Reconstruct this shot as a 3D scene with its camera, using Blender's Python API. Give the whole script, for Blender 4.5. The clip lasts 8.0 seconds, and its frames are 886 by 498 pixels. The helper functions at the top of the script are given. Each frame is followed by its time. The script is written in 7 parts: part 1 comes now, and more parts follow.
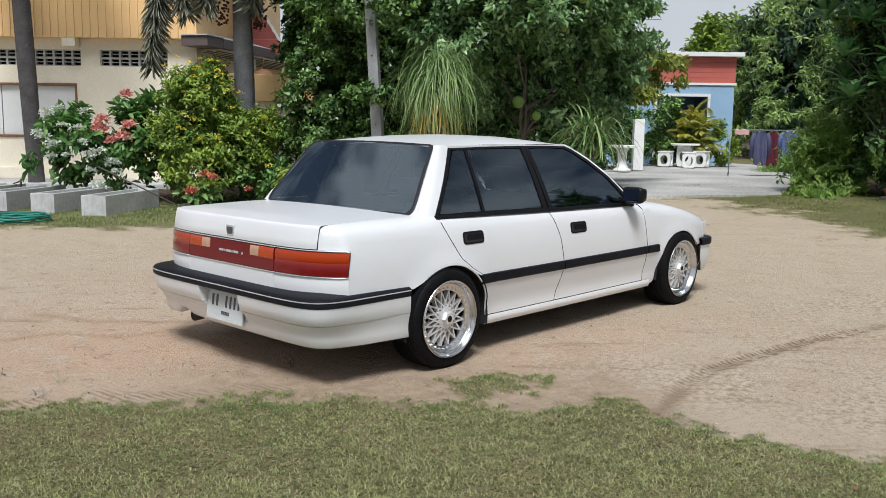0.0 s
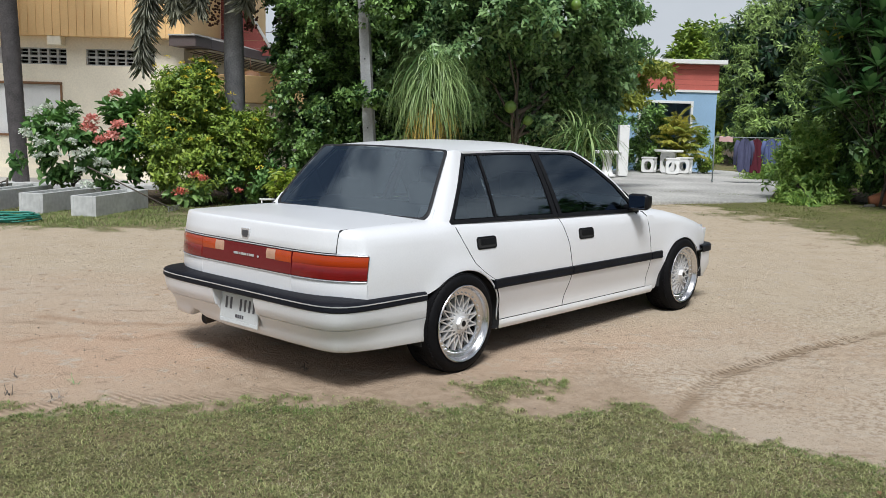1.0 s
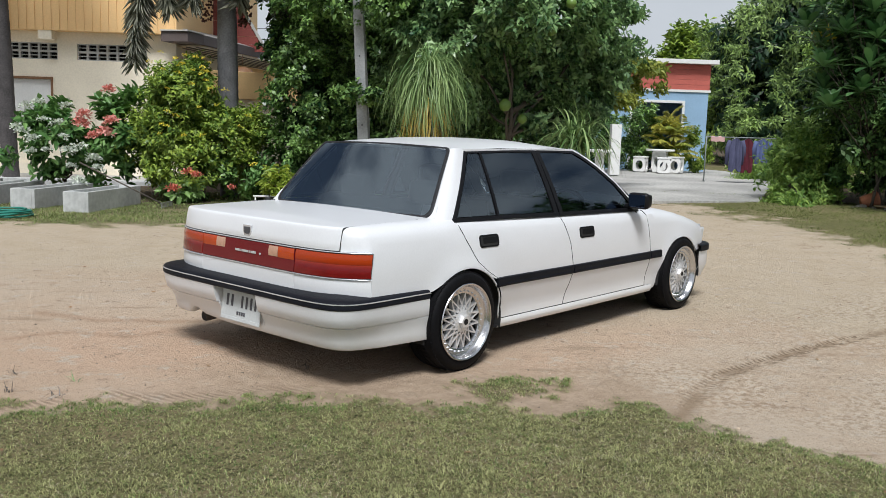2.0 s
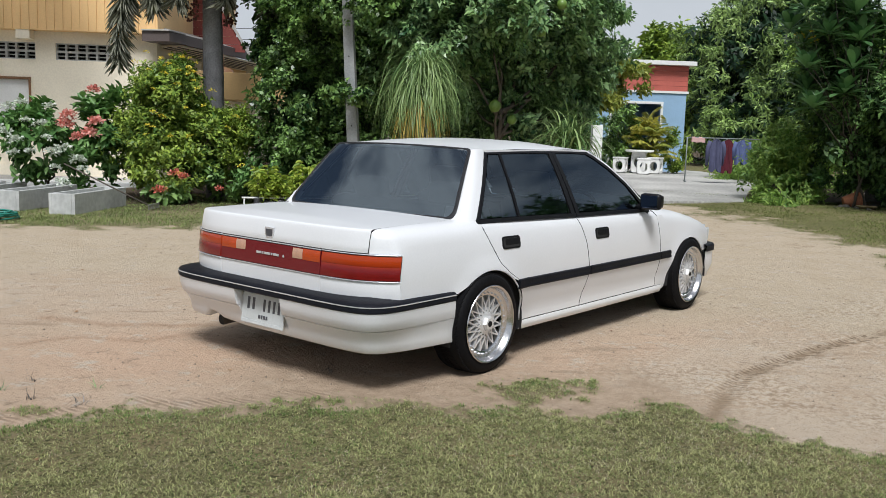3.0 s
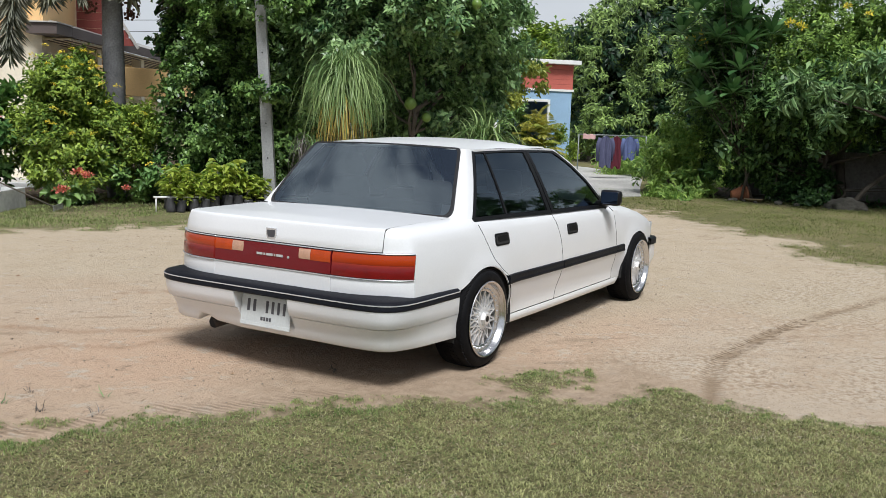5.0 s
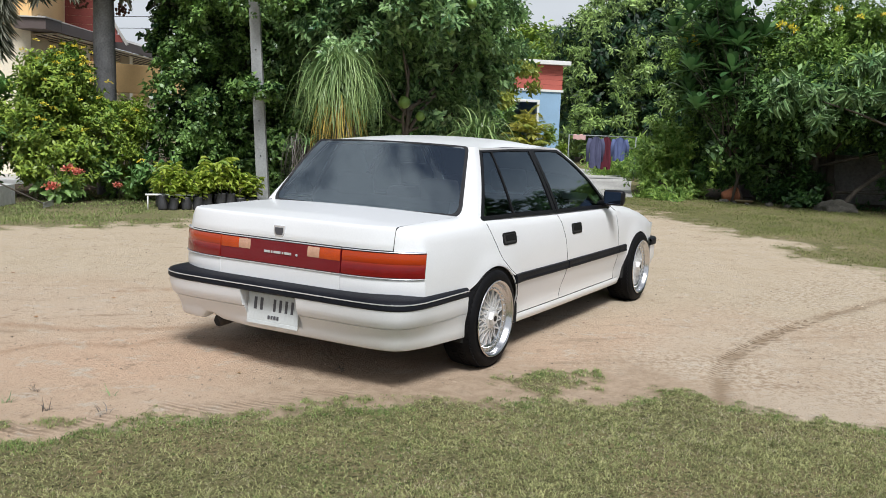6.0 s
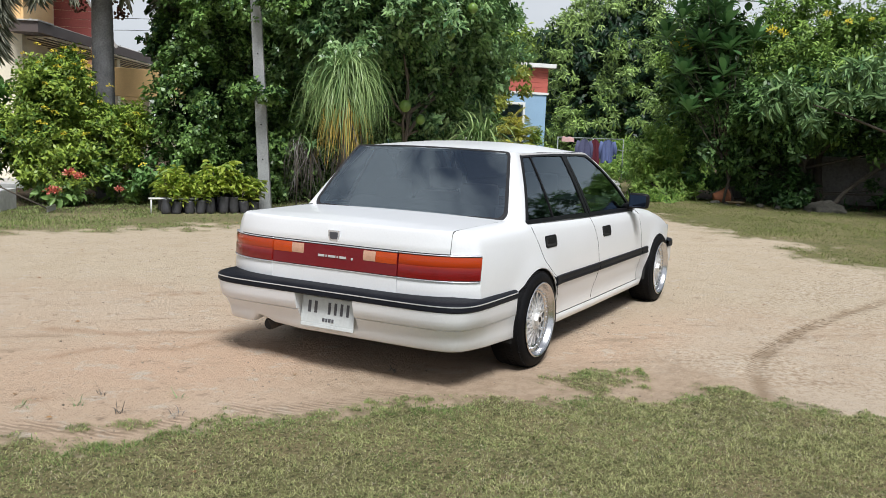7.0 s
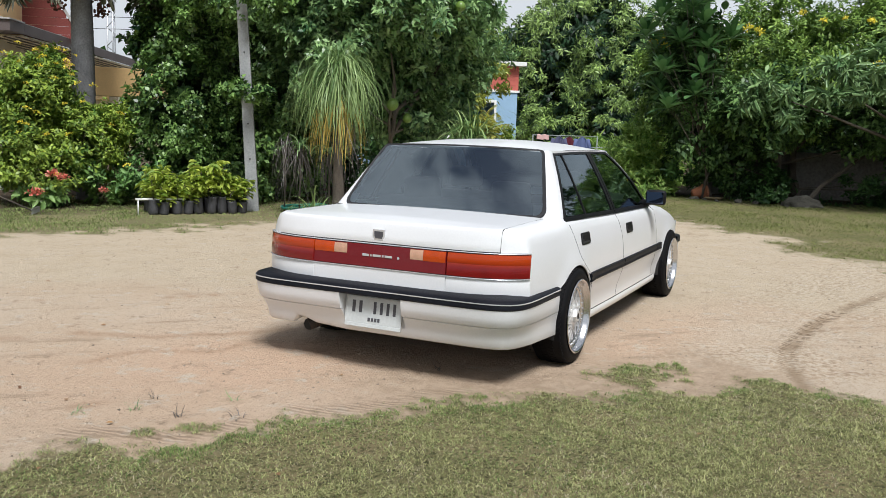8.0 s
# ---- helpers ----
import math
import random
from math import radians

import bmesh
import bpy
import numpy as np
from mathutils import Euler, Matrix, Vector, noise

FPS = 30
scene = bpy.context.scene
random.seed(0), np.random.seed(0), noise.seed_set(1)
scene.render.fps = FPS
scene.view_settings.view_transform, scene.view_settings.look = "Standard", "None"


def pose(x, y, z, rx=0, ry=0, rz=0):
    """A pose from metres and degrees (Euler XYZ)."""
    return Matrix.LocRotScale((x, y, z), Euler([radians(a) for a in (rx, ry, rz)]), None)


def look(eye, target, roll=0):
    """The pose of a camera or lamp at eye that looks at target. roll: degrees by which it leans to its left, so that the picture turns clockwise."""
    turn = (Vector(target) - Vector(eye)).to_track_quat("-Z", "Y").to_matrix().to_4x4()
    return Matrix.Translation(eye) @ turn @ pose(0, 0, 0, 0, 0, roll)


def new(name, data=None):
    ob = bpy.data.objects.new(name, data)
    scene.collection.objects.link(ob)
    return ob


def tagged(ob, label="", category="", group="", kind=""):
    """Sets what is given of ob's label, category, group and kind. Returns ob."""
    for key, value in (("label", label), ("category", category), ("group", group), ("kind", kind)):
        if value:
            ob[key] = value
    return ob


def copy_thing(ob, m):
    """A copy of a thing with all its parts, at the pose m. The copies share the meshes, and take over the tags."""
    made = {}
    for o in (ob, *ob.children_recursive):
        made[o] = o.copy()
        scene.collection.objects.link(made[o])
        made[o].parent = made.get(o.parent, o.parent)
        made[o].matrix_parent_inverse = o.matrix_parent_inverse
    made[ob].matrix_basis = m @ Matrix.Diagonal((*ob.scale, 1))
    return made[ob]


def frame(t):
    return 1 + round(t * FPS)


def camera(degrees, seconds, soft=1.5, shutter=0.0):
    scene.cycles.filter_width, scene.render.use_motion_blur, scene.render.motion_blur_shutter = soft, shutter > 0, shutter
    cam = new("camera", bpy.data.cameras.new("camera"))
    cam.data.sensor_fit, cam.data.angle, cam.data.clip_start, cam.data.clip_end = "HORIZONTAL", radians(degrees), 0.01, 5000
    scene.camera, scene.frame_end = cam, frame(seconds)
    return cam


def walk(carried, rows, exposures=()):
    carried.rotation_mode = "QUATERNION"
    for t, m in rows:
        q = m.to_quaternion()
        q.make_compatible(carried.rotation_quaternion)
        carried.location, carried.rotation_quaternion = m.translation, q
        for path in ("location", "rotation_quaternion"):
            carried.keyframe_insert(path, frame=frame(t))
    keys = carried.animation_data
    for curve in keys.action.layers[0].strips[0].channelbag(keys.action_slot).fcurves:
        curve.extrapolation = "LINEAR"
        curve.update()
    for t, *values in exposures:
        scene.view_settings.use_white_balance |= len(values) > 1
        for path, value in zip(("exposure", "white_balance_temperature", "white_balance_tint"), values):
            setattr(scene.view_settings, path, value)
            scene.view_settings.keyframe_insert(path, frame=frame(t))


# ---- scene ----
cam = camera(53.2, 8.0, soft=0.62)
PATH = [
    (0, (-3.368, -3.947, 1.265), (-1.925, -2.589, 0.99), 0.7),
    (0.5, (-3.509, -3.856, 1.274), (-2.047, -2.519, 1.0), 0.7),
    (1, (-3.517, -3.818, 1.274), (-2.04, -2.497, 1.007), 1.4),
    (1.5, (-3.523, -3.809, 1.273), (-2.036, -2.499, 1.004), 1.7),
    (3, (-3.702, -3.521, 1.261), (-2.167, -2.267, 0.994), 1.8),
    (3.5, (-3.824, -3.395, 1.258), (-2.238, -2.204, 0.995), 1.8),
    (4, (-3.984, -3.294, 1.267), (-2.338, -2.188, 1.005), 1.9),
    (5.5, (-4.177, -2.95, 1.254), (-2.469, -1.944, 0.986), 2.0),
    (6, (-4.194, -2.912, 1.248), (-2.477, -1.921, 0.982), 2.3),
    (6.5, (-4.307, -2.791, 1.249), (-2.578, -1.822, 0.987), 2.2),
    (7, (-4.484, -2.63, 1.257), (-2.74, -1.688, 0.997), 2.2),
    (7.5, (-4.588, -2.43, 1.252), (-2.831, -1.509, 0.993), 1.8),
    (8, (-4.694, -2.246, 1.244), (-2.908, -1.385, 0.983), 1.9),
]
walk(cam, [(t, look(eye, target, roll)) for t, eye, target, roll in PATH], [(0.0, -0.44, 6230, 9), (4.0, -0.45, 6290, 9), (5.5, -0.27, 6320, 9), (6.5, -0.24, 6330, 9), (8.0, -0.2, 6330, 9)])

# ---- sky, sun ----
SUN_ELEV, SUN_AZ = 58.0, -140.0      # degrees; azimuth from +x towards +y
world = bpy.data.worlds.new("sky")
scene.world = world
world.use_nodes = True
wn, wl = world.node_tree.nodes, world.node_tree.links
wn.clear()
sky = wn.new("ShaderNodeTexSky")
sky.sky_type = "NISHITA"
sky.sun_disc = False
sky.sun_elevation, sky.sun_rotation = radians(SUN_ELEV), radians(90 - SUN_AZ)
sky.dust_density, sky.air_density, sky.ozone_density = 2.5, 1.0, 1.0
wtc = wn.new("ShaderNodeTexCoord")
wmap = wn.new("ShaderNodeMapping")
wmap.inputs["Scale"].default_value = (1.0, 1.0, 2.6)
cloud = wn.new("ShaderNodeTexNoise")
cloud.inputs["Scale"].default_value, cloud.inputs["Detail"].default_value, cloud.inputs["Roughness"].default_value = 2.6, 7.0, 0.55
cramp = wn.new("ShaderNodeValToRGB")
cramp.color_ramp.elements[0].position, cramp.color_ramp.elements[1].position = 0.40, 0.60
cramp.color_ramp.elements[0].color = (0.06, 0.06, 0.06, 1)
wmix = wn.new("ShaderNodeMix")
wmix.data_type = "RGBA"
wmix.inputs["B"].default_value = (10.4, 10.8, 11.5, 1)
whigh = wn.new("ShaderNodeMix")
whigh.data_type = "RGBA"
whigh.inputs["B"].default_value = (14.2, 14.8, 15.6, 1)
wbg = wn.new("ShaderNodeBackground")
wbg.inputs["Strength"].default_value = 0.062
wout = wn.new("ShaderNodeOutputWorld")
wl.new(wtc.outputs["Generated"], wmap.inputs["Vector"])
wl.new(wmap.outputs["Vector"], cloud.inputs["Vector"])
wl.new(cloud.outputs["Fac"], cramp.inputs["Fac"])
wsep, whaze = wn.new("ShaderNodeSeparateXYZ"), wn.new("ShaderNodeMapRange")
whaze.inputs["From Min"].default_value, whaze.inputs["From Max"].default_value = 0.20, 0.42
whaze.inputs["To Min"].default_value, whaze.inputs["To Max"].default_value = 0.82, 0.0
wl.new(wtc.outputs["Generated"], wsep.inputs[0])
wl.new(wsep.outputs["Z"], whaze.inputs["Value"])
wl.new(cramp.outputs["Color"], wmix.inputs["Factor"])
wl.new(sky.outputs["Color"], wmix.inputs["A"])
wl.new(wmix.outputs["Result"], whigh.inputs["A"])
wl.new(whaze.outputs["Result"], whigh.inputs["Factor"])
wl.new(whigh.outputs["Result"], wbg.inputs["Color"])
wl.new(wbg.outputs["Background"], wout.inputs["Surface"])

sun = new("sun", bpy.data.lights.new("sun", "SUN"))
sun.data.energy, sun.data.angle, sun.data.color = 5.0, radians(20.0), (1.0, 0.985, 0.97)
se, sa = radians(SUN_ELEV), radians(SUN_AZ)
sun.matrix_world = look((30 * math.cos(se) * math.cos(sa), 30 * math.cos(se) * math.sin(sa), 30 * math.sin(se)), (0, 0, 0))

# ---- materials ----
def material(name, base, rough=0.6, metal=0.0, var=0.15, scale=6.0, fine=60.0, bump=0.15, spec=0.5, coat=0.0, island=0.0, depth=0.01):
    """Principled surface with colour variation at two scales and a fine relief."""
    m = bpy.data.materials.new(name)
    m.use_nodes = True
    n, l = m.node_tree.nodes, m.node_tree.links
    b = n["Principled BSDF"]
    b.inputs["Roughness"].default_value, b.inputs["Metallic"].default_value = rough, metal
    b.inputs["Specular IOR Level"].default_value, b.inputs["Coat Weight"].default_value = spec, coat
    tc = n.new("ShaderNodeTexCoord")
    big, small = n.new("ShaderNodeTexNoise"), n.new("ShaderNodeTexNoise")
    big.inputs["Scale"].default_value, big.inputs["Detail"].default_value = scale, 5
    small.inputs["Scale"].default_value, small.inputs["Detail"].default_value = fine, 4
    l.new(tc.outputs["Object"], big.inputs["Vector"])
    l.new(tc.outputs["Object"], small.inputs["Vector"])
    mean = n.new("ShaderNodeMath")
    mean.operation = "ADD"
    l.new(big.outputs["Fac"], mean.inputs[0])
    l.new(small.outputs["Fac"], mean.inputs[1])
    mr = n.new("ShaderNodeMapRange")
    mr.inputs["From Min"].default_value, mr.inputs["From Max"].default_value = 0.7, 1.3
    mr.inputs["To Min"].default_value, mr.inputs["To Max"].default_value = 1 - var, 1 + var
    l.new(mean.outputs[0], mr.inputs["Value"])
    value = mr.outputs["Result"]
    if island:
        geo = n.new("ShaderNodeNewGeometry")
        ir = n.new("ShaderNodeMapRange")
        ir.inputs["To Min"].default_value, ir.inputs["To Max"].default_value = 1 - island, 1 + island
        l.new(geo.outputs["Random Per Island"], ir.inputs["Value"])
        mu = n.new("ShaderNodeMath")
        mu.operation = "MULTIPLY"
        l.new(value, mu.inputs[0])
        l.new(ir.outputs["Result"], mu.inputs[1])
        value = mu.outputs[0]
    hsv = n.new("ShaderNodeHueSaturation")
    hsv.inputs["Color"].default_value = (*base, 1)
    l.new(value, hsv.inputs["Value"])
    l.new(hsv.outputs["Color"], b.inputs["Base Color"])
    if bump:
        bp = n.new("ShaderNodeBump")
        bp.inputs["Strength"].default_value, bp.inputs["Distance"].default_value = bump, depth
        l.new(small.outputs["Fac"], bp.inputs["Height"])
        l.new(bp.outputs["Normal"], b.inputs["Normal"])
    return m


def leaf_material(name, dark, light, rough=0.42, glow=0.18, spec=0.36, patch=1.6):
    """Leaf: colour from dark to light leaf by leaf, part of the light passing through."""
    m = bpy.data.materials.new(name)
    m.use_nodes = True
    n, l = m.node_tree.nodes, m.node_tree.links
    b = n["Principled BSDF"]
    b.inputs["Roughness"].default_value, b.inputs["Specular IOR Level"].default_value = rough, spec
    geo = n.new("ShaderNodeNewGeometry")
    ramp = n.new("ShaderNodeValToRGB")
    for end, (r, g, bl) in zip(ramp.color_ramp.elements, (dark, light)):
        end.color = (r, g, bl + 0.07 * g, 1)      # blue of the sky's reflection put into the colour
    tc, no = n.new("ShaderNodeTexCoord"), n.new("ShaderNodeTexNoise")
    no.inputs["Scale"].default_value, no.inputs["Detail"].default_value = patch, 3
    l.new(tc.outputs["Object"], no.inputs["Vector"])
    mx = n.new("ShaderNodeMath")
    mx.operation = "MULTIPLY_ADD"
    mx.inputs[1].default_value = 1.2
    l.new(no.outputs["Fac"], mx.inputs[0])
    sub = n.new("ShaderNodeMath")
    sub.operation = "MULTIPLY_ADD"
    sub.inputs[1].default_value, sub.inputs[2].default_value = 0.9, -0.55
    l.new(geo.outputs["Random Per Island"], sub.inputs[0])
    l.new(sub.outputs[0], mx.inputs[2])
    l.new(mx.outputs[0], ramp.inputs["Fac"])
    l.new(ramp.outputs["Color"], b.inputs["Base Color"])
    tr = n.new("ShaderNodeBsdfTranslucent")
    l.new(ramp.outputs["Color"], tr.inputs["Color"])
    mix = n.new("ShaderNodeMixShader")
    mix.inputs["Fac"].default_value = glow
    l.new(b.outputs["BSDF"], mix.inputs[1])
    l.new(tr.outputs["BSDF"], mix.inputs[2])
    l.new(mix.outputs["Shader"], n["Material Output"].inputs["Surface"])
    return m


M_CREAM = material("cream_wall_paint", (0.90, 0.82, 0.66), 0.8, var=0.08, scale=1.2, fine=30, bump=0.1)
M_ORANGE = material("orange_cladding", (0.85, 0.57, 0.27), 0.6, var=0.08, scale=0.8, fine=40, bump=0.05)
M_CONCRETE = material("grey_concrete", (0.50, 0.51, 0.50), 0.85, var=0.2, scale=2.2, fine=14, bump=0.12)
M_SLAB = material("pale_concrete_slab", (0.42, 0.41, 0.385), 0.85, var=0.38, scale=0.6, fine=18, bump=0.2)
M_VENT = material("vent_block_grey", (0.50, 0.50, 0.48), 0.85, var=0.12, scale=4, fine=40, bump=0.2)
M_DARK = material("dark_void", (0.02, 0.02, 0.02), 0.9, var=0.1)
M_WHITE = material("white_paint", (0.80, 0.80, 0.78), 0.6, var=0.06, scale=3, fine=40, bump=0.06)
M_WOOD = material("brown_wood_trim", (0.22, 0.11, 0.05), 0.6, var=0.25, scale=3, fine=60, bump=0.2)
M_FASCIA = material("brown_fascia", (0.115, 0.09, 0.085), 0.6, var=0.15, scale=2, fine=40, bump=0.1)
M_REDWALL = material("red_siding", (0.52, 0.13, 0.10), 0.6, var=0.12, scale=2, fine=40, bump=0.1)
M_REDROOF = material("dark_red_cladding", (0.26, 0.06, 0.05), 0.65, var=0.2, scale=2, fine=40, bump=0.15)
M_TIN = material("grey_roof_sheet", (0.48, 0.47, 0.45), 0.5, var=0.2, scale=1.5, fine=20, bump=0.1)
M_BLUE = material("light_blue_wall", (0.30, 0.46, 0.64), 0.75, var=0.08, scale=1.5, fine=30, bump=0.08)
M_BARK = material("grey_brown_bark", (0.10, 0.085, 0.068), 0.9, var=0.35, scale=4, fine=50, bump=0.8, depth=0.02)
M_PALMBARK = material("grey_palm_trunk", (0.19, 0.19, 0.20), 0.85, var=0.3, scale=5, fine=40, bump=0.5, depth=0.01)
M_DARKBARK = material("dark_palm_trunk", (0.085, 0.078, 0.078), 0.9, var=0.35, scale=5, fine=40, bump=0.5, depth=0.01)
M_POLE = material("weathered_concrete_pole", (0.31, 0.32, 0.325), 0.85, var=0.25, scale=3, fine=50, bump=0.35)
M_ROCK = material("grey_rock", (0.09, 0.085, 0.07), 0.9, var=0.35, scale=5, fine=40, bump=0.8, depth=0.02)
M_TERRA = material("terracotta", (0.38, 0.15, 0.08), 0.8, var=0.25, scale=6, fine=60, bump=0.2)
M_POT = material("black_nursery_bag", (0.05, 0.05, 0.055), 0.5, var=0.3, scale=10, fine=60, bump=0.4)
M_METAL = material("galvanised_tube", (0.45, 0.46, 0.47), 0.4, 0.8, var=0.15, scale=6, fine=60, bump=0.05)
M_HOSE = material("green_garden_hose", (0.03, 0.22, 0.17), 0.4, var=0.15)
M_OLDWALL = material("stained_grey_wall", (0.26, 0.25, 0.23), 0.9, var=0.4, scale=1.5, fine=20, bump=0.3)
L_TREE = leaf_material("dark_tree_leaf", (0.012, 0.048, 0.012), (0.29, 0.48, 0.095), rough=0.36, spec=0.5)
L_CAL = leaf_material("calabash_leaf", (0.04, 0.12, 0.04), (0.41, 0.62, 0.21), rough=0.34, glow=0.26, spec=0.6)
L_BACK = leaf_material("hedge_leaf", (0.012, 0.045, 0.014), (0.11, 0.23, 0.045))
L_FLOWERTREE = leaf_material("flowering_tree_leaf", (0.035, 0.10, 0.016), (0.33, 0.49, 0.07))
L_SHRUB = leaf_material("shrub_leaf", (0.065, 0.15, 0.018), (0.40, 0.52, 0.05))
L_PINKSHRUB = leaf_material("mussaenda_leaf", (0.055, 0.15, 0.03), (0.20, 0.36, 0.08))
L_LIME = leaf_material("lime_leaf", (0.15, 0.26, 0.02), (0.60, 0.68, 0.08), glow=0.35)
L_YELLOW = leaf_material("yellowish_leaf", (0.15, 0.22, 0.03), (0.52, 0.54, 0.08), glow=0.4)
L_PONY = leaf_material("ponytail_leaf", (0.07, 0.15, 0.03), (0.34, 0.46, 0.15))
L_PONYDRY = leaf_material("ponytail_dry_leaf", (0.42, 0.32, 0.05), (0.66, 0.50, 0.10))
L_DRY = leaf_material("withered_leaf", (0.07, 0.062, 0.05), (0.23, 0.21, 0.18), glow=0.1)
L_PALM = leaf_material("palm_frond_leaf", (0.075, 0.085, 0.05), (0.30, 0.30, 0.20))
L_PLUM = leaf_material("plumeria_leaf", (0.03, 0.09, 0.025), (0.16, 0.31, 0.09), rough=0.35)
L_MANGO = leaf_material("mango_leaf", (0.06, 0.14, 0.04), (0.31, 0.47, 0.17))
# outer leaves of the far mango, sunlight put into their lighter colour
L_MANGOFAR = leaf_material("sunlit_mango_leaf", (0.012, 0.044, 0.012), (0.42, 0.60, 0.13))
L_BROAD = leaf_material("broad_tree_leaf", (0.014, 0.05, 0.014), (0.22, 0.38, 0.09))
L_ARECA = leaf_material("areca_leaf", (0.24, 0.27, 0.03), (0.72, 0.66, 0.10), glow=0.45)
# near-black leaf: the crown's inner shade is put into its colour
L_TREESHADE = leaf_material("shaded_inner_leaf", (0.006, 0.022, 0.009), (0.035, 0.085, 0.03))
L_FERN = leaf_material("feathery_leaf", (0.11, 0.24, 0.035), (0.44, 0.60, 0.11), glow=0.4)
P_WHITE = leaf_material("white_bract", (0.52, 0.60, 0.42), (0.82, 0.84, 0.74))
P_PINK = leaf_material("salmon_bract", (0.70, 0.24, 0.18), (0.85, 0.50, 0.40))
P_YELLOW = leaf_material("yellow_petal", (0.85, 0.66, 0.02), (0.92, 0.82, 0.06))
P_RED = leaf_material("coral_flower", (0.70, 0.16, 0.10), (0.80, 0.34, 0.25))
M_FRUIT = material("calabash_fruit_skin", (0.13, 0.22, 0.04), 0.4, var=0.2, scale=6, fine=40, bump=0.1)


# ---- building helpers ----
def link_mesh(name, verts, faces, mat, parent=None, label="", smooth=False):
    me = bpy.data.meshes.new(name)
    me.from_pydata([tuple(v) for v in verts], [], [tuple(f) for f in faces])
    me.update()
    if mat:
        for m in (mat if isinstance(mat, (list, tuple)) else [mat]):
            me.materials.append(m)
    if smooth:
        me.polygons.foreach_set("use_smooth", [True] * len(me.polygons))
    ob = new(name, me)
    ob.parent = parent
    if label:
        ob["label"] = label
    return ob


def part(name, bm, mat, parent=None, label="", smooth=False):
    """Links a bmesh as one mesh object under a thing or a part."""
    me = bpy.data.meshes.new(name)
    bmesh.ops.recalc_face_normals(bm, faces=bm.faces)
    bm.to_mesh(me)
    bm.free()
    if mat:
        me.materials.append(mat)
    if smooth:
        me.polygons.foreach_set("use_smooth", [True] * len(me.polygons))
    ob = new(name, me)
    ob.parent = parent
    if label:
        ob["label"] = label
    return ob


def box(bm, lo, hi, bevel=0.0, m=None):
    r = bmesh.ops.create_cube(bm, size=1.0)
    c, d = [(a + b) / 2 for a, b in zip(lo, hi)], [b - a for a, b in zip(lo, hi)]
    for v in r["verts"]:
        v.co = Vector((c[0] + v.co.x * d[0], c[1] + v.co.y * d[1], c[2] + v.co.z * d[2]))
    if bevel:
        es = list({e for v in r["verts"] for e in v.link_edges})
        out = bmesh.ops.bevel(bm, geom=es, offset=bevel, segments=2, affect="EDGES", profile=0.6)
        vs = {v for f in out["faces"] for v in f.verts} | {v for v in r["verts"] if v.is_valid}
    else:
        vs = set(r["verts"])
    if m is not None:
        for v in vs:
            v.co = m @ v.co
    return bm


def boxed(name, lo, hi, mat, parent=None, bevel=0.0, m=None, label=""):
    return part(name, box(bmesh.new(), lo, hi, bevel, m), mat, parent, label)


def tube_verts(points, radii, sides=8):
    """Rings along a line of points; returns vertices and faces of a closed tube."""
    pts = [Vector(p) for p in points]
    vs, fs = [], []
    ref = None
    for i, p in enumerate(pts):
        d = (pts[min(i + 1, len(pts) - 1)] - pts[max(i - 1, 0)]).normalized()
        if ref is None:
            ref = d.orthogonal().normalized()
        ref = (ref - d * ref.dot(d)).normalized()
        o = d.cross(ref)
        r = radii[i] if isinstance(radii, (list, tuple)) else radii
        for k in range(sides):
            a = 2 * math.pi * k / sides
            vs.append(p + (ref * math.cos(a) + o * math.sin(a)) * r)
        if i:
            b0, b1 = (i - 1) * sides, i * sides
            fs += [(b0 + k, b0 + (k + 1) % sides, b1 + (k + 1) % sides, b1 + k) for k in range(sides)]
    fs.append(tuple(reversed(range(sides))))
    fs.append(tuple(range(len(vs) - sides, len(vs))))
    return vs, fs


def tube(name, points, radii, mat, parent=None, sides=8, label=""):
    vs, fs = tube_verts(points, radii, sides)
    return link_mesh(name, vs, fs, mat, parent, label, True)


def tubes(name, lines, mat, parent=None, sides=6, label=""):
    """Several tubes in one mesh: lines of (points, radii)."""
    V, F = [], []
    for pts, r in lines:
        vs, fs = tube_verts(pts, r, sides)
        o = len(V)
        V += vs
        F += [tuple(i + o for i in f) for f in fs]
    return link_mesh(name, V, F, mat, parent, label, True)


def lathe(bm, profile, sides=24, m=None):
    """Profile of (radius, z) turned round the z axis."""
    rings = []
    for r, z in profile:
        ring = []
        for k in range(sides):
            a = 2 * math.pi * k / sides
            p = Vector((r * math.cos(a), r * math.sin(a), z))
            ring.append(bm.verts.new(m @ p if m is not None else p))
        rings.append(ring)
    for a, b in zip(rings, rings[1:]):
        for k in range(sides):
            bm.faces.new((a[k], a[(k + 1) % sides], b[(k + 1) % sides], b[k]))
    if profile[0][0] > 1e-4:
        bm.faces.new(list(reversed(rings[0])))
    if profile[-1][0] > 1e-4:
        bm.faces.new(rings[-1])
    return bm


def empty(name, label, category, group="", at=None):
    e = new(name)
    if at is not None:
        e.matrix_world = at
    return tagged(e, label, category, group)


def ground_z(x, y):
    """The yard rises gently away from the parked car."""
    t = min(1.0, max(0.0, (x - 3.0) / 10.0))
    return 0.15 * t * t * (3 - 2 * t)


def unit(a):
    return a / np.maximum(np.linalg.norm(a, axis=-1, keepdims=True), 1e-9)


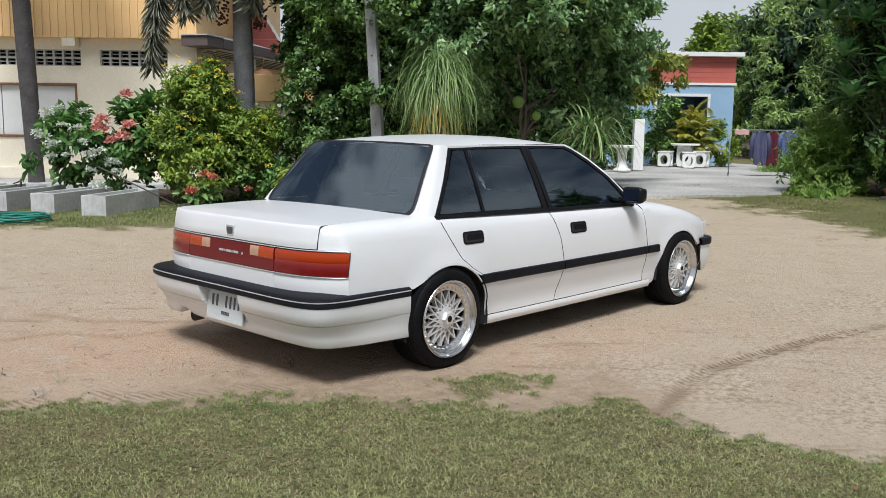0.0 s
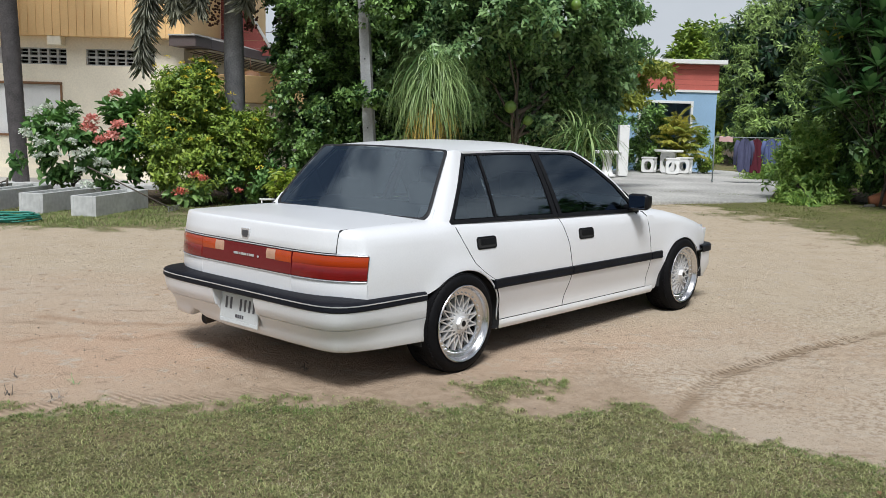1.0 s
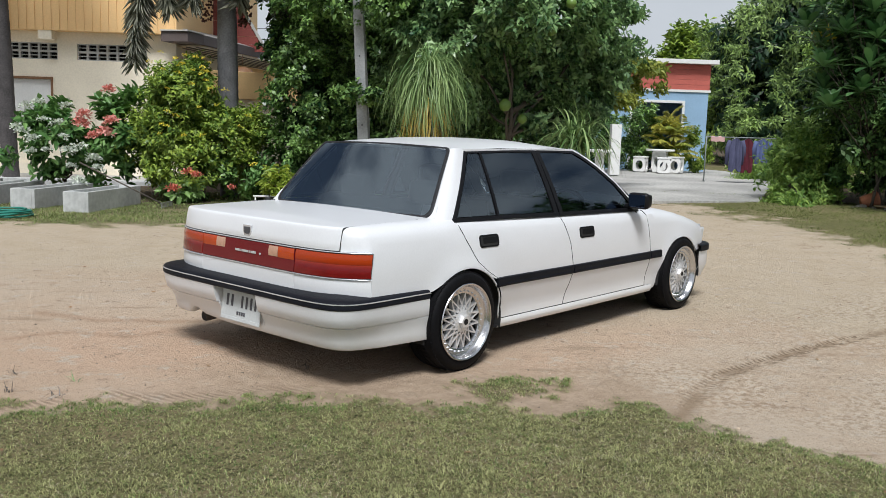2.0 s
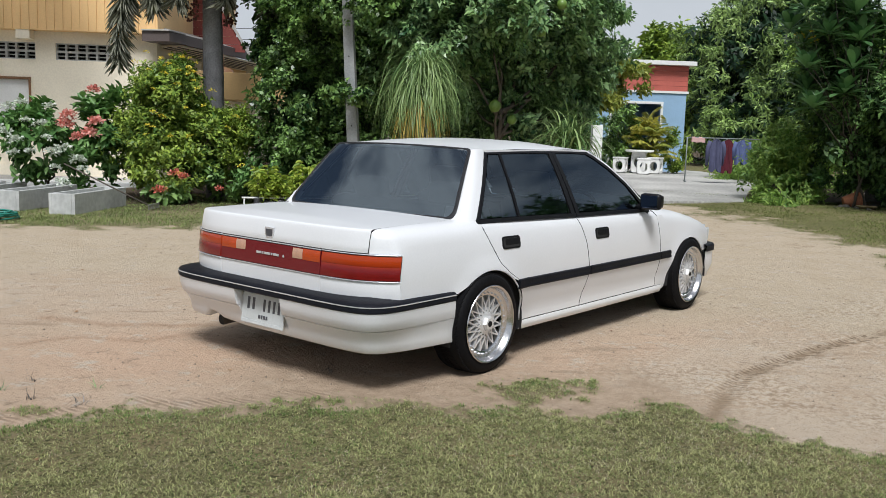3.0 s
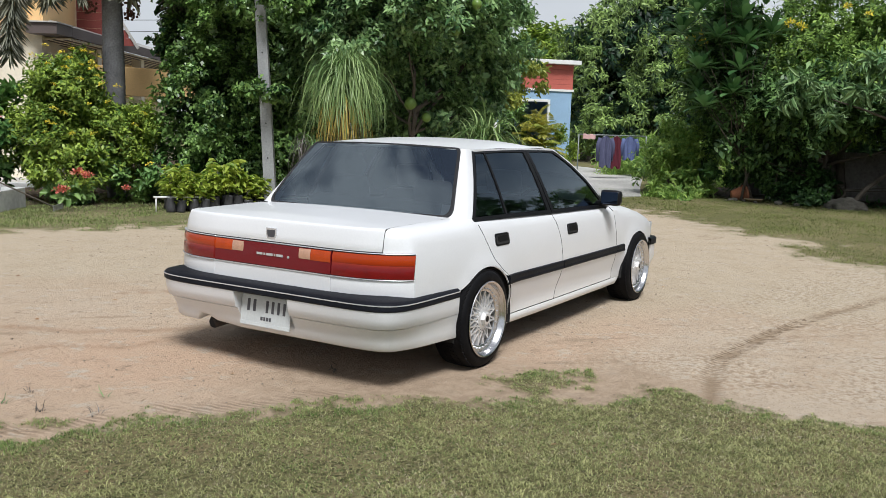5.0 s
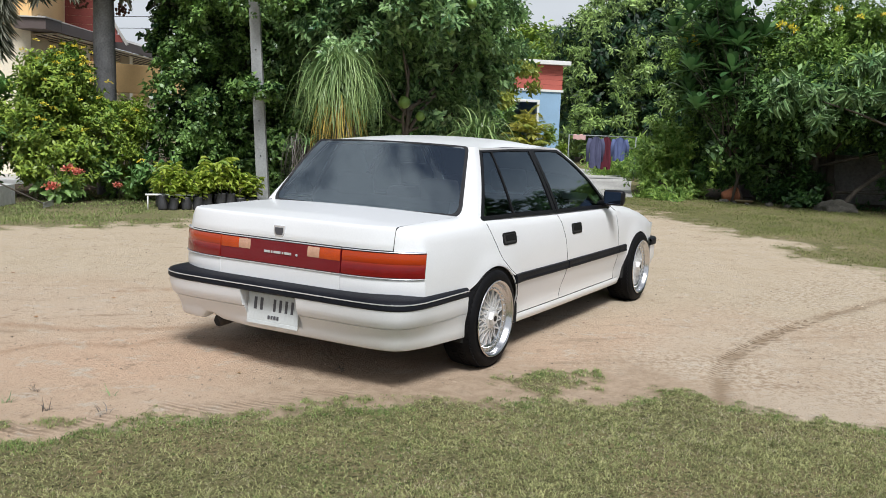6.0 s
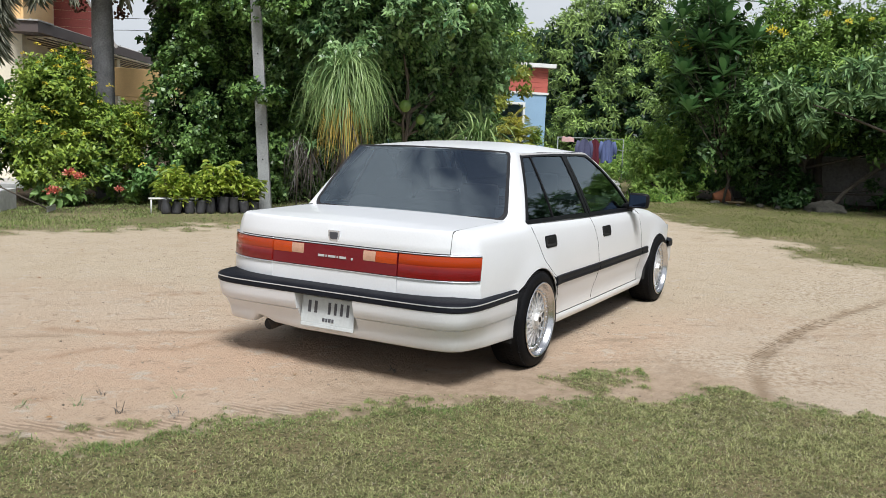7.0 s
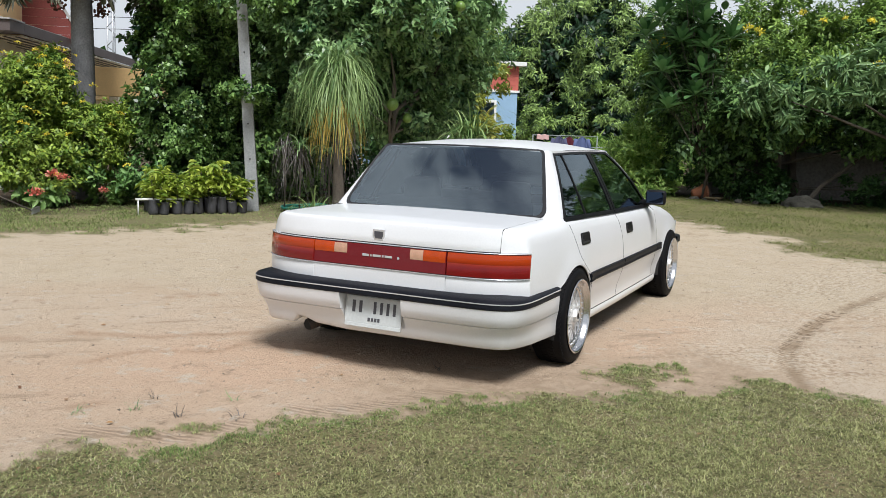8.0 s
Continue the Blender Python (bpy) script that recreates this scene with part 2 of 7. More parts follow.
def quads_mesh(name, verts, faces, mat, parent=None, label="", smooth=True):
    """Mesh from arrays of vertices (n,3) and quads (m,4)."""
    me = bpy.data.meshes.new(name)
    me.vertices.add(len(verts))
    me.vertices.foreach_set("co", np.ascontiguousarray(verts, dtype=np.float32).ravel())
    me.loops.add(faces.size)
    me.loops.foreach_set("vertex_index", np.ascontiguousarray(faces, dtype=np.int32).ravel())
    me.polygons.add(len(faces))
    me.polygons.foreach_set("loop_start", np.arange(0, faces.size, faces.shape[1], dtype=np.int32))
    if smooth:
        me.polygons.foreach_set("use_smooth", np.ones(len(faces), dtype=bool))
    me.update(calc_edges=True)
    me.materials.append(mat)
    ob = new(name, me)
    ob.parent = parent
    if label:
        ob["label"] = label
    return ob


def leaf_arrays(p, d, up, length, width, fold=0.2, droop=0.15, tip=0.38, simple=False):
    """Pointed, folded leaves at p along d: six vertices and two quads each, or four and one quad for far ones."""
    d = unit(d)
    s = unit(np.cross(d, up))
    n = np.cross(s, d)
    L, W = np.broadcast_to(length, len(p))[:, None], np.broadcast_to(width, len(p))[:, None]
    if simple:
        v = np.stack([p, p + d * L * 0.55 + s * W * 0.5 + n * W * fold, p + d * L - n * L * droop, p + d * L * 0.55 - s * W * 0.5 + n * W * fold], 1)
        return v.reshape(-1, 3), np.arange(len(p))[:, None] * 4 + [0, 1, 2, 3]
    v = np.empty((len(p), 6, 3))
    v[:, 0] = p
    v[:, 1] = p + d * L * 0.33 + s * W * 0.5 + n * W * fold
    v[:, 2] = p + d * L * 0.72 + s * W * tip + n * (W * fold - L * droop * 0.4)
    v[:, 3] = p + d * L - n * L * droop
    v[:, 4] = p + d * L * 0.72 - s * W * tip + n * (W * fold - L * droop * 0.4)
    v[:, 5] = p + d * L * 0.33 - s * W * 0.5 + n * W * fold
    i = np.arange(len(p))[:, None] * 6
    f = np.concatenate([i + [0, 1, 2, 3], i + [0, 3, 4, 5]])
    return v.reshape(-1, 3), f


def crown(name, blobs, clumps, per, length, width, mat, parent, seed, spread=0.22, shell=0.55, droop=0.2, hang=0.0, flat=0.4, gather=0.16, simple=False):
    """A crown of many leafy twigs filling uneven blobs (centre x, y, z and radii): each twig bears a whorl of leaves."""
    rng = np.random.default_rng(seed)
    vol = np.array([b[3] * b[4] + b[4] * b[5] + b[3] * b[5] for b in blobs])
    boughs = max(6, clumps // 9)
    pick = rng.choice(len(blobs), boughs, p=vol / vol.sum())
    own = rng.integers(0, boughs, clumps)
    B = np.array(blobs)[pick][own]
    u = unit(unit(rng.normal(size=(boughs, 3)))[own] + rng.normal(size=(clumps, 3)) * gather)
    lump = 1 + 0.20 * np.sin(u[:, 0] * 5 + seed) * np.cos(u[:, 1] * 6 + B[:, 0]) + 0.14 * np.sin(u[:, 2] * 11 + u[:, 1] * 7 + seed * 2)
    r = (shell + (1.04 - shell) * (rng.random(boughs) ** 0.55)[own]) * lump + rng.normal(size=clumps) * 0.06
    c = B[:, :3] + u * B[:, 3:] * r[:, None]
    keep = c[:, 2] > 0.06
    c, u = c[keep], u[keep]
    k = len(c)
    axis = unit(u * np.array([0.9, 0.9, 0.6]) + np.array([0, 0, 0.55 - hang]) + rng.normal(size=(k, 3)) * 0.35)
    ref = unit(np.cross(axis, np.array([0.31, 0.77, 0.2])))
    oth = np.cross(axis, ref)
    a = np.arange(per)[None] * 2.4 + rng.random((k, 1)) * 6.28
    lift = rng.random((k, per)) * 1.0 + 0.05
    d = ref[:, None] * np.cos(a)[..., None] + oth[:, None] * np.sin(a)[..., None] + axis[:, None] * lift[..., None]
    d = (d + rng.normal(size=d.shape) * 0.15).reshape(-1, 3)
    d[:, 2] -= hang * 0.6
    twig = (0.6 + 0.8 * rng.random((k, 1))) * spread
    p = c[:, None] + axis[:, None] * ((rng.random((k, per)) - 0.6) * twig)[..., None] * 1.6 + rng.normal(size=(k, per, 3)) * spread * 0.35
    p = p.reshape(-1, 3)
    up = np.repeat(axis, per, 0) + np.array([0, 0, 0.6]) + rng.normal(size=p.shape) * flat * 0.7
    size = (0.65 + 0.6 * rng.random(len(p))) * np.repeat(0.75 + 0.5 * rng.random(k), per)
    v, f = leaf_arrays(p, d, up, length * size, width * size, droop=droop, simple=simple)
    return quads_mesh(name, v, f, mat, parent)


def limbs(name, base, top, r0, ends, mat, parent, seed=0, sides=8):
    """A tapered trunk from base to top, with limbs to the given ends."""
    rnd = random.Random(seed)
    b, t = Vector(base), Vector(top)
    def bent(a, c, n, amp):
        pts = []
        for i in range(n + 1):
            q = i / n
            j = Vector((rnd.uniform(-amp, amp), rnd.uniform(-amp, amp), 0)) * math.sin(math.pi * q)
            pts.append(a.lerp(c, q) + j)
        return pts
    trunk = bent(b, t, 6, 0.06)
    lines = [(trunk, [r0 * (1.25 if i == 0 else 1 - 0.09 * i) for i in range(7)])]
    for e in ends:
        q = rnd.uniform(0.55, 1.0)
        i = min(5, int(q * 6))
        s = trunk[i].lerp(trunk[i + 1], q * 6 - i)
        pts = bent(s, Vector(e), 5, 0.1)
        rr = r0 * rnd.uniform(0.4, 0.6)
        lines.append((pts, [rr * (1 - 0.16 * k) for k in range(6)]))
    return tubes(name, lines, mat, parent, sides)


# ---- ground ----
def vnoise(x, y, scale, seed):
    """Smooth lattice noise, 0 to 1."""
    rng = np.random.default_rng(seed)
    tab = rng.random((256, 256))
    fx, fy = x * scale + 37.3, y * scale + 91.7
    ix, iy = np.floor(fx).astype(int), np.floor(fy).astype(int)
    tx, ty = fx - ix, fy - iy
    tx, ty = tx * tx * (3 - 2 * tx), ty * ty * (3 - 2 * ty)
    g = lambda a, b: tab[a % 256, b % 256]
    return (g(ix, iy) * (1 - tx) + g(ix + 1, iy) * tx) * (1 - ty) + (g(ix, iy + 1) * (1 - tx) + g(ix + 1, iy + 1) * tx) * ty


def fbm(x, y, scale, seed):
    return (vnoise(x, y, scale, seed) + 0.5 * vnoise(x, y, scale * 2.1, seed + 1) + 0.25 * vnoise(x, y, scale * 4.3, seed + 2)) / 1.75


LAWN_S = [-9, -3.0, -2.05, -1.94, -1.76, -1.6, -1.42, -1.2, -1.13, -1.0, -0.87, -0.74, -0.5, -0.36, -0.16, 0.16, 0.22, 0.3, 0.6, 0.72, 0.9, 1.14, 1.22, 1.38, 1.5, 1.64, 1.9, 2.1, 2.4, 4, 9]
LAWN_N = [-3.4, -2.3, -1.76, -1.57, -1.53, -1.61, -1.63, -1.46, -1.38, -1.30, -1.36, -1.34, -1.28, -1.19, -1.17, -1.13, -1.05, -1.18, -1.17, -1.12, -1.15, -1.27, -1.18, -1.0, -1.03, -1.27, -1.48, -1.6, -1.72, -2.2, -3.2]
EAST_Y = [-14, -3, -1.9, -1.2, -0.6, 0.4, 3, 6, 14]
EAST_X = [1.0, 4.4, 5.7, 6.7, 7.6, 8.5, 10.0, 9.6, 9.0]
NORTH_X = [-12, -3, 0.5, 1.5, 2.8, 4.4, 6, 8, 12]
NORTH_Y = [13, 8.6, 6.65, 5.95, 5.2, 4.55, 4.3, 4.4, 4.6]


def smooth(a, lo, hi):
    t = np.clip((a - lo) / (hi - lo), 0, 1)
    return t * t * (3 - 2 * t)


def grass_masks(x, y):
    """How far the near lawn, the east lawn and the north verge cover the ground at x, y."""
    n, s = 0.77 * x + 0.64 * y, 0.64 * x - 0.77 * y
    edge = np.interp(s, LAWN_S, LAWN_N)
    wob = (fbm(x, y, 5.0, 11) - 0.5) * 0.16 + (vnoise(x, y, 16.0, 12) - 0.5) * 0.18 + (vnoise(x, y, 41.0, 13) - 0.5) * 0.16
    near = smooth(edge - n + wob, -0.06, 0.13)
    for ps, pn, rs, rn in ((0.88, -0.83, 0.235, 0.175), (0.80, -1.02, 0.12, 0.16), (-1.38, -1.40, 0.13, 0.06), (-1.62, -1.44, 0.07, 0.05)):
        near = np.maximum(near, smooth(1 - np.hypot((s - ps) / rs, (n - pn) / rn) + wob * 5.5, -0.1, 0.5) * (0.95 if ps > 0 else 0.6))
    wob2 = (fbm(x, y, 1.2, 21) - 0.5) * 1.8 + (vnoise(x, y, 6.0, 22) - 0.5) * 0.9 + (vnoise(x, y, 15.0, 23) - 0.5) * 0.5
    east = smooth(x - np.interp(y, EAST_Y, EAST_X) + wob2, -0.15, 0.75)
    wob3 = (fbm(x, y, 1.5, 31) - 0.5) * 1.6 + (vnoise(x, y, 6.0, 32) - 0.5) * 0.8 + (vnoise(x, y, 15.0, 33) - 0.5) * 0.4
    north = smooth(y - np.interp(x, NORTH_X, NORTH_Y) + wob3, -0.1, 0.5)
    return near, east, north


RUT = [(4.6, -2.75), (3.73, -2.43), (2.7, -2.14), (2.0, -1.97), (1.4, -1.9), (0.98, -1.86), (0.6, -1.9), (0.2, -2.0), (-0.2, -2.12)]


def rut_distance(x, y):
    """Distance from the tyre track's middle line, and the way along it."""
    best, along, run = np.full(x.shape, 9.0), np.zeros(x.shape), 0.0
    for (ax, ay), (bx, by) in zip(RUT, RUT[1:]):
        L = math.hypot(bx - ax, by - ay)
        q = np.clip(((x - ax) * (bx - ax) + (y - ay) * (by - ay)) / L**2, 0, 1)
        d = np.hypot(x - ax - q * (bx - ax), y - ay - q * (by - ay))
        along = np.where(d < best, run + q * L, along)
        best = np.minimum(best, d)
        run += L
    return best, along


def tread_pattern(d, a):
    """Slanted lug marks, one row each side of the track's middle."""
    return np.sign(np.sin(a * 105 + d * 45) + 0.15) * ((d > 0.010) & (d < 0.062)) * smooth(4.2 - a, 0, 1.5)


def steps(lo, hi, step):
    return list(np.arange(lo, hi, step))


gx = np.array([-900, -400, -200, -100, -60, -40, -28, -20, -14, -10] + steps(-8, -3.2, 0.12) + steps(-3.2, -0.3, 0.04) + steps(-0.3, 3.4, 0.019) + steps(3.4, 5.0, 0.04) + steps(5.0, 16, 0.1) + [16, 17, 18.5, 20, 23, 27, 34, 45, 60, 90, 160, 400, 900])
gy = np.array([-900, -400, -200, -100, -60, -40, -28, -20, -14, -10] + steps(-8, -3.6, 0.12) + steps(-3.6, -2.7, 0.04) + steps(-2.7, -1.75, 0.019) + steps(-1.75, 1.6, 0.04) + steps(1.6, 14, 0.09) + [14, 15, 17, 20, 24, 30, 40, 60, 90, 160, 400, 900])
GX, GY = np.meshgrid(gx, gy, indexing="ij")


def ground_height(x, y):
    t = np.clip((x - 3.0) / 10.0, 0, 1)
    z = 0.15 * t * t * (3 - 2 * t)
    near, east, north = grass_masks(x, y)
    z = z + 0.010 * near + 0.02 * (fbm(x, y, 0.8, 41) - 0.5) + 0.010 * (fbm(x, y, 6.0, 42) - 0.5) + 0.006 * (vnoise(x, y, 20, 44) - 0.5)
    d, a = rut_distance(x, y)
    tread = 0.0025 * tread_pattern(d, a)
    z = z - 0.006 * np.exp(-((d / 0.06) ** 2)) + 0.003 * np.exp(-(((d - 0.09) / 0.035) ** 2)) + tread
    # loose ridges left by tyres along the lawn's edge and behind the car
    n, s = 0.77 * x + 0.64 * y, 0.64 * x - 0.77 * y
    e2 = np.abs(n - np.interp(s, LAWN_S, LAWN_N) - 0.22)
    z = z + 0.006 * np.exp(-((e2 / 0.07) ** 2)) * np.sin(s * 60 + n * 40) * (s < 0.8)
    for cx, cy in ((0, -0.74), (0, 0.74), (2.5, -0.74), (2.5, 0.74)):
        q = np.exp(-(((x - cx) / 0.22) ** 2 + ((y - cy) / 0.2) ** 2))
        z = z * (1 - q) - 0.014 * q
    return z


GZ = ground_height(GX, GY)
gn = len(gy)
gi = (np.arange(len(gx) - 1)[:, None] * gn + np.arange(gn - 1)[None]).ravel()
ground_faces = np.stack([gi, gi + gn, gi + gn + 1, gi + 1], 1)
ground_verts = np.stack([GX, GY, GZ], -1).reshape(-1, 3)


def ground_material():
    m = bpy.data.materials.new("sandy_dirt_and_turf")
    m.use_nodes = True
    n, l = m.node_tree.nodes, m.node_tree.links
    b = n["Principled BSDF"]
    b.inputs["Roughness"].default_value, b.inputs["Specular IOR Level"].default_value = 0.95, 0.15
    tc = n.new("ShaderNodeTexCoord")

    def noise_node(scale, detail=6, rough=0.6, stretch=None):
        t = n.new("ShaderNodeTexNoise")
        t.inputs["Scale"].default_value, t.inputs["Detail"].default_value, t.inputs["Roughness"].default_value = scale, detail, rough
        src = tc.outputs["Object"]
        if stretch:
            mp = n.new("ShaderNodeMapping")
            mp.vector_type = "TEXTURE"
            mp.inputs["Scale"].default_value, mp.inputs["Rotation"].default_value = stretch, (0, 0, radians(-46.8))
            l.new(src, mp.inputs["Vector"])
            src = mp.outputs["Vector"]
        l.new(src, t.inputs["Vector"])
        return t.outputs["Fac"]

    def mixed(fac, a, c):
        x = n.new("ShaderNodeMix")
        x.data_type = "RGBA"
        l.new(fac, x.inputs["Factor"])
        for slot, v in (("A", a), ("B", c)):
            if isinstance(v, tuple):
                x.inputs[slot].default_value = (*v, 1)
            else:
                l.new(v, x.inputs[slot])
        return x.outputs["Result"]

    def ramp(fac, lo, hi):
        r = n.new("ShaderNodeMapRange")
        r.interpolation_type = "SMOOTHSTEP"
        r.inputs["From Min"].default_value, r.inputs["From Max"].default_value = lo, hi
        l.new(fac, r.inputs["Value"])
        return r.outputs["Result"]

    def attr(name):
        a = n.new("ShaderNodeAttribute")
        a.attribute_name = name
        return a.outputs["Fac"]

    base = mixed(ramp(noise_node(0.55), 0.40, 0.62), (0.535, 0.44, 0.338), (0.495, 0.383, 0.278))
    base = mixed(attr("warm"), base, (0.545, 0.39, 0.28))
    base = mixed(ramp(noise_node(2.0, 10, 0.72, (1.9, 0.42, 1.0)), 0.54, 0.66), base, (0.377, 0.283, 0.201))
    pale = mixed(ramp(noise_node(3.0, 8, 0.7), 0.42, 0.66), (0.52, 0.435, 0.325), (0.465, 0.375, 0.265))
    base = mixed(attr("pale"), base, pale)
    base = mixed(ramp(noise_node(6.0, 10, 0.75), 0.52, 0.66), base, (0.541, 0.471, 0.385))
    base = mixed(ramp(noise_node(7.0, 10, 0.78), 0.56, 0.66), base, (0.303, 0.226, 0.160))
    base = mixed(ramp(noise_node(110.0, 3, 0.7), 0.59, 0.66), base, (0.271, 0.201, 0.139))
    base = mixed(ramp(noise_node(34.0, 7, 0.8), 0.57, 0.66), base, (0.262, 0.197, 0.139))
    crust = noise_node(27.0, 8, 0.70)
    for lo, hi, colour, much in ((0.515, 0.575, (0.28, 0.205, 0.135), 0.62), (0.475, 0.42, (0.58, 0.51, 0.41), 0.7)):
        part_of, less = n.new("ShaderNodeMath"), n.new("ShaderNodeMath")
        part_of.operation, less.operation = "MULTIPLY", "MULTIPLY_ADD"
        less.inputs[1].default_value, less.inputs[2].default_value = 0.90 * much, 0.10 * much
        l.new(attr("crusty"), less.inputs[0])
        l.new(ramp(crust, lo, hi), part_of.inputs[0])
        l.new(less.outputs[0], part_of.inputs[1])
        base = mixed(part_of.outputs[0], base, colour)
    base = mixed(attr("streak"), base, (0.36, 0.235, 0.15))
    base = mixed(attr("brown"), base, mixed(ramp(noise_node(11.0, 9, 0.75), 0.40, 0.62), (0.45, 0.345, 0.25), (0.34, 0.255, 0.18)))
    base = mixed(attr("track"), base, (0.28, 0.205, 0.135))
    lug, lug_arg, lug_d = n.new("ShaderNodeMath"), n.new("ShaderNodeMath"), n.new("ShaderNodeMath")
    lug_d.operation, lug_arg.operation, lug.operation = "MULTIPLY", "MULTIPLY_ADD", "SINE"
    lug_d.inputs[1].default_value, lug_arg.inputs[1].default_value = 60.0, 150.0
    l.new(attr("rut_across"), lug_d.inputs[0])
    l.new(attr("rut_along"), lug_arg.inputs[0])
    l.new(lug_d.outputs[0], lug_arg.inputs[2])
    l.new(lug_arg.outputs[0], lug.inputs[0])
    rough_lug = n.new("ShaderNodeMath")
    rough_lug.operation = "MULTIPLY_ADD"
    rough_lug.inputs[1].default_value = 7.0
    l.new(noise_node(38.0, 5, 0.7), rough_lug.inputs[0])
    l.new(lug.outputs[0], rough_lug.inputs[2])
    cut = n.new("ShaderNodeMath")
    cut.operation = "MULTIPLY"
    l.new(ramp(rough_lug.outputs[0], 3.45, 4.1), cut.inputs[0])
    l.new(attr("lugs"), cut.inputs[1])
    base = mixed(cut.outputs[0], base, (0.17, 0.12, 0.075))
    wave, turned = n.new("ShaderNodeTexWave"), n.new("ShaderNodeMapping")
    turned.inputs["Rotation"].default_value = (0, 0, radians(-8.0))
    wave.inputs["Scale"].default_value, wave.inputs["Distortion"].default_value, wave.inputs["Detail"].default_value = 9.0, 0.8, 4.0
    l.new(tc.outputs["Object"], turned.inputs["Vector"])
    l.new(turned.outputs["Vector"], wave.inputs["Vector"])
    rib = n.new("ShaderNodeMath")
    rib.operation = "MULTIPLY"
    l.new(attr("ribs"), rib.inputs[0])
    l.new(ramp(wave.outputs["Fac"], 0.35, 0.6), rib.inputs[1])
    base = mixed(rib.outputs[0], base, (0.19, 0.135, 0.09))
    turf = mixed(ramp(noise_node(1.3, 6), 0.40, 0.62), (0.165, 0.15, 0.072), (0.235, 0.19, 0.105))
    turf = mixed(ramp(noise_node(60.0, 5), 0.45, 0.65), turf, (0.06, 0.06, 0.026))
    base = mixed(attr("grass"), base, turf)
    sparse = mixed(ramp(noise_node(1.1, 7), 0.40, 0.62), (0.155, 0.15, 0.058), (0.235, 0.20, 0.10))
    sparse = mixed(ramp(noise_node(45.0, 5), 0.45, 0.65), sparse, (0.06, 0.07, 0.026))
    base = mixed(attr("verge"), base, sparse)
    litter = mixed(ramp(noise_node(25.0, 6), 0.4, 0.65), (0.06, 0.05, 0.035), (0.15, 0.11, 0.07))
    base = mixed(attr("litter"), base, litter)
    l.new(base, b.inputs["Base Color"])
    bp = n.new("ShaderNodeBump")
    bp.inputs["Strength"].default_value, bp.inputs["Distance"].default_value = 0.8, 0.02
    add = n.new("ShaderNodeMath")
    l.new(noise_node(45.0, 8, 0.75), add.inputs[0])
    l.new(crust, add.inputs[1])
    l.new(add.outputs[0], bp.inputs["Height"])
    l.new(bp.outputs["Normal"], b.inputs["Normal"])
    return m


# faint old wheel lines behind the car: ends and half width
STREAKS = ((-1.2, 3.35, 0.5, 1.95, 0.035), (-1.7, 2.45, -0.2, 0.82, 0.06), (-2.4, 1.3, -1.85, 0.75, 0.05), (-1.45, 1.43, -0.68, 0.85, 0.03))
ground = tagged(quads_mesh("ground", ground_verts, ground_faces, ground_material()), "sandy dirt yard with worn mown grass along its edges", "ground", kind="structure")
VX, VY = ground_verts[:, 0], ground_verts[:, 1]
m_near, m_east, m_north = grass_masks(VX, VY)
t_d, t_a = rut_distance(VX, VY)
m_track = np.exp(-((t_d / 0.042) ** 2)) * np.clip(0.78 - 0.25 * tread_pattern(t_d, t_a), 0, 1) * (0.25 + 0.75 * smooth(fbm(VX, VY, 3.5, 65), 0.35, 0.6))
m_litter = smooth(VX - np.interp(VY, [-14, -4, -1, 1.5, 3, 5, 8, 14], [9, 11.4, 12.0, 12.6, 13.5, 30, 30, 30]) + (fbm(VX, VY, 2.0, 61) - 0.5) * 1.0, 0, 0.5)
m_litter = np.maximum(m_litter, smooth(VY - np.interp(VX, [-3, 1, 3, 4.5, 6, 10, 13], [30, 8.6, 7.6, 7.0, 6.0, 5.6, 5.2]) + (fbm(VX, VY, 2.0, 62) - 0.5) * 0.8, 0, 0.4) * (VX < 16))
m_warm = 1.0 * np.exp(-(((VX + 1.1) / 1.4) ** 2 + ((VY - 0.5) / 1.3) ** 2)) + 0.75 * np.exp(-(((VX - 1.0) / 1.3) ** 2 + ((VY + 1.05) / 0.35) ** 2))
m_warm = np.clip(m_warm * (0.35 + 1.1 * fbm(VX, VY, 1.3, 67)), 0, 1)
m_crusty = smooth(-0.75 - VY - 0.12 * VX, 0, 0.7) * smooth(VX, -0.1, 0.7) * smooth(7.0 - VX, 0, 3.0) * (0.25 + 0.75 * smooth(fbm(VX, VY, 1.4, 69), 0.38, 0.6))
m_streak = np.zeros(len(VX))
for ax, ay, bx, by, w in STREAKS:
    L = math.hypot(bx - ax, by - ay)
    q = ((VX - ax) * (bx - ax) + (VY - ay) * (by - ay)) / L ** 2
    off = ((VX - ax) * (by - ay) - (VY - ay) * (bx - ax)) / L + 0.05 * np.sin(q * 9 + ax) + (fbm(VX, VY, 2.0, 70) - 0.5) * 0.2
    m_streak = np.maximum(m_streak, np.exp(-((off / w) ** 2)) * smooth(q, -0.1, 0.15) * smooth(1.1 - q, 0, 0.25) * smooth(fbm(VX, VY, 3.0, 71), 0.36, 0.56))
m_pale = smooth(VX + 0.5 * VY + (fbm(VX, VY, 0.9, 63) - 0.5) * 2.5, 0.8, 2.8)
g_n, g_s = 0.77 * VX + 0.64 * VY, 0.64 * VX - 0.77 * VY
g_w = g_n - np.interp(g_s, LAWN_S, LAWN_N) + (fbm(VX, VY, 1.6, 68) - 0.5) * 0.8
m_brown = 0.85 * smooth(0.95 - g_w, 0, 0.75) * smooth(g_s + 1.1, 0, 0.9) * smooth(2.0 - g_s, 0, 0.6)
g_e = g_n - np.interp(g_s, LAWN_S, LAWN_N) - 0.17 - 0.05 * np.sin(g_s * 1.7)
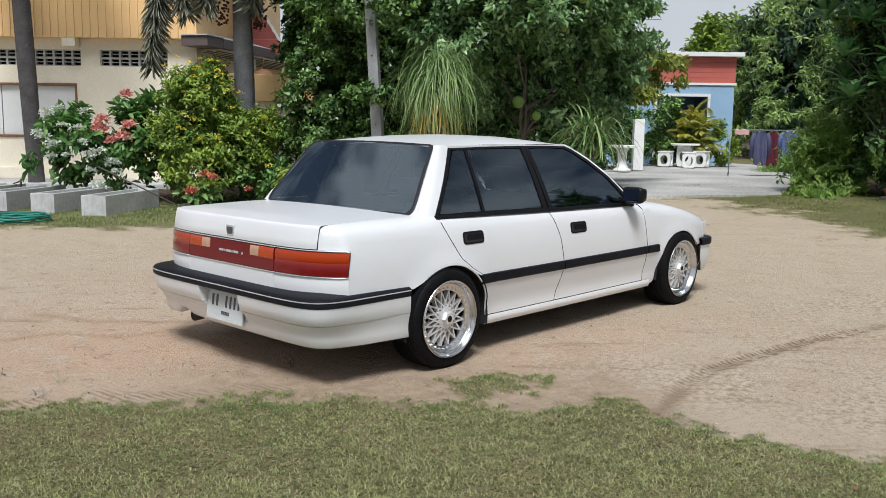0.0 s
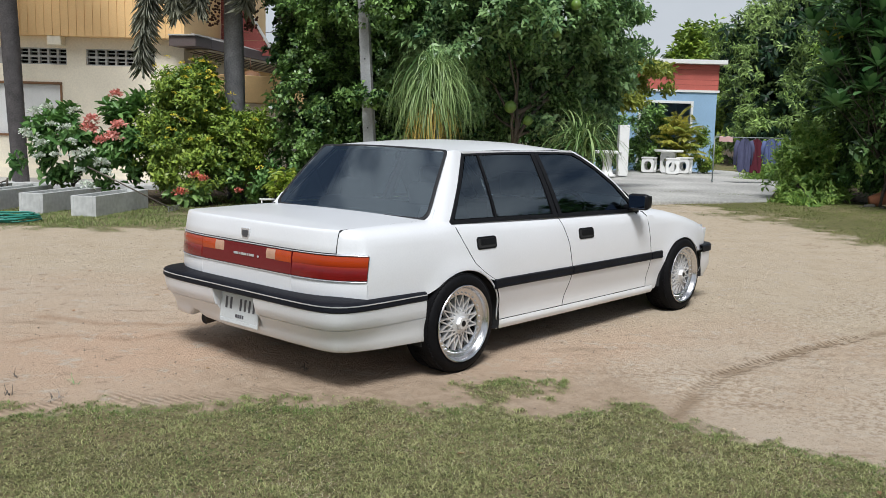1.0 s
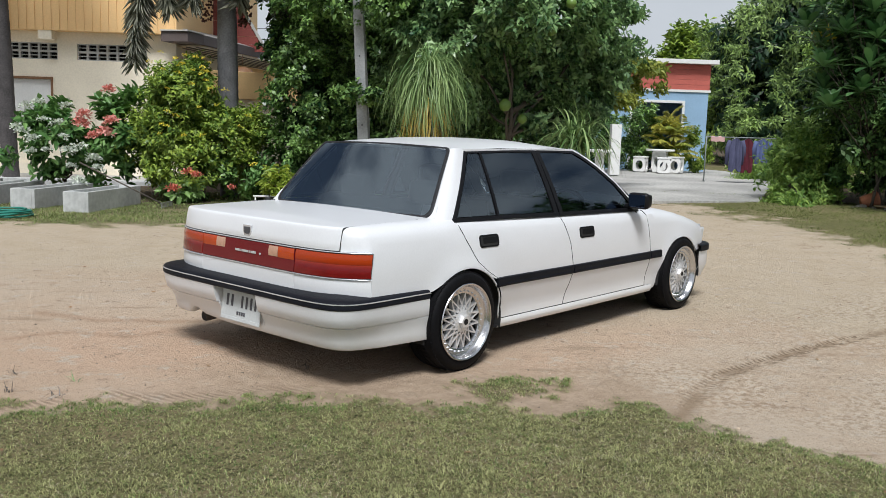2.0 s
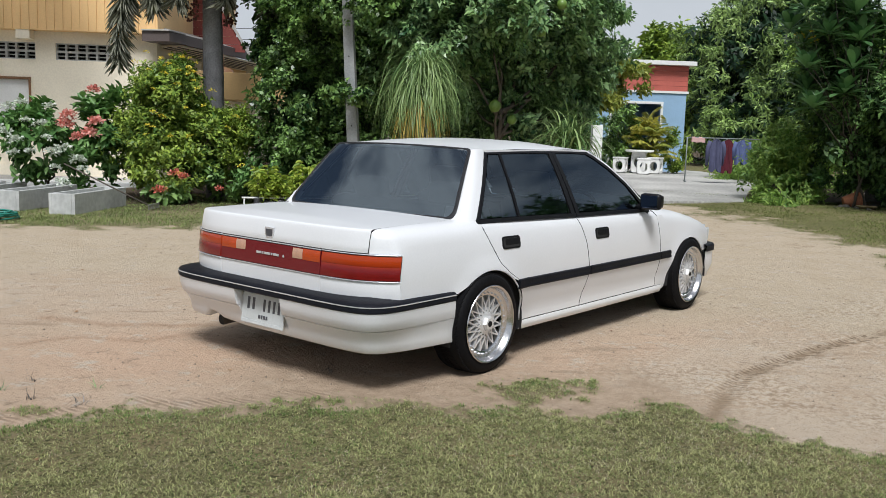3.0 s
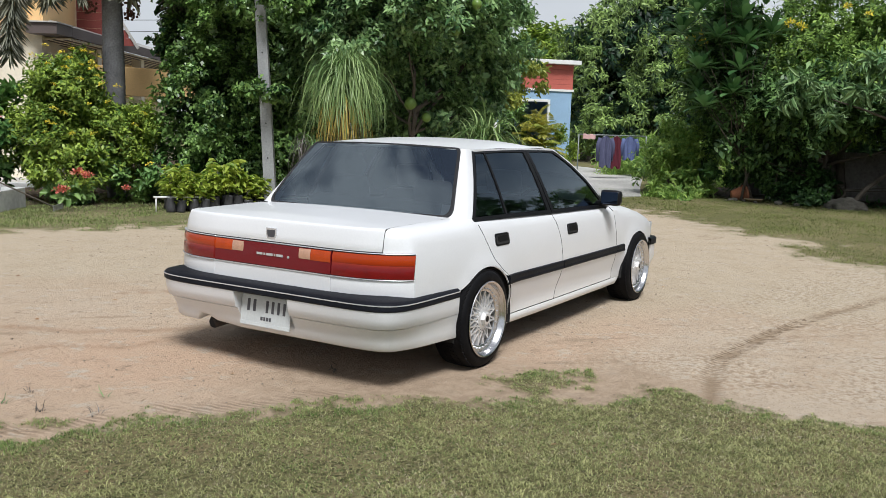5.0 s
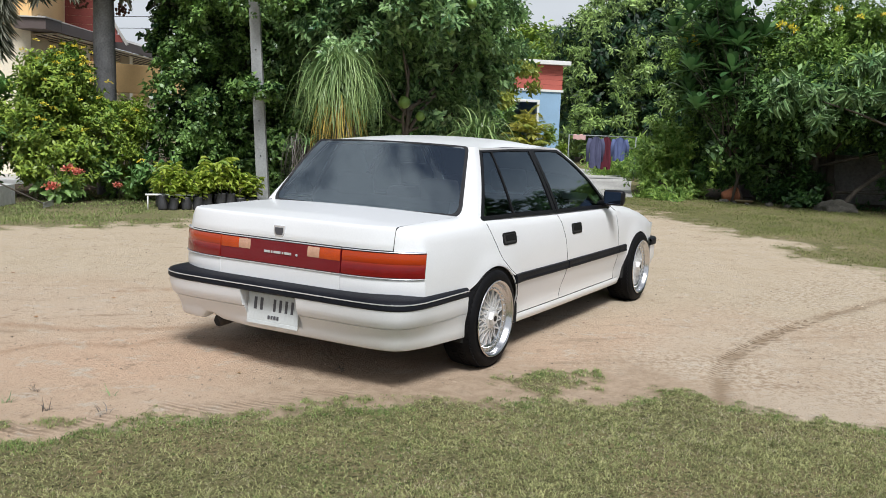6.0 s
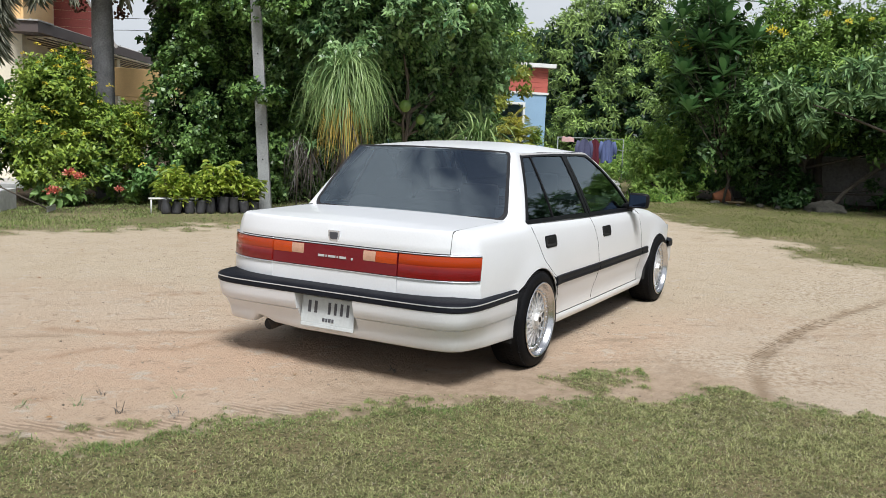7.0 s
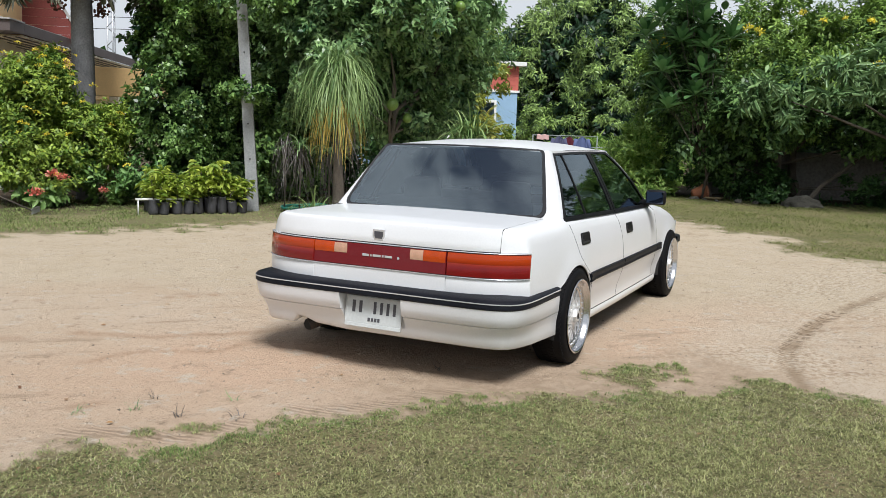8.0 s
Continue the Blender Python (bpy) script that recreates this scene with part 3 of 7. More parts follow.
m_ribs = np.exp(-((g_e / 0.06) ** 2)) * smooth(fbm(VX, VY, 2.6, 64), 0.42, 0.56) * smooth(0.75 - g_s, 0, 0.3) * 0.6
m_lugs = smooth(0.075 - t_d, 0, 0.03) * smooth(t_d, 0.004, 0.012) * smooth(4.9 - t_a, 0, 1.5) * (0.4 + 0.6 * smooth(fbm(VX, VY, 4.0, 66), 0.35, 0.55))
for nm, arr in (("ribs", m_ribs), ("rut_across", np.minimum(t_d, 1.0)), ("rut_along", t_a), ("lugs", m_lugs * 0.8), ("warm", m_warm), ("brown", m_brown), ("crusty", m_crusty), ("streak", m_streak * 0.65), ("verge", np.maximum(0.95 * m_east, 0.85 * m_north)), ("grass", m_near), ("track", m_track), ("litter", m_litter), ("pale", m_pale * 0.95)):
    at = ground.data.attributes.new(nm, "FLOAT", "POINT")
    at.data.foreach_set("value", np.ascontiguousarray(arr, dtype=np.float32))


def blade_arrays(x, y, height, width, lean, rng):
    """Two-piece bent blades rooted on the ground."""
    k = len(x)
    z = ground_height(x, y)
    a = rng.random(k) * 2 * np.pi
    s = np.stack([np.cos(a), np.sin(a), np.zeros(k)], 1) * (width / 2)[:, None]
    a2 = rng.random(k) * 2 * np.pi
    ln = lean * (0.3 + rng.random(k))
    t = np.stack([np.cos(a2) * ln, np.sin(a2) * ln, np.zeros(k)], 1) * height[:, None]
    p = np.stack([x, y, z - 0.004], 1)
    v = np.empty((k, 5, 3))
    v[:, 0], v[:, 1] = p - s, p + s
    mid = p + t * 0.35 + np.stack([np.zeros(k), np.zeros(k), height * 0.6], 1)
    v[:, 2], v[:, 3] = mid + s * 0.8, mid - s * 0.8
    v[:, 4] = p + t + np.stack([np.zeros(k), np.zeros(k), height * (1 - 0.35 * np.minimum(1, ln))], 1)
    i = np.arange(k)[:, None] * 5
    return v.reshape(-1, 3), i + [0, 1, 2, 3], i + [3, 2, 4, 4]


def close_lawn(x, y):
    """The stretch of lawn along the dirt."""
    n, s = 0.77 * x + 0.64 * y, 0.64 * x - 0.77 * y
    return (n > -2.75) & (s > -3.0) & (s < 3.3)


def turf(name, xr, yr, count, which, h, w, lean, mat, seed, label, tufts=False, farther=False):
    rng = np.random.default_rng(seed)
    x, y = rng.uniform(*xr, count), rng.uniform(*yr, count)
    mask = grass_masks(x, y)[which]
    mask = mask * (0.62 + 0.38 * smooth(fbm(x, y, 2.2, seed + 7), 0.35, 0.6))
    if farther:
        mask = mask * ~close_lawn(x, y)
    if which == 0 and not farther:
        clump = 0.6 * vnoise(x, y, 17.0, seed + 21) + 0.4 * vnoise(x, y, 38.0, seed + 22)
        mask = mask * close_lawn(x, y) * (0.55 + 0.45 * smooth(clump, 0.34, 0.60))
    if which != 0:
        mask = mask * (1 - 0.55 * smooth(fbm(x, y, 0.9, seed + 8), 0.48, 0.65))
    if tufts:
        whole = grass_masks(x, y)[which]
        rim = smooth(grass_masks(x + 0.77 * 0.13, y + 0.64 * 0.13)[which], 0.9, 0.2)
        mask = whole * (0.05 + (0.26 + 0.22 * smooth(0.64 * x - 0.77 * y, 0.5, 1.9)) * smooth(fbm(x, y, 1.1, seed + 3), 0.46, 0.62) * smooth(vnoise(x, y, 22.0, seed + 4), 0.25, 0.6) + 0.75 * rim * smooth(fbm(x, y, 3.0, seed + 5), 0.34, 0.52)) * close_lawn(x, y)
    keep = rng.random(count) < mask
    x, y = x[keep], y[keep]
    hh = h * (0.5 + rng.random(len(x))) * (0.7 + 0.7 * fbm(x, y, 1.7, seed + 9)) * (0.55 + 0.45 * mask[keep])
    v, q, t3 = blade_arrays(x, y, hh, np.full(len(x), w), lean, rng)
    me = bpy.data.meshes.new(name)
    q, t3 = q.astype(np.int32), t3[:, :3].astype(np.int32)
    me.vertices.add(len(v))
    me.vertices.foreach_set("co", v.astype(np.float32).ravel())
    me.loops.add(q.size + t3.size)
    me.loops.foreach_set("vertex_index", np.concatenate([q.ravel(), t3.ravel()]))
    me.polygons.add(len(q) + len(t3))
    me.polygons.foreach_set("loop_start", np.concatenate([np.arange(len(q)) * 4, q.size + np.arange(len(t3)) * 3]).astype(np.int32))
    me.update(calc_edges=True)
    me.materials.append(mat)
    return tagged(new(name, me), label, "grass", kind="stuff")


G_LAWN = leaf_material("mown_grass_blade", (0.15, 0.17, 0.055), (0.52, 0.52, 0.21), rough=0.6, glow=0.25, spec=0.2, patch=17.0)
G_TUFT = leaf_material("tuft_grass_blade", (0.075, 0.15, 0.03), (0.32, 0.43, 0.11), rough=0.6, glow=0.3, spec=0.2, patch=17.0)
G_VERGE = leaf_material("verge_grass_blade", (0.09, 0.125, 0.025), (0.32, 0.355, 0.10), rough=0.6, glow=0.3, spec=0.2)
G_NORTH = leaf_material("north_verge_blade", (0.09, 0.14, 0.03), (0.38, 0.45, 0.14), rough=0.6, glow=0.3, spec=0.2)
G_STRAW = leaf_material("straw_grass_blade", (0.34, 0.30, 0.17), (0.62, 0.56, 0.37), rough=0.6, glow=0.2, spec=0.2)
turf("lawn_grass", (-4.6, 1.9), (-4.4, 1.9), 900000, 0, 0.0165, 0.0034, 1.45, G_LAWN, 101, "short mown lawn grass, half dry, beside the dirt")
turf("lawn_grass", (-4.6, 1.9), (-4.4, 1.9), 190000, 0, 0.0130, 0.0024, 1.4, G_STRAW, 105, "dry straw-coloured blades among the mown grass")
turf("lawn_grass", (-4.6, 1.9), (-4.4, 1.9), 700000, 0, 0.019, 0.0025, 1.1, G_TUFT, 102, "greener tufts among the mown lawn grass", True)
turf("lawn_grass", (-14, 4), (-14, 5), 30000, 0, 0.03, 0.016, 1.3, G_LAWN, 106, "short mown lawn grass farther from the dirt", False, True)
turf("verge_grass", (4.5, 13.5), (-6, 5), 150000, 1, 0.024, 0.0075, 1.0, G_VERGE, 103, "thin patchy grass between the dirt and the trees")
turf("verge_grass", (-2.0, 8.5), (4.2, 9.5), 95000, 2, 0.028, 0.008, 0.9, G_NORTH, 104, "thin patchy grass beside the concrete troughs")


# ---- house, shed, yard ----
# the house faces along FACE; BACK points from the yard to it, SIDE along its front
BACK, SIDE = Vector((0.729, 0.685, 0)), Vector((0.685, -0.729, 0))
HOME = Vector((-3.368, -3.947, 0))


def yard(d, s, z=0.0):
    return HOME + BACK * d + SIDE * s + Vector((0, 0, z))


def yard_matrix(d, s, z=0.0, turn=0.0):
    """A frame at that place: x along the front, y towards the back, z up."""
    m = Matrix.Identity(4)
    m.col[0][:3], m.col[1][:3] = SIDE, BACK
    m.translation = yard(d, s, z)
    return m @ pose(0, 0, 0, 0, 0, turn)


def holed_wall(name, x0, x1, z0, z1, y0, y1, holes, mat, m, parent=None, label=""):
    """A wall with rectangular openings that go through it."""
    xs = sorted({x0, x1, *[v for h in holes for v in (h[0], h[1])]})
    zs = sorted({z0, z1, *[v for h in holes for v in (h[2], h[3])]})
    solid = {}
    for i in range(len(xs) - 1):
        for k in range(len(zs) - 1):
            cx, cz = (xs[i] + xs[i + 1]) / 2, (zs[k] + zs[k + 1]) / 2
            solid[i, k] = not any(h[0] < cx < h[1] and h[2] < cz < h[3] for h in holes)
    bm, vs = bmesh.new(), {}
    def v(i, k, y):
        if (i, k, y) not in vs:
            vs[i, k, y] = bm.verts.new(m @ Vector((xs[i], y, zs[k])))
        return vs[i, k, y]
    for (i, k), on in solid.items():
        if not on:
            continue
        bm.faces.new((v(i, k, y0), v(i + 1, k, y0), v(i + 1, k + 1, y0), v(i, k + 1, y0)))
        bm.faces.new((v(i, k, y1), v(i, k + 1, y1), v(i + 1, k + 1, y1), v(i + 1, k, y1)))
        for di, dk, a, c in ((-1, 0, (i, k), (i, k + 1)), (1, 0, (i + 1, k + 1), (i + 1, k)), (0, -1, (i + 1, k), (i, k)), (0, 1, (i, k + 1), (i + 1, k + 1))):
            if not solid.get((i + di, k + dk), False):
                bm.faces.new((v(*a, y0), v(*c, y0), v(*c, y1), v(*a, y1)))
    return part(name, bm, mat, parent, label)


def build_house():
    m = yard_matrix(19.0, 0)
    house = empty("house", "two-storey house with cream ground floor and orange cladding above", "house")
    vents = [(-13.1, -11.4), (-9.66, -7.69), (-7.29, -5.86)]
    win = (-11.1, -7.80, 0.98, 2.02)
    holed_wall("wall", -15, -5.25, 0, 3.0, 0, 0.2, [(a, b, 2.43, 2.77) for a, b in vents] + [win], M_CREAM, m, house)
    boxed("side_wall", (-5.45, 0.2, 0), (-5.25, 9, 3.0), M_CREAM, house, m=m)
    boxed("back_wall", (-15, 8.8, 0), (-5.45, 9, 3.0), M_CREAM, house, m=m)
    boxed("side_wall", (-15, 0.2, 0), (-14.8, 8.8, 3.0), M_CREAM, house, m=m)
    boxed("interior_floor", (-14.8, 0.2, 2.85), (-5.45, 8.8, 2.95), M_DARK, house, m=m)
    # upper storey: ribbed cladding standing out over the ground floor
    bm = bmesh.new()
    box(bm, (-15.2, -0.27, 3.0), (-5.17, 9.2, 6.4), m=m)
    part("upper_storey", bm, M_ORANGE, house, "orange ribbed sheet cladding")
    bm = bmesh.new()
    x = -15.15
    while x < -5.22:
        box(bm, (x, -0.292, 3.01), (x + 0.035, -0.27, 6.39), m=m)
        x += 0.165
    part("cladding_ribs", bm, M_ORANGE, house)
    roof = bmesh.new()
    box(roof, (-15.9, -1.2, 6.4), (-4.6, 9.9, 6.6), m=m)
    part("roof", roof, M_TIN, house)
    for s in (-7.98, -11.3):
        boxed("beam_end", (s, -0.26, 2.82), (s + 0.28, 0.0, 3.0), M_CREAM, house, 0.01, m)
    boxed("plinth", (-15.05, -0.06, 0), (-5.3, 0.0, 0.28), M_CREAM, house, m=m)
    # vent panels: rows of pierced blocks
    for a, b in vents:
        n = max(4, round((b - a) / 0.2))
        w = (b - a) / n
        block = None
        for r in range(2):
            for c in range(n):
                if block is None:
                    bm = bmesh.new()
                    t = 0.022
                    box(bm, (0, 0.0, 0), (w, 0.1, t))
                    box(bm, (0, 0.0, 0.17 - t), (w, 0.1, 0.17))
                    box(bm, (0, 0.0, t), (t, 0.1, 0.17 - t))
                    box(bm, (w - t, 0.0, t), (w, 0.1, 0.17 - t))
                    box(bm, (t, 0.02, 0.078), (w - t, 0.09, 0.096))
                    block = part("vent_block", bm, M_VENT, house)
                    ob = block
                else:
                    ob = new("vent_block", block.data)
                    ob.parent = house
                ob.matrix_basis = m @ pose(a + c * w, 0.03, 2.43 + r * 0.17)
        boxed("vent_backing", (a, 0.2, 2.40), (b, 0.22, 2.80), M_DARK, house, m=m)
    # white shuttered window with a brown frame
    w = empty("window_1", "white shuttered window with brown wooden frame", "window")
    w["kind"] = "structure"
    a, b, z0, z1 = win
    for lo, hi in (((a, -0.03, z0 - 0.05), (b, 0.06, z0)), ((a, -0.03, z1), (b, 0.06, z1 + 0.05)), ((b - 0.04, -0.03, z0), (b, 0.06, z1)), ((a, -0.03, z0), (a + 0.04, 0.06, z1))):
        boxed("window_frame", lo, hi, M_WOOD, w, 0.005, m)
    for k in range(2):
        boxed("shutter", (a + 0.04 + k * 1.64, 0.05, z0), (a + 1.66 + k * 1.64, 0.09, z1), M_WHITE, w, 0.004, m)
    return house


build_house()

# annex running back from the house: low eave, orange wall, columns
def build_annex():
    m = yard_matrix(18.5, -5.2, 0, 78.8)   # x runs back along the eave
    an = empty("annex", "low annex with grey sheet roof, brown fascia and orange wall", "building")
    boxed("wall", (0.9, 1.5, 0), (14, 1.7, 2.9), M_CREAM, an, m=m)
    boxed("upper_wall", (0.8, 1.2, 1.9), (14, 1.45, 2.8), M_ORANGE, an, m=m)
    bm = bmesh.new()
    box(bm, (0.75, -0.3, 3.0), (14.5, 2.4, 3.06))
    for v in bm.verts:
        v.co.z += (v.co.y + 0.3) * 0.28
        v.co = m @ v.co
    part("roof", bm, M_TIN, an)
    boxed("fascia", (0.75, -0.34, 2.84), (14.5, -0.30, 3.04), M_FASCIA, an, m=m)
    boxed("eave_end", (0.0, -0.34, 2.84), (0.745, 0.24, 3.04), M_FASCIA, an, 0.004, m)
    boxed("eave_sheet", (-0.04, -0.36, 3.044), (0.745, 0.24, 3.07), M_TIN, an, 0.003, m)
    boxed("soffit", (0.75, -0.3, 2.80), (14.5, 1.2, 2.83), M_CREAM, an, m=m)
    for k in range(6):
        boxed("soffit_batten", (0.75, -0.2 + 0.22 * k, 2.782), (14.5, -0.165 + 0.22 * k, 2.80), M_FASCIA, an, 0.0, m)
    for x in (3.0, 6.0, 9.0, 12.0):
        boxed("column", (x, 0.0, 0), (x + 0.24, 0.24, 2.8), M_CREAM, an, 0.01, m)
    for k in range(8):
        boxed("gable_board", (-5.15, 0.0, 2.95 + k * 0.18), (-3.92 - 0.11 * k, 0.03 + 0.012 * (k % 2), 3.125 + k * 0.18), M_REDROOF, an, 0.004, yard_matrix(22.0, 0))
    boxed("gable_edge", (0, -0.03, -0.03), (1.75, 0.06, 0.03), M_TIN, an, 0.005, yard_matrix(22.0, -4.72, 4.40) @ pose(0, 0, 0, 0, 59, 0))
    boxed("porch_beam", (-0.1, -0.1, 1.70), (2.66, 0.1, 2.22), M_ORANGE, an, 0.01, pose(6.15, 10.95, 0, 0, 0, -21))
    boxed("porch_post", (2.38, -0.12, 0), (2.63, 0.12, 1.70), M_CREAM, an, 0.01, pose(6.15, 10.95, 0, 0, 0, -21))
    return an


build_annex()


def build_shed():
    m = yard_matrix(27.6, -0.44, 0.06)
    sh = empty("shed", "small light blue shed with red boarded top and white trim", "shed")
    holed_wall("wall", 4.6, 9.3, 0, 2.55, 0, 0.15, [(6.95, 8.5, 0.0, 2.2)], M_BLUE, m, sh)
    boxed("side_wall", (9.15, 0.15, 0), (9.3, 4, 2.55), M_BLUE, sh, m=m)
    boxed("side_wall", (4.6, 0.15, 0), (4.75, 4, 2.55), M_BLUE, sh, m=m)
    boxed("back_wall", (4.75, 3.85, 0), (9.15, 4, 3.2), M_BLUE, sh, m=m)
    boxed("trim", (4.55, -0.04, 2.55), (9.36, 4.05, 2.62), M_WHITE, sh, m=m)
    for k in range(5):
        boxed("siding_board", (4.6, -0.02, 2.62 + k * 0.155), (9.32, 0.02, 2.77 + k * 0.155), M_REDWALL, sh, 0.004, m)
        boxed("siding_board", (9.30, 0.02, 2.62 + k * 0.155), (9.33, 4.0, 2.77 + k * 0.155), M_REDWALL, sh, 0.004, m)
    boxed("roof", (4.4, -0.25, 3.40), (9.5, 4.2, 3.53), M_WHITE, sh, 0.01, m)
    for lo, hi in (((6.87, -0.03, 0), (6.95, 0.10, 2.28)), ((8.5, -0.03, 0), (8.58, 0.10, 2.28)), ((6.95, -0.03, 2.2), (8.5, 0.10, 2.28))):
        boxed("door_frame", lo, hi, M_WHITE, sh, 0.005, m)
    return sh


build_shed()


# ---- car: saloon, x forward, rear axle at x = 0 ----
def lerp_of(table):
    xs, ys = [a for a, _ in table], [b for _, b in table]
    return lambda v: float(np.interp(v, xs, ys))


side_fall = lerp_of([(0.15, 0.040), (0.185, 0.031), (0.21, 0.027), (0.24, 0.030), (0.285, 0.029), (0.34, 0.013), (0.385, 0.003), (0.46, 0.0), (0.56, 0.003), (0.64, 0.012), (0.70, 0.024), (0.75, 0.042), (0.80, 0.066)])
side_width = lerp_of([(-0.645, 0.776), (-0.4, 0.786), (0, 0.796), (1.0, 0.803), (2.0, 0.798), (2.5, 0.790), (2.8, 0.776), (2.95, 0.758), (3.04, 0.735), (3.08, 0.70)])
shoulder_top = lerp_of([(-0.76, 0.772), (-0.73, 0.783), (-0.66, 0.789), (-0.3, 0.796), (-0.05, 0.800), (0.03, 0.792), (0.9, 0.772), (1.9, 0.752), (2.15, 0.748), (2.43, 0.722), (2.69, 0.674), (2.9, 0.622), (3.0, 0.588), (3.08, 0.55)])
shoulder_in = lerp_of([(-0.76, 0.6525), (-0.2, 0.6525), (-0.10, 0.658), (0.04, 0.722), (1.85, 0.725), (2.05, 0.69), (2.3, 0.665), (3.0, 0.655), (3.08, 0.64)])
shoulder_round = lerp_of([(-0.76, 0.035), (-0.6, 0.075), (-0.2, 0.085), (0.0, 0.06), (0.1, 0.05), (1.9, 0.05), (2.2, 0.07), (3.08, 0.075)])


def half_width(x):
    if x < -0.645:
        return 0.776 * max(0.02, (x + 0.80) / 0.155) ** (1 / 6)
    return side_width(x)


def body_side(x, v):
    """Point of the car's left side: v is the height up to the shoulder, and runs on over its rounding."""
    top, r = shoulder_top(x), shoulder_round(x)
    z1 = top - r
    near = min(1.0, max(0.0, (x + 0.752) / 0.107))   # the rear corner stands upright and leans with the rear face
    flare = sum(0.011 * math.exp(-(((math.hypot(x - c[0], v - c[1]) - c[2]) / 0.045) ** 2)) for c in (RA, FA)) * min(1.0, max(0.0, (v - 0.20) / 0.1))
    lean = 0.1 * max(0.0, min(v, top) - 0.55) * (1 - near)
    if v <= z1:
        return Vector((x + lean, half_width(x) - side_fall(v) * near + flare, v))
    a = min((v - z1) / r, math.pi / 2)
    y1 = half_width(x) - side_fall(z1) * near
    w = max(0.0, y1 - shoulder_in(x))
    return Vector((x + lean, y1 - w * (1 - math.cos(a)) - 0.012 * math.sin(a) * (w < 0.06), z1 + r * math.sin(a)))


def over_shoulder(x):
    return shoulder_top(x) - shoulder_round(x) + shoulder_round(x) * math.pi / 2


def cabin_side(x, z):
    return Vector((x, 0.737 - 0.447 * (z - 0.785) - 0.25 * (z - 0.785) ** 2 - 0.012 * ((x - 0.9) / 0.9) ** 2, z))


def panel(name, outline, surf, mat, parent, sign, step=(0.06, 0.05), depth=0.03, proud=0.0, label="", extra=()):
    """A shaped sheet with an edge return: outline in the surface's two coordinates, laid on the surface."""
    bm = bmesh.new()
    bm.faces.new([bm.verts.new((x, 0, z)) for x, z in outline])
    xs, zs = [p[0] for p in outline], [p[1] for p in outline]
    cuts = [(c, (1, 0, 0)) for c in list(np.arange(min(xs) + step[0] * 0.37, max(xs), step[0])) + list(extra)]
    cuts += [(c, (0, 0, 1)) for c in np.arange(min(zs) + step[1] * 0.43, max(zs), step[1])]
    for c, no in cuts:
        bmesh.ops.bisect_plane(bm, geom=bm.verts[:] + bm.edges[:] + bm.faces[:], dist=1e-5, plane_co=(c * no[0], 0, c * no[2]), plane_no=no)
    bmesh.ops.triangulate(bm, faces=[f for f in bm.faces if len(f.verts) > 4])
    for v in bm.verts:
        p = surf(v.co.x, v.co.z)
        v.co = Vector((p.x, sign * (p.y + proud), p.z))
    edge = [e for e in bm.edges if e.is_boundary]
    out = bmesh.ops.extrude_edge_only(bm, edges=edge)
    for v in out["geom"]:
        if isinstance(v, bmesh.types.BMVert):
            high = v.co.z > 0.765 and v.co.z < 0.83 and v.co.x < -0.02
            v.co.y -= sign * depth * (0.1 if high else 1)
            v.co.z -= depth * high
    if mat is C_PAINT:
        for f in out["geom"]:
            if isinstance(f, bmesh.types.BMFace):
                c = f.calc_center_median()
                f.material_index = 0 if c.x < -0.6 and c.z < 0.70 else 1
    ob = part(name, bm, mat, parent, label, True)
    if mat is C_PAINT:
        ob.data.materials.append(C_SEAL)
    sharpen(ob)
    return ob


def sharpen(ob, degrees=38):
    """Marks the edges sharper than that, so that flat and smooth parts both shade right."""
    bm = bmesh.new()
    bm.from_mesh(ob.data)
    for e in bm.edges:
        e.smooth = not (len(e.link_faces) == 2 and e.calc_face_angle(0) > radians(degrees))
    bm.to_mesh(ob.data)
    bm.free()


def grid_mesh(name, rows, mat, parent, label="", thick=0.0, inward=(0, 0, -1), rim=None):
    """A sheet from rows of points; thick folds its rim inwards."""
    bm = bmesh.new()
    vs = [[bm.verts.new(p) for p in r] for r in rows]
    for a, b in zip(vs, vs[1:]):
        for i in range(len(a) - 1):
            bm.faces.new((a[i], a[i + 1], b[i + 1], b[i]))
    if thick:
        out = bmesh.ops.extrude_edge_only(bm, edges=[e for e in bm.edges if e.is_boundary])
        for v in out["geom"]:
            if isinstance(v, bmesh.types.BMVert):
                v.co += Vector(inward) * thick
            elif rim and isinstance(v, bmesh.types.BMFace):
                v.material_index = 1
    ob = part(name, bm, mat, parent, label, True)
    if rim:
        ob.data.materials.append(rim)
    sharpen(ob)
    return ob


def sweep(name, path, profile, mat, parent, label=""):
    """A profile of (offset outwards, height) carried along a level path of (point, outward way)."""
    rows = []
    for p, o in path:
        prof = profile(p) if callable(profile) else profile
        rows.append([Vector((p.x + o.x * d, p.y + o.y * d, z)) for d, z in prof])
    return grid_mesh(name, rows, mat, parent, label)


def arc(cx, cz, r, a0, a1, n):
    return [(cx + r * math.cos(radians(a0 + (a1 - a0) * i / n)), cz + r * math.sin(radians(a0 + (a1 - a0) * i / n))) for i in range(n + 1)]


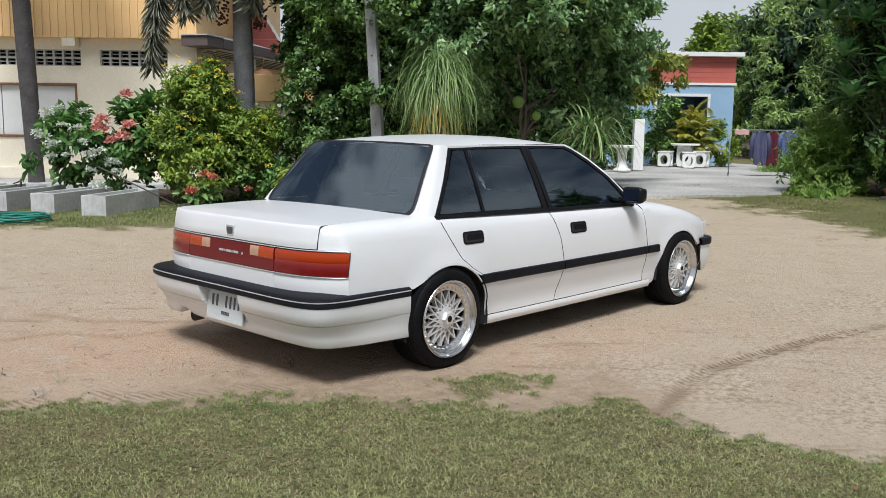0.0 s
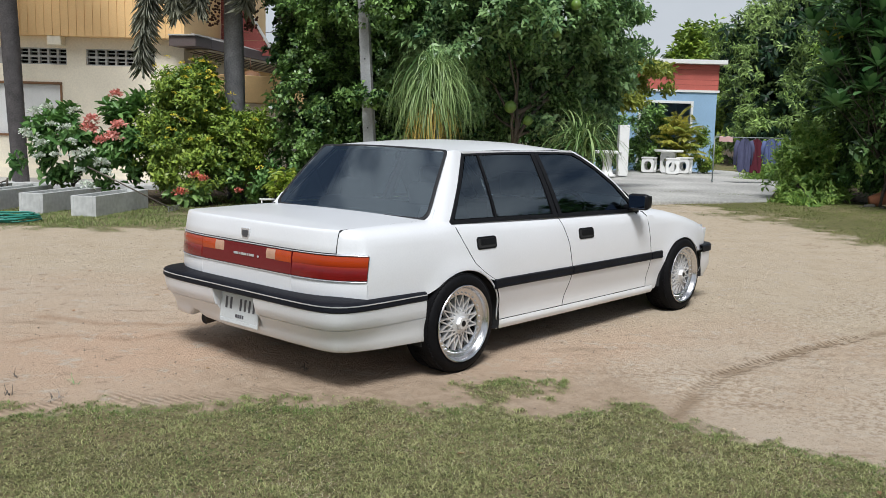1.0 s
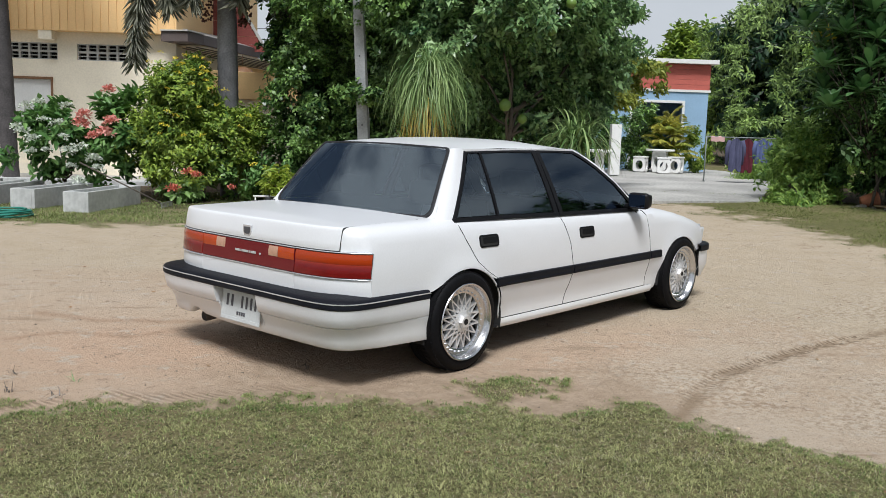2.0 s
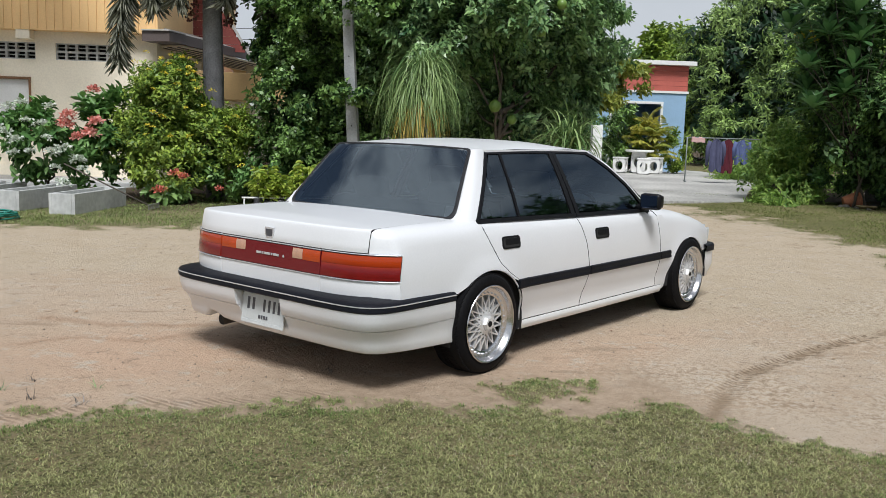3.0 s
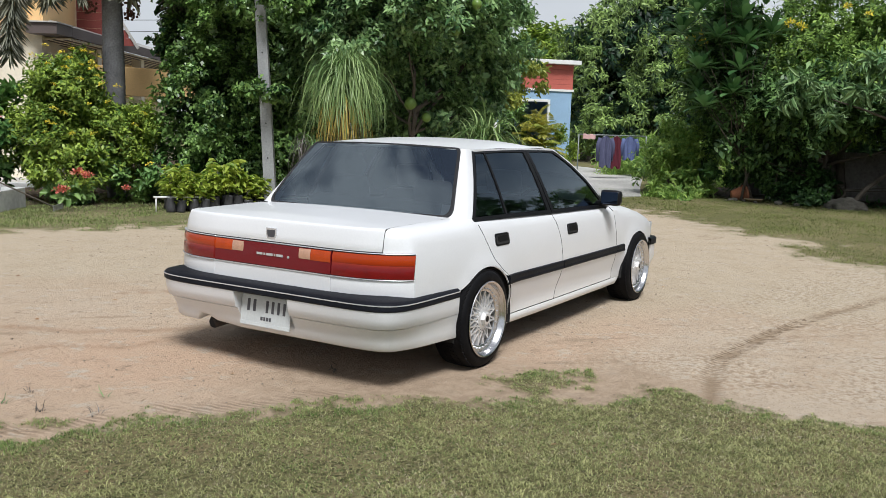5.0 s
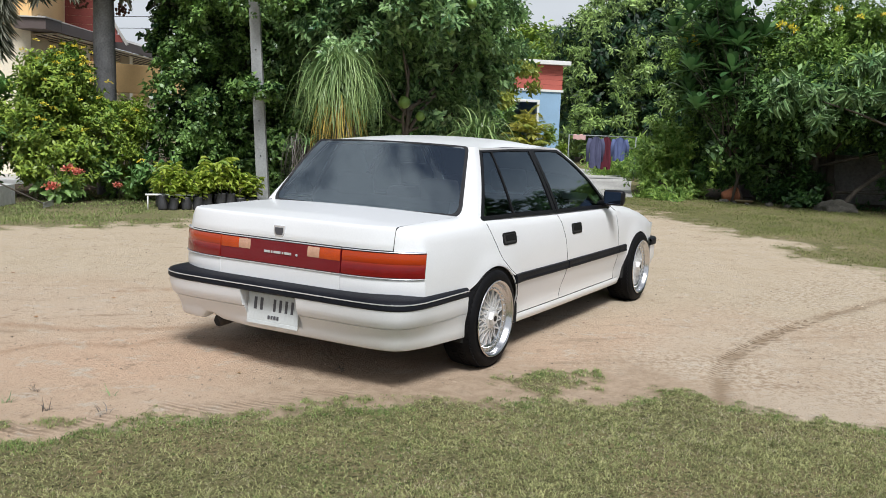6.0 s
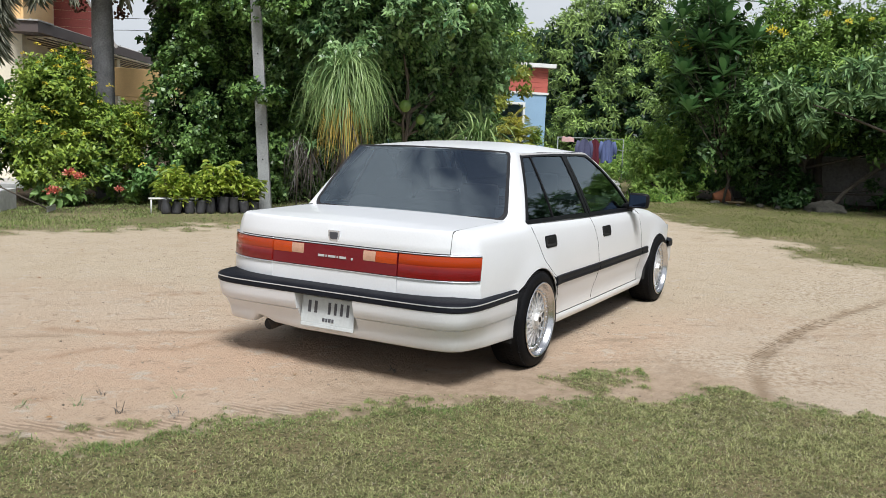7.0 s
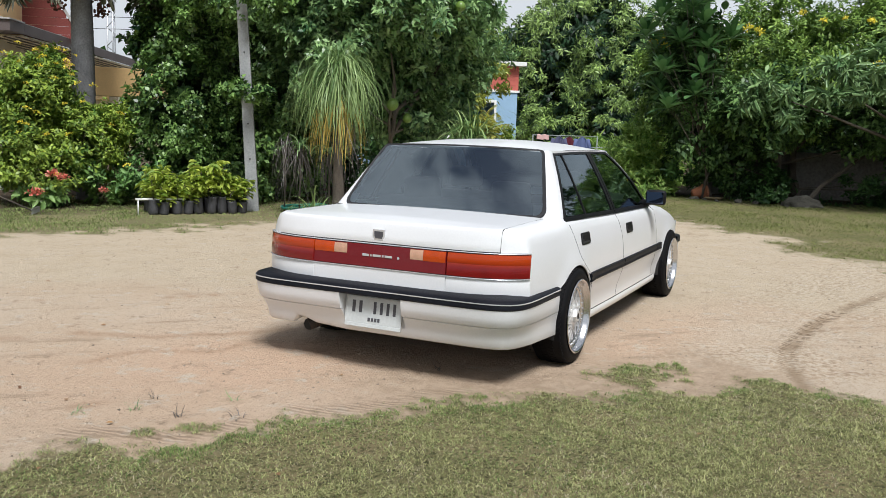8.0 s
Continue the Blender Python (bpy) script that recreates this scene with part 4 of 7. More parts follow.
def paint_material():
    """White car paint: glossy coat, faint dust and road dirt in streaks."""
    m = material("white_car_paint", (0.755, 0.765, 0.78), 0.32, var=0.03, scale=2.5, fine=120, bump=0.0, coat=0.28)
    n, l = m.node_tree.nodes, m.node_tree.links
    b = n["Principled BSDF"]
    b.inputs["Coat Roughness"].default_value = 0.10
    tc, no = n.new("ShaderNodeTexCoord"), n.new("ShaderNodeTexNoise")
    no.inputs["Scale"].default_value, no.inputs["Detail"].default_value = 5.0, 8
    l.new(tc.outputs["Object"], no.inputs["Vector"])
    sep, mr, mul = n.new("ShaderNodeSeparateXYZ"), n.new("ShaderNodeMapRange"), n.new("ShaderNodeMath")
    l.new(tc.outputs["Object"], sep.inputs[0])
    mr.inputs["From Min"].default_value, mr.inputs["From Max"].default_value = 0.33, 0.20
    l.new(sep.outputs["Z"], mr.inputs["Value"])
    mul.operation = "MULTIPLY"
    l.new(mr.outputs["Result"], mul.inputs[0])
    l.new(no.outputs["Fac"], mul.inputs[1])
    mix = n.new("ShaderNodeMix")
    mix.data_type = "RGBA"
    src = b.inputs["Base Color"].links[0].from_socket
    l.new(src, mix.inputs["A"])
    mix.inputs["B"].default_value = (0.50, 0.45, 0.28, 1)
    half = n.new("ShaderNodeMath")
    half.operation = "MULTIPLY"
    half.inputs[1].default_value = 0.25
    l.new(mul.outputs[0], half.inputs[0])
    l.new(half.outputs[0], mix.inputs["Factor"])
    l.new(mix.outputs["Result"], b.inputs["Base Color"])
    return m


def glass_material(name, tint, rough=0.0, ior=1.95):
    """Tinted car glass: what is behind shows through the tint, the sky mirrors by Fresnel."""
    m = bpy.data.materials.new(name)
    m.use_nodes = True
    n, l = m.node_tree.nodes, m.node_tree.links
    n.remove(n["Principled BSDF"])
    tr, gl, fr, mix = n.new("ShaderNodeBsdfTransparent"), n.new("ShaderNodeBsdfGlossy"), n.new("ShaderNodeFresnel"), n.new("ShaderNodeMixShader")
    tr.inputs["Color"].default_value = (*tint, 1)
    gl.inputs["Roughness"].default_value = rough
    gl.inputs["Color"].default_value = (0.80, 0.925, 1.0, 1)
    fr.inputs["IOR"].default_value = ior
    l.new(fr.outputs["Fac"], mix.inputs["Fac"])
    l.new(tr.outputs["BSDF"], mix.inputs[1])
    l.new(gl.outputs["BSDF"], mix.inputs[2])
    l.new(mix.outputs["Shader"], n["Material Output"].inputs["Surface"])
    return m


def two_tone(name, lower, upper, z0, z1):
    """A copy of a lens material that fades to another colour between two heights."""
    m = lower.copy()
    m.name = name
    n, l = m.node_tree.nodes, m.node_tree.links
    b = next(x for x in n if x.type == "BSDF_PRINCIPLED")
    tc, sep, rng, mix = n.new("ShaderNodeTexCoord"), n.new("ShaderNodeSeparateXYZ"), n.new("ShaderNodeMapRange"), n.new("ShaderNodeMix")
    mix.data_type = "RGBA"
    rng.interpolation_type = "SMOOTHSTEP"
    rng.inputs["From Min"].default_value, rng.inputs["From Max"].default_value = z0, z1
    mix.inputs["B"].default_value = (*upper, 1)
    l.new(tc.outputs["Object"], sep.inputs["Vector"])
    l.new(sep.outputs["Z"], rng.inputs["Value"])
    l.new(rng.outputs["Result"], mix.inputs["Factor"])
    l.new(b.inputs["Base Color"].links[0].from_socket, mix.inputs["A"])
    l.new(mix.outputs["Result"], b.inputs["Base Color"])
    return m


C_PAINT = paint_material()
C_GLASS = glass_material("dark_tinted_glass", (0.44, 0.49, 0.50), 0.03, 2.45)
C_REARGLASS = glass_material("light_tinted_glass", (0.74, 0.78, 0.80), 0.015, 3.5)
C_BLACK = material("black_plastic_trim", (0.008, 0.008, 0.0095), 0.42, var=0.25, scale=8, fine=90, bump=0.08, spec=0.18)
C_PAD = material("faded_black_bumper_rubber", (0.010, 0.011, 0.015), 0.46, spec=0.10, var=0.3, scale=6, fine=80, bump=0.12)
C_SEAL = material("black_rubber_seal", (0.018, 0.018, 0.02), 0.5, var=0.2)
C_CHROME = material("chrome_strip", (0.72, 0.74, 0.77), 0.26, 0.6, var=0.05, bump=0)
C_RED = material("dark_red_lamp_lens", (0.17, 0.005, 0.006), 0.12, var=0.15, scale=20, fine=220, bump=0.12, spec=0.4, coat=0.15)
C_MAROON = material("maroon_garnish", (0.15, 0.009, 0.013), 0.12, var=0.08, scale=10, fine=200, bump=0.05, spec=0.4, coat=0.15)
C_AMBER = material("amber_lamp_lens", (0.44, 0.052, 0.004), 0.12, var=0.15, scale=20, fine=220, bump=0.12, spec=0.4, coat=0.15)
C_TAIL = two_tone("tail_lamp_lens", C_RED, (0.39, 0.040, 0.004), 0.590, 0.632)
C_CLEAR = material("clear_lamp_lens", (0.52, 0.30, 0.20), 0.12, var=0.15, scale=30, fine=200, bump=0.15, coat=0.4)
C_TYRE = material("tyre_rubber", (0.006, 0.006, 0.007), 0.6, var=0.3, scale=8, fine=70, bump=0.2, spec=0.12)
C_ALLOY = material("polished_alloy", (0.66, 0.66, 0.67), 0.24, 1.0, var=0.06, scale=10, fine=90, bump=0.02)
C_SILVER = material("silver_spoke_paint", (0.74, 0.74, 0.745), 0.36, 0.5, var=0.10, scale=14, fine=90, bump=0.03)
C_SEAT = material("grey_seat_cloth", (0.17, 0.18, 0.185), 0.85, var=0.2, scale=10, fine=120, bump=0.2)
C_PLATE = material("plate_white", (0.56, 0.59, 0.59), 0.45, var=0.08, scale=12, fine=80, bump=0.05)
C_INK = material("plate_black_ink", (0.07, 0.07, 0.08), 0.5, var=0.1)
C_RUST = material("sooty_exhaust_steel", (0.035, 0.028, 0.024), 0.55, 0.4, var=0.4, scale=14, fine=80, bump=0.3)
C_UNDER = material("underbody_black", (0.015, 0.015, 0.015), 0.9, var=0.2)

RA, FA = (0.04, 0.215, 0.325), (2.54, 0.195, 0.338)   # wheel arches: x, z, radius


def door_line(z):
    return float(np.interp(z, [0.445, 0.50, 0.56, 0.68, 0.775, 0.85], [0.318, 0.215, 0.13, 0.05, 0.0, -0.005]))


def b_line(z):
    return float(np.interp(z, [0.20, 0.30, 0.40, 0.44, 0.60, 0.75, 0.85], [0.998, 1.035, 1.060, 1.066, 1.030, 0.965, 0.955]))


def f_line(z):
    return float(np.interp(z, [0.20, 0.33, 0.45, 0.70, 0.80], [2.045, 2.055, 2.058, 2.02, 1.995]))


def rear_x(y, z):
    return -0.80 + 0.155 * (min(abs(y), 0.775) / 0.775) ** 6 + 0.022 * max(0.0, (z - 0.55) / 0.22)


def build_wheel(parent):
    """Wheel with its outer face towards +y, hub at the origin."""
    w = new("wheel")
    w.parent = parent
    turn = pose(0, 0, 0, -90, 0, 0)   # z to +y
    bm = bmesh.new()
    prof = [(0.200, -0.098), (0.222, -0.102), (0.245, -0.098), (0.262, -0.084), (0.269, -0.06), (0.270, 0.0), (0.269, 0.06), (0.262, 0.080), (0.247, 0.094), (0.224, 0.099), (0.208, 0.096), (0.198, 0.088)]
    lathe(bm, [(r, z) for r, z in prof], 64, turn)
    for f in [f for f in bm.faces if len(f.verts) > 4]:
        bm.faces.remove(f)
    # tread blocks
    for k in range(64):
        for row, (y0, y1) in enumerate(((-0.083, -0.046), (-0.038, -0.004), (0.004, 0.038), (0.046, 0.083))):
            a = 2 * math.pi * (k + 0.5 * (row % 2)) / 64
            d = 0.263 if row in (0, 3) else 0.268
            mm = Matrix.Rotation(a, 4, "Y") @ pose(0, 0, d, 0, 0, 14 if row < 2 else -14)
            box(bm, (-0.0105, y0, -0.003), (0.0105, y1, 0.0045), m=mm)
    tyre = part("tyre", bm, C_TYRE, w, "black low-profile tyre", True)
    sharpen(tyre)
    bm = bmesh.new()
    rim = [(0.196, -0.09), (0.196, 0.06), (0.200, 0.092), (0.206, 0.099), (0.208, 0.103), (0.205, 0.107), (0.200, 0.1055), (0.194, 0.098), (0.191, 0.082), (0.186, 0.074), (0.172, 0.069), (0.154, 0.067), (0.149, 0.063), (0.147, 0.03), (0.135, -0.05)]
    lathe(bm, rim, 64, turn)
    for f in [f for f in bm.faces if len(f.verts) > 4]:
        bm.faces.remove(f)
    lip = part("rim", bm, C_ALLOY, w, "polished deep-lipped alloy rim", True)
    sharpen(lip)
    # crossed spokes
    bm = bmesh.new()
    n = 16
    for k in range(n):
        for way in (-1, 1):
            a0, a1 = 2 * math.pi * k / n, 2 * math.pi * (k + 1.5 * way) / n
            pts = []
            for q in (0.0, 0.33, 0.67, 1.0):
                c = Vector((0.050 * math.cos(a0), 0, 0.050 * math.sin(a0))).lerp(Vector((0.150 * math.cos(a1), 0, 0.150 * math.sin(a1))), q)
                pts.append(Vector((c.x, 0.076 - 0.012 * q - 0.005 * math.sin(q * 3.1), c.z)))
            for p, s in zip(pts, pts[1:]):
                d = (s - p).normalized()
                side = d.cross(Vector((0, 1, 0))).normalized()
                hw = 0.0056
                ring = []
                for c in (p - d * 0.001, s + d * 0.001):
                    ring.append([bm.verts.new(c + side * hw * u + Vector((0, v, 0))) for u, v in ((-1, -0.026), (1, -0.026), (0.7, 0.0), (-0.7, 0.0))])
                A, B = ring
                for i in range(4):
                    bm.faces.new((A[i], A[(i + 1) % 4], B[(i + 1) % 4], B[i]))
    lathe(bm, [(0.0, 0.02), (0.058, 0.02), (0.060, 0.060), (0.056, 0.074), (0.040, 0.079), (0.0, 0.079)], 32, turn)
    part("spokes", bm, C_SILVER, w, "silver crossed-lattice spokes")
    bm = bmesh.new()
    lathe(bm, [(0.040, 0.076), (0.041, 0.086), (0.033, 0.097), (0.0, 0.098)], 6, turn)
    part("centre_cap", bm, C_SILVER, w, "hexagonal silver centre cap")
    bm = bmesh.new()
    lathe(bm, [(0.016, 0.097), (0.016, 0.0995), (0.0, 0.0995)], 24, turn)
    part("cap_badge", bm, C_BLACK, w)
    for k in range(32):
        a = 2 * math.pi * (k + 0.5) / 32
        bm = None
        if k == 0:
            bm = bmesh.new()
            lathe(bm, [(0.0042, 0.0), (0.0042, 0.006), (0.002, 0.008), (0.0, 0.008)], 6, turn)
            bolt = part("rim_bolt", bm, C_CHROME, w)
            ob = bolt
        else:
            ob = new("rim_bolt", bolt.data)
            ob.parent = w
        ob.matrix_basis = pose(0.163 * math.cos(a), 0.067, 0.163 * math.sin(a))
    bm = bmesh.new()
    lathe(bm, [(0.134, -0.06), (0.134, 0.0), (0.05, 0.005), (0.0, 0.005)], 32, turn)
    part("brake_disc", bm, C_UNDER, w)
    return w


def build_car():
    car = empty("car", "white saloon car, black trim and silver mesh wheels, on dirt", "car")
    P = C_PAINT
    for sign, side in ((-1, "right"), (1, "left")):
        # rear quarter
        ra = arc(RA[0], RA[1], RA[2], 128, 45, 16)
        out = [(-0.752, 0.672), (-0.70, 0.672), (-0.648, 0.672), (-0.643, 0.54), (-0.643, 0.450), (-0.45, 0.446), (-0.235, 0.440)]
        out += [p for p in ra if p[1] > 0.446 or p[0] < 0.2]
        out += [(door_line(z) - 0.0032, z) for z in (0.447, 0.50, 0.56, 0.62, 0.68, 0.74)]
        out += [(-0.004, over_shoulder(-0.004)), (-0.1, over_shoulder(-0.1)), (-0.3, over_shoulder(-0.3)), (-0.6, over_shoulder(-0.6)), (-0.70, over_shoulder(-0.70)), (-0.735, over_shoulder(-0.735)), (-0.752, over_shoulder(-0.752))]
        panel("quarter_panel", out, body_side, P, car, sign, (0.05, 0.035), extra=(-0.745, -0.735, -0.72, -0.70, -0.68, -0.66))
        # rear door
        ra = arc(RA[0], RA[1], RA[2] + 0.008, 40, 2, 9)
        out = [(0.372, 0.215)] + list(reversed(ra))
        out += [(door_line(z) + 0.0032, z) for z in (0.447, 0.50, 0.56, 0.62, 0.68, 0.74)] + [(0.004, 0.80)]
        out += [(0.5, 0.795), (b_line(0.78) - 0.004, 0.785)] + [(b_line(z) - 0.0032, z) for z in (0.75, 0.68, 0.60, 0.52, 0.44, 0.40, 0.30, 0.215)]
        door = panel("door", out, body_side, P, car, sign, (0.07, 0.04), label="white rear door")
        handle(door, sign, 0.155, 0.322, 0.632, 0.700)
        strip_on(door, sign, 0.288, b_line(0.43) - 0.006)
        # front door
        out = [(b_line(z) + 0.0032, z) for z in (0.215, 0.30, 0.40, 0.44, 0.52, 0.60, 0.68, 0.75)] + [(b_line(0.78) + 0.004, 0.785), (1.5, 0.775), (1.93, 0.765), (1.99, 0.75)]
        out += [(f_line(z) - 0.0032, z) for z in (0.70, 0.60, 0.45, 0.33, 0.215)]
        door = panel("door", out, body_side, P, car, sign, (0.07, 0.04), label="white front door")
        handle(door, sign, 1.14, 1.31, 0.616, 0.684)
        strip_on(door, sign, b_line(0.43) + 0.006, f_line(0.43) - 0.006)
        # front wing
        fa = arc(FA[0], FA[1], FA[2], 180, 38, 18)
        out = [(f_line(z) + 0.0032, z) for z in (0.75, 0.60, 0.45, 0.33, 0.215)] + [(2.05, 0.18), (2.19, 0.18)] + fa + [(2.86, 0.40), (2.955, 0.405), (2.968, 0.44), (2.945, 0.565)]
        out += [(x, over_shoulder(x)) for x in (2.945, 2.9, 2.7, 2.5, 2.3, 2.15, 2.02)]
        panel("front_wing", out, body_side, P, car, sign, (0.05, 0.04))
        strip_on(car, sign, f_line(0.43) + 0.006, 2.215)
        # sill
        panel("sill", [(0.352, 0.160), (2.14, 0.160), (2.14, 0.211), (0.366, 0.211)], lambda x, v: body_side(x, v) + Vector((0, 0.010 * math.sin(math.pi * min(1.0, (v - 0.150) / 0.061)), 0)), P, car, sign, (0.1, 0.012), depth=0.05, proud=0.002)
        # arch lips
        for c in (RA, FA):
            lip = [body_side(x, z) for x, z in arc(c[0], c[1], c[2] - 0.004, 128 if c is RA else 178, 0 if c is RA else 38, 22)]
            tube("arch_lip", [(p.x, sign * (p.y - 0.004), p.z) for p in lip], 0.0055, P, car, 6)
            bm = bmesh.new()
            lathe(bm, [(c[2] - 0.005, -0.16), (c[2] - 0.005, 0.15)], 40, pose(c[0], sign * 0.63, c[1], -90, 0, 0))
            for f in [f for f in bm.faces if len(f.verts) > 4 or f.calc_center_median().z < 0.17]:
                bm.faces.remove(f)
            part("wheel_liner", bm, C_UNDER, car)
        # side glass, black frames and pillars
        panes = {"rear_quarter_glass": [(0.035, 0.800), (0.356, 0.797), (0.398, 1.130), (0.312, 1.133)],
                 "side_glass": [(0.392, 0.797), (0.905, 0.788), (0.918, 1.138), (0.43, 1.135)],
                 "front_side_glass": [(1.012, 0.786), (1.85, 0.770), (1.82, 0.828), (1.73, 0.925), (1.57, 1.038), (1.43, 1.110), (1.35, 1.133), (1.0, 1.138)]}
        for nm, o in panes.items():
            panel(nm, o, cabin_side, C_GLASS, car, sign, (0.12, 0.08), depth=0.004, label="dark tinted side window")
        def ribbon(nm, pts, width, mat, proud=0.006, depth=0.02):
            pts = [Vector((a, b)) for a, b in pts]
            L, R = [], []
            for i, p in enumerate(pts):
                d = (pts[min(i + 1, len(pts) - 1)] - pts[max(i - 1, 0)]).normalized()
                n = Vector((-d.y, d.x)) * (width[i] if isinstance(width, list) else width) / 2
                L.append(tuple(p + n))
                R.append(tuple(p - n))
            return panel(nm, L + R[::-1], cabin_side, mat, car, sign, (0.15, 0.1), depth, proud)
        ribbon("window_seal", [(-0.01, 0.786), (0.5, 0.782), (0.96, 0.772)], 0.021, C_BLACK, 0.008)
        ribbon("window_seal", [(0.966, 0.772), (1.5, 0.764), (1.945, 0.752)], 0.022, C_BLACK, 0.008)
        ribbon("window_frame", [(0.003, 0.79), (0.15, 0.965), (0.295, 1.148)], 0.019, C_BLACK)
        ribbon("window_frame", [(0.29, 1.143), (0.6, 1.150), (0.962, 1.148)], 0.022, C_BLACK)
        ribbon("window_frame", [(0.968, 1.148), (1.2, 1.150), (1.37, 1.143), (1.45, 1.113), (1.58, 1.045), (1.74, 0.935), (1.85, 0.825), (1.93, 0.75)], [0.022, 0.022, 0.022, 0.022, 0.022, 0.024, 0.03, 0.06], C_BLACK)
        ribbon("window_divider", [(0.374, 0.79), (0.414, 1.14)], 0.017, C_BLACK)
        ribbon("centre_pillar", [(0.935, 0.78), (0.940, 1.142)], 0.040, C_BLACK)
        ribbon("centre_pillar", [(0.990, 0.78), (0.980, 1.142)], 0.036, C_BLACK)
        # C-pillar between the side window and the rear glass
        rows = []
        for i in range(15):
            q = i / 14
            a = cabin_side(-0.012 + 0.312 * q, 0.772 + 0.386 * q)
            b = Vector((-0.105 + 0.29 * q, 0.648 - 0.130 * q, 0.790 + 0.366 * q))
            row = []
            for k in range(9):
                t = k / 8
                p = a.lerp(b, t) + Vector((-0.030, 0.016, 0.006)) * math.sin(math.pi * t) * (1 - 0.3 * q)
                row.append((p.x, sign * p.y, p.z))
            rows.append(row)
        grid_mesh("rear_pillar", rows, P, car, thick=0.01, inward=(0.3, -sign * 0.9, 0))
        # A-pillar
        rows = []
        for i in range(13):
            q = i / 12
            x = 1.965 - 0.56 * q
            z = float(np.interp(x, [1.38, 1.46, 1.59, 1.75, 1.86, 1.965], [1.150, 1.122, 1.054, 0.944, 0.838, 0.735]))
            a = cabin_side(x, z)
            b = Vector((a.x + 0.055 - 0.03 * q, a.y - 0.05, a.z + 0.018))
            rows.append([(p.x, sign * p.y, p.z) for p in (a, a.lerp(b, 0.3) + Vector((0.005, 0.006, 0.006)), a.lerp(b, 0.7) + Vector((0.005, 0.004, 0.004)), b)])
        grid_mesh("front_pillar", rows, P, car, thick=0.012, inward=(0, -sign, 0))
        # roof rail strip between frame and roof skin is part of the roof; door mirror
        mirror = new("door_mirror")
        mirror.parent = car
        mirror["label"] = "black door mirror"
        bm = bmesh.new()
        box(bm, (1.765, 0.755, 0.770), (1.865, 0.905, 0.880), 0.026)
        for v in bm.verts:
            if v.co.x > 1.82:
                v.co.z = 0.826 + (v.co.z - 0.826) * 0.82
                v.co.y = 0.83 + (v.co.y - 0.83) * 0.86
            v.co.y *= sign
        part("housing", bm, C_BLACK, mirror, smooth=True)
        bm = bmesh.new()
        box(bm, (1.7610, 0.769, 0.784), (1.7655, 0.891, 0.867), 0.002)
        for v in bm.verts:
            v.co.y *= sign
        part("mirror_glass", bm, material("mirror_glass", (0.10, 0.13, 0.20), 0.03, 1.0, var=0.0, bump=0), mirror)
        bm = bmesh.new()
        box(bm, (1.80, 0.70, 0.758), (1.90, 0.78, 0.800), 0.01)
        for v in bm.verts:
            v.co.y *= sign
        part("mirror_foot", bm, C_BLACK, mirror, smooth=True)
        # rear lamps: amber over red, with chrome above and below
        def lens(nm, y0, y1, z0, z1, mat, proud=0.008, label=""):
            rows = []
            for i in range(7):
                z = z0 + (z1 - z0) * i / 6
                row = []
                for k in range(17):
                    y = y0 + (y1 - y0) * k / 16
                    bulge = 0.003 * math.sin(math.pi * i / 6)
                    slope = (rear_x(y + 0.001, z) - rear_x(y - 0.001, z)) / 0.002
                    out = (proud + bulge) / math.hypot(1, slope)
                    row.append((rear_x(y, z) - out, sign * (y + out * slope), z))
                rows.append(row)
            return grid_mesh(nm, rows, mat, car, label, 0.016, (0.7, -sign * 0.5, 0))
        lens("tail_lamp", 0.394, 0.776, 0.549, 0.611, C_TAIL, label="red tail lamp lens")
        lens("turn_lamp", 0.394, 0.776, 0.6118, 0.662, C_TAIL, label="amber turn lamp lens")
        lens("lamp_backing", 0.391, 0.772, 0.547, 0.664, C_SEAL, 0.001)
        lens("rear_panel", 0.390, 0.776, 0.455, 0.540, P, 0.004)
        lens("chrome_trim", 0.392, 0.777, 0.541, 0.5455, C_CHROME, 0.010)
        lens("chrome_trim", 0.392, 0.777, 0.666, 0.671, C_CHROME, 0.010)
        lens("turn_lamp", 0.262, 0.384, 0.606, 0.660, C_AMBER, 0.0095, "amber lamp lens in the garnish")
        lens("reversing_lamp", 0.188, 0.261, 0.608, 0.658, C_CLEAR, 0.0095, "clear reversing lamp lens")
        # headlamp, side marker and front bumper end
        head = new("headlamp")
        head.parent = car
        bm = bmesh.new()
        box(bm, (2.960, 0.40, 0.446), (3.090, 0.752, 0.566), 0.012)
        for v in bm.verts:
            v.co.x -= (0.06 * (v.co.y / 0.74) ** 4) * (v.co.x > 3.0) + 0.20 * (v.co.z - 0.45)
            v.co.y -= 0.03 * (v.co.x > 3.0) * (v.co.y > 0.6)
            v.co.y *= sign
        part("lens", bm, material("headlamp_glass", (0.7, 0.72, 0.74), 0.06, var=0.1, scale=20, fine=100, bump=0.1, coat=1.0), head)
        # wheels
        for x in (0.0, 2.5):
            w = build_wheel(car)
            w.matrix_basis = pose(x, sign * 0.735, 0.255, 0, 0, 0 if sign > 0 else 180)
    # boot lid: deck, rounded rear edge, upper rear face
    def lid_rows(profile, half, n=24):
        rows = []
        for base_x, z, follow in profile:
            row = []
            for k in range(n + 1):
                y = -half + 2 * half * k / n
                crown_z = 0.014 * (1 - (y / half) ** 2) * (1 - follow)
                x = base_x * (1 - follow) + (rear_x(y, z) + (base_x + 0.80)) * follow
                row.append((x, y, z + crown_z))
            rows.append(row)
        return rows
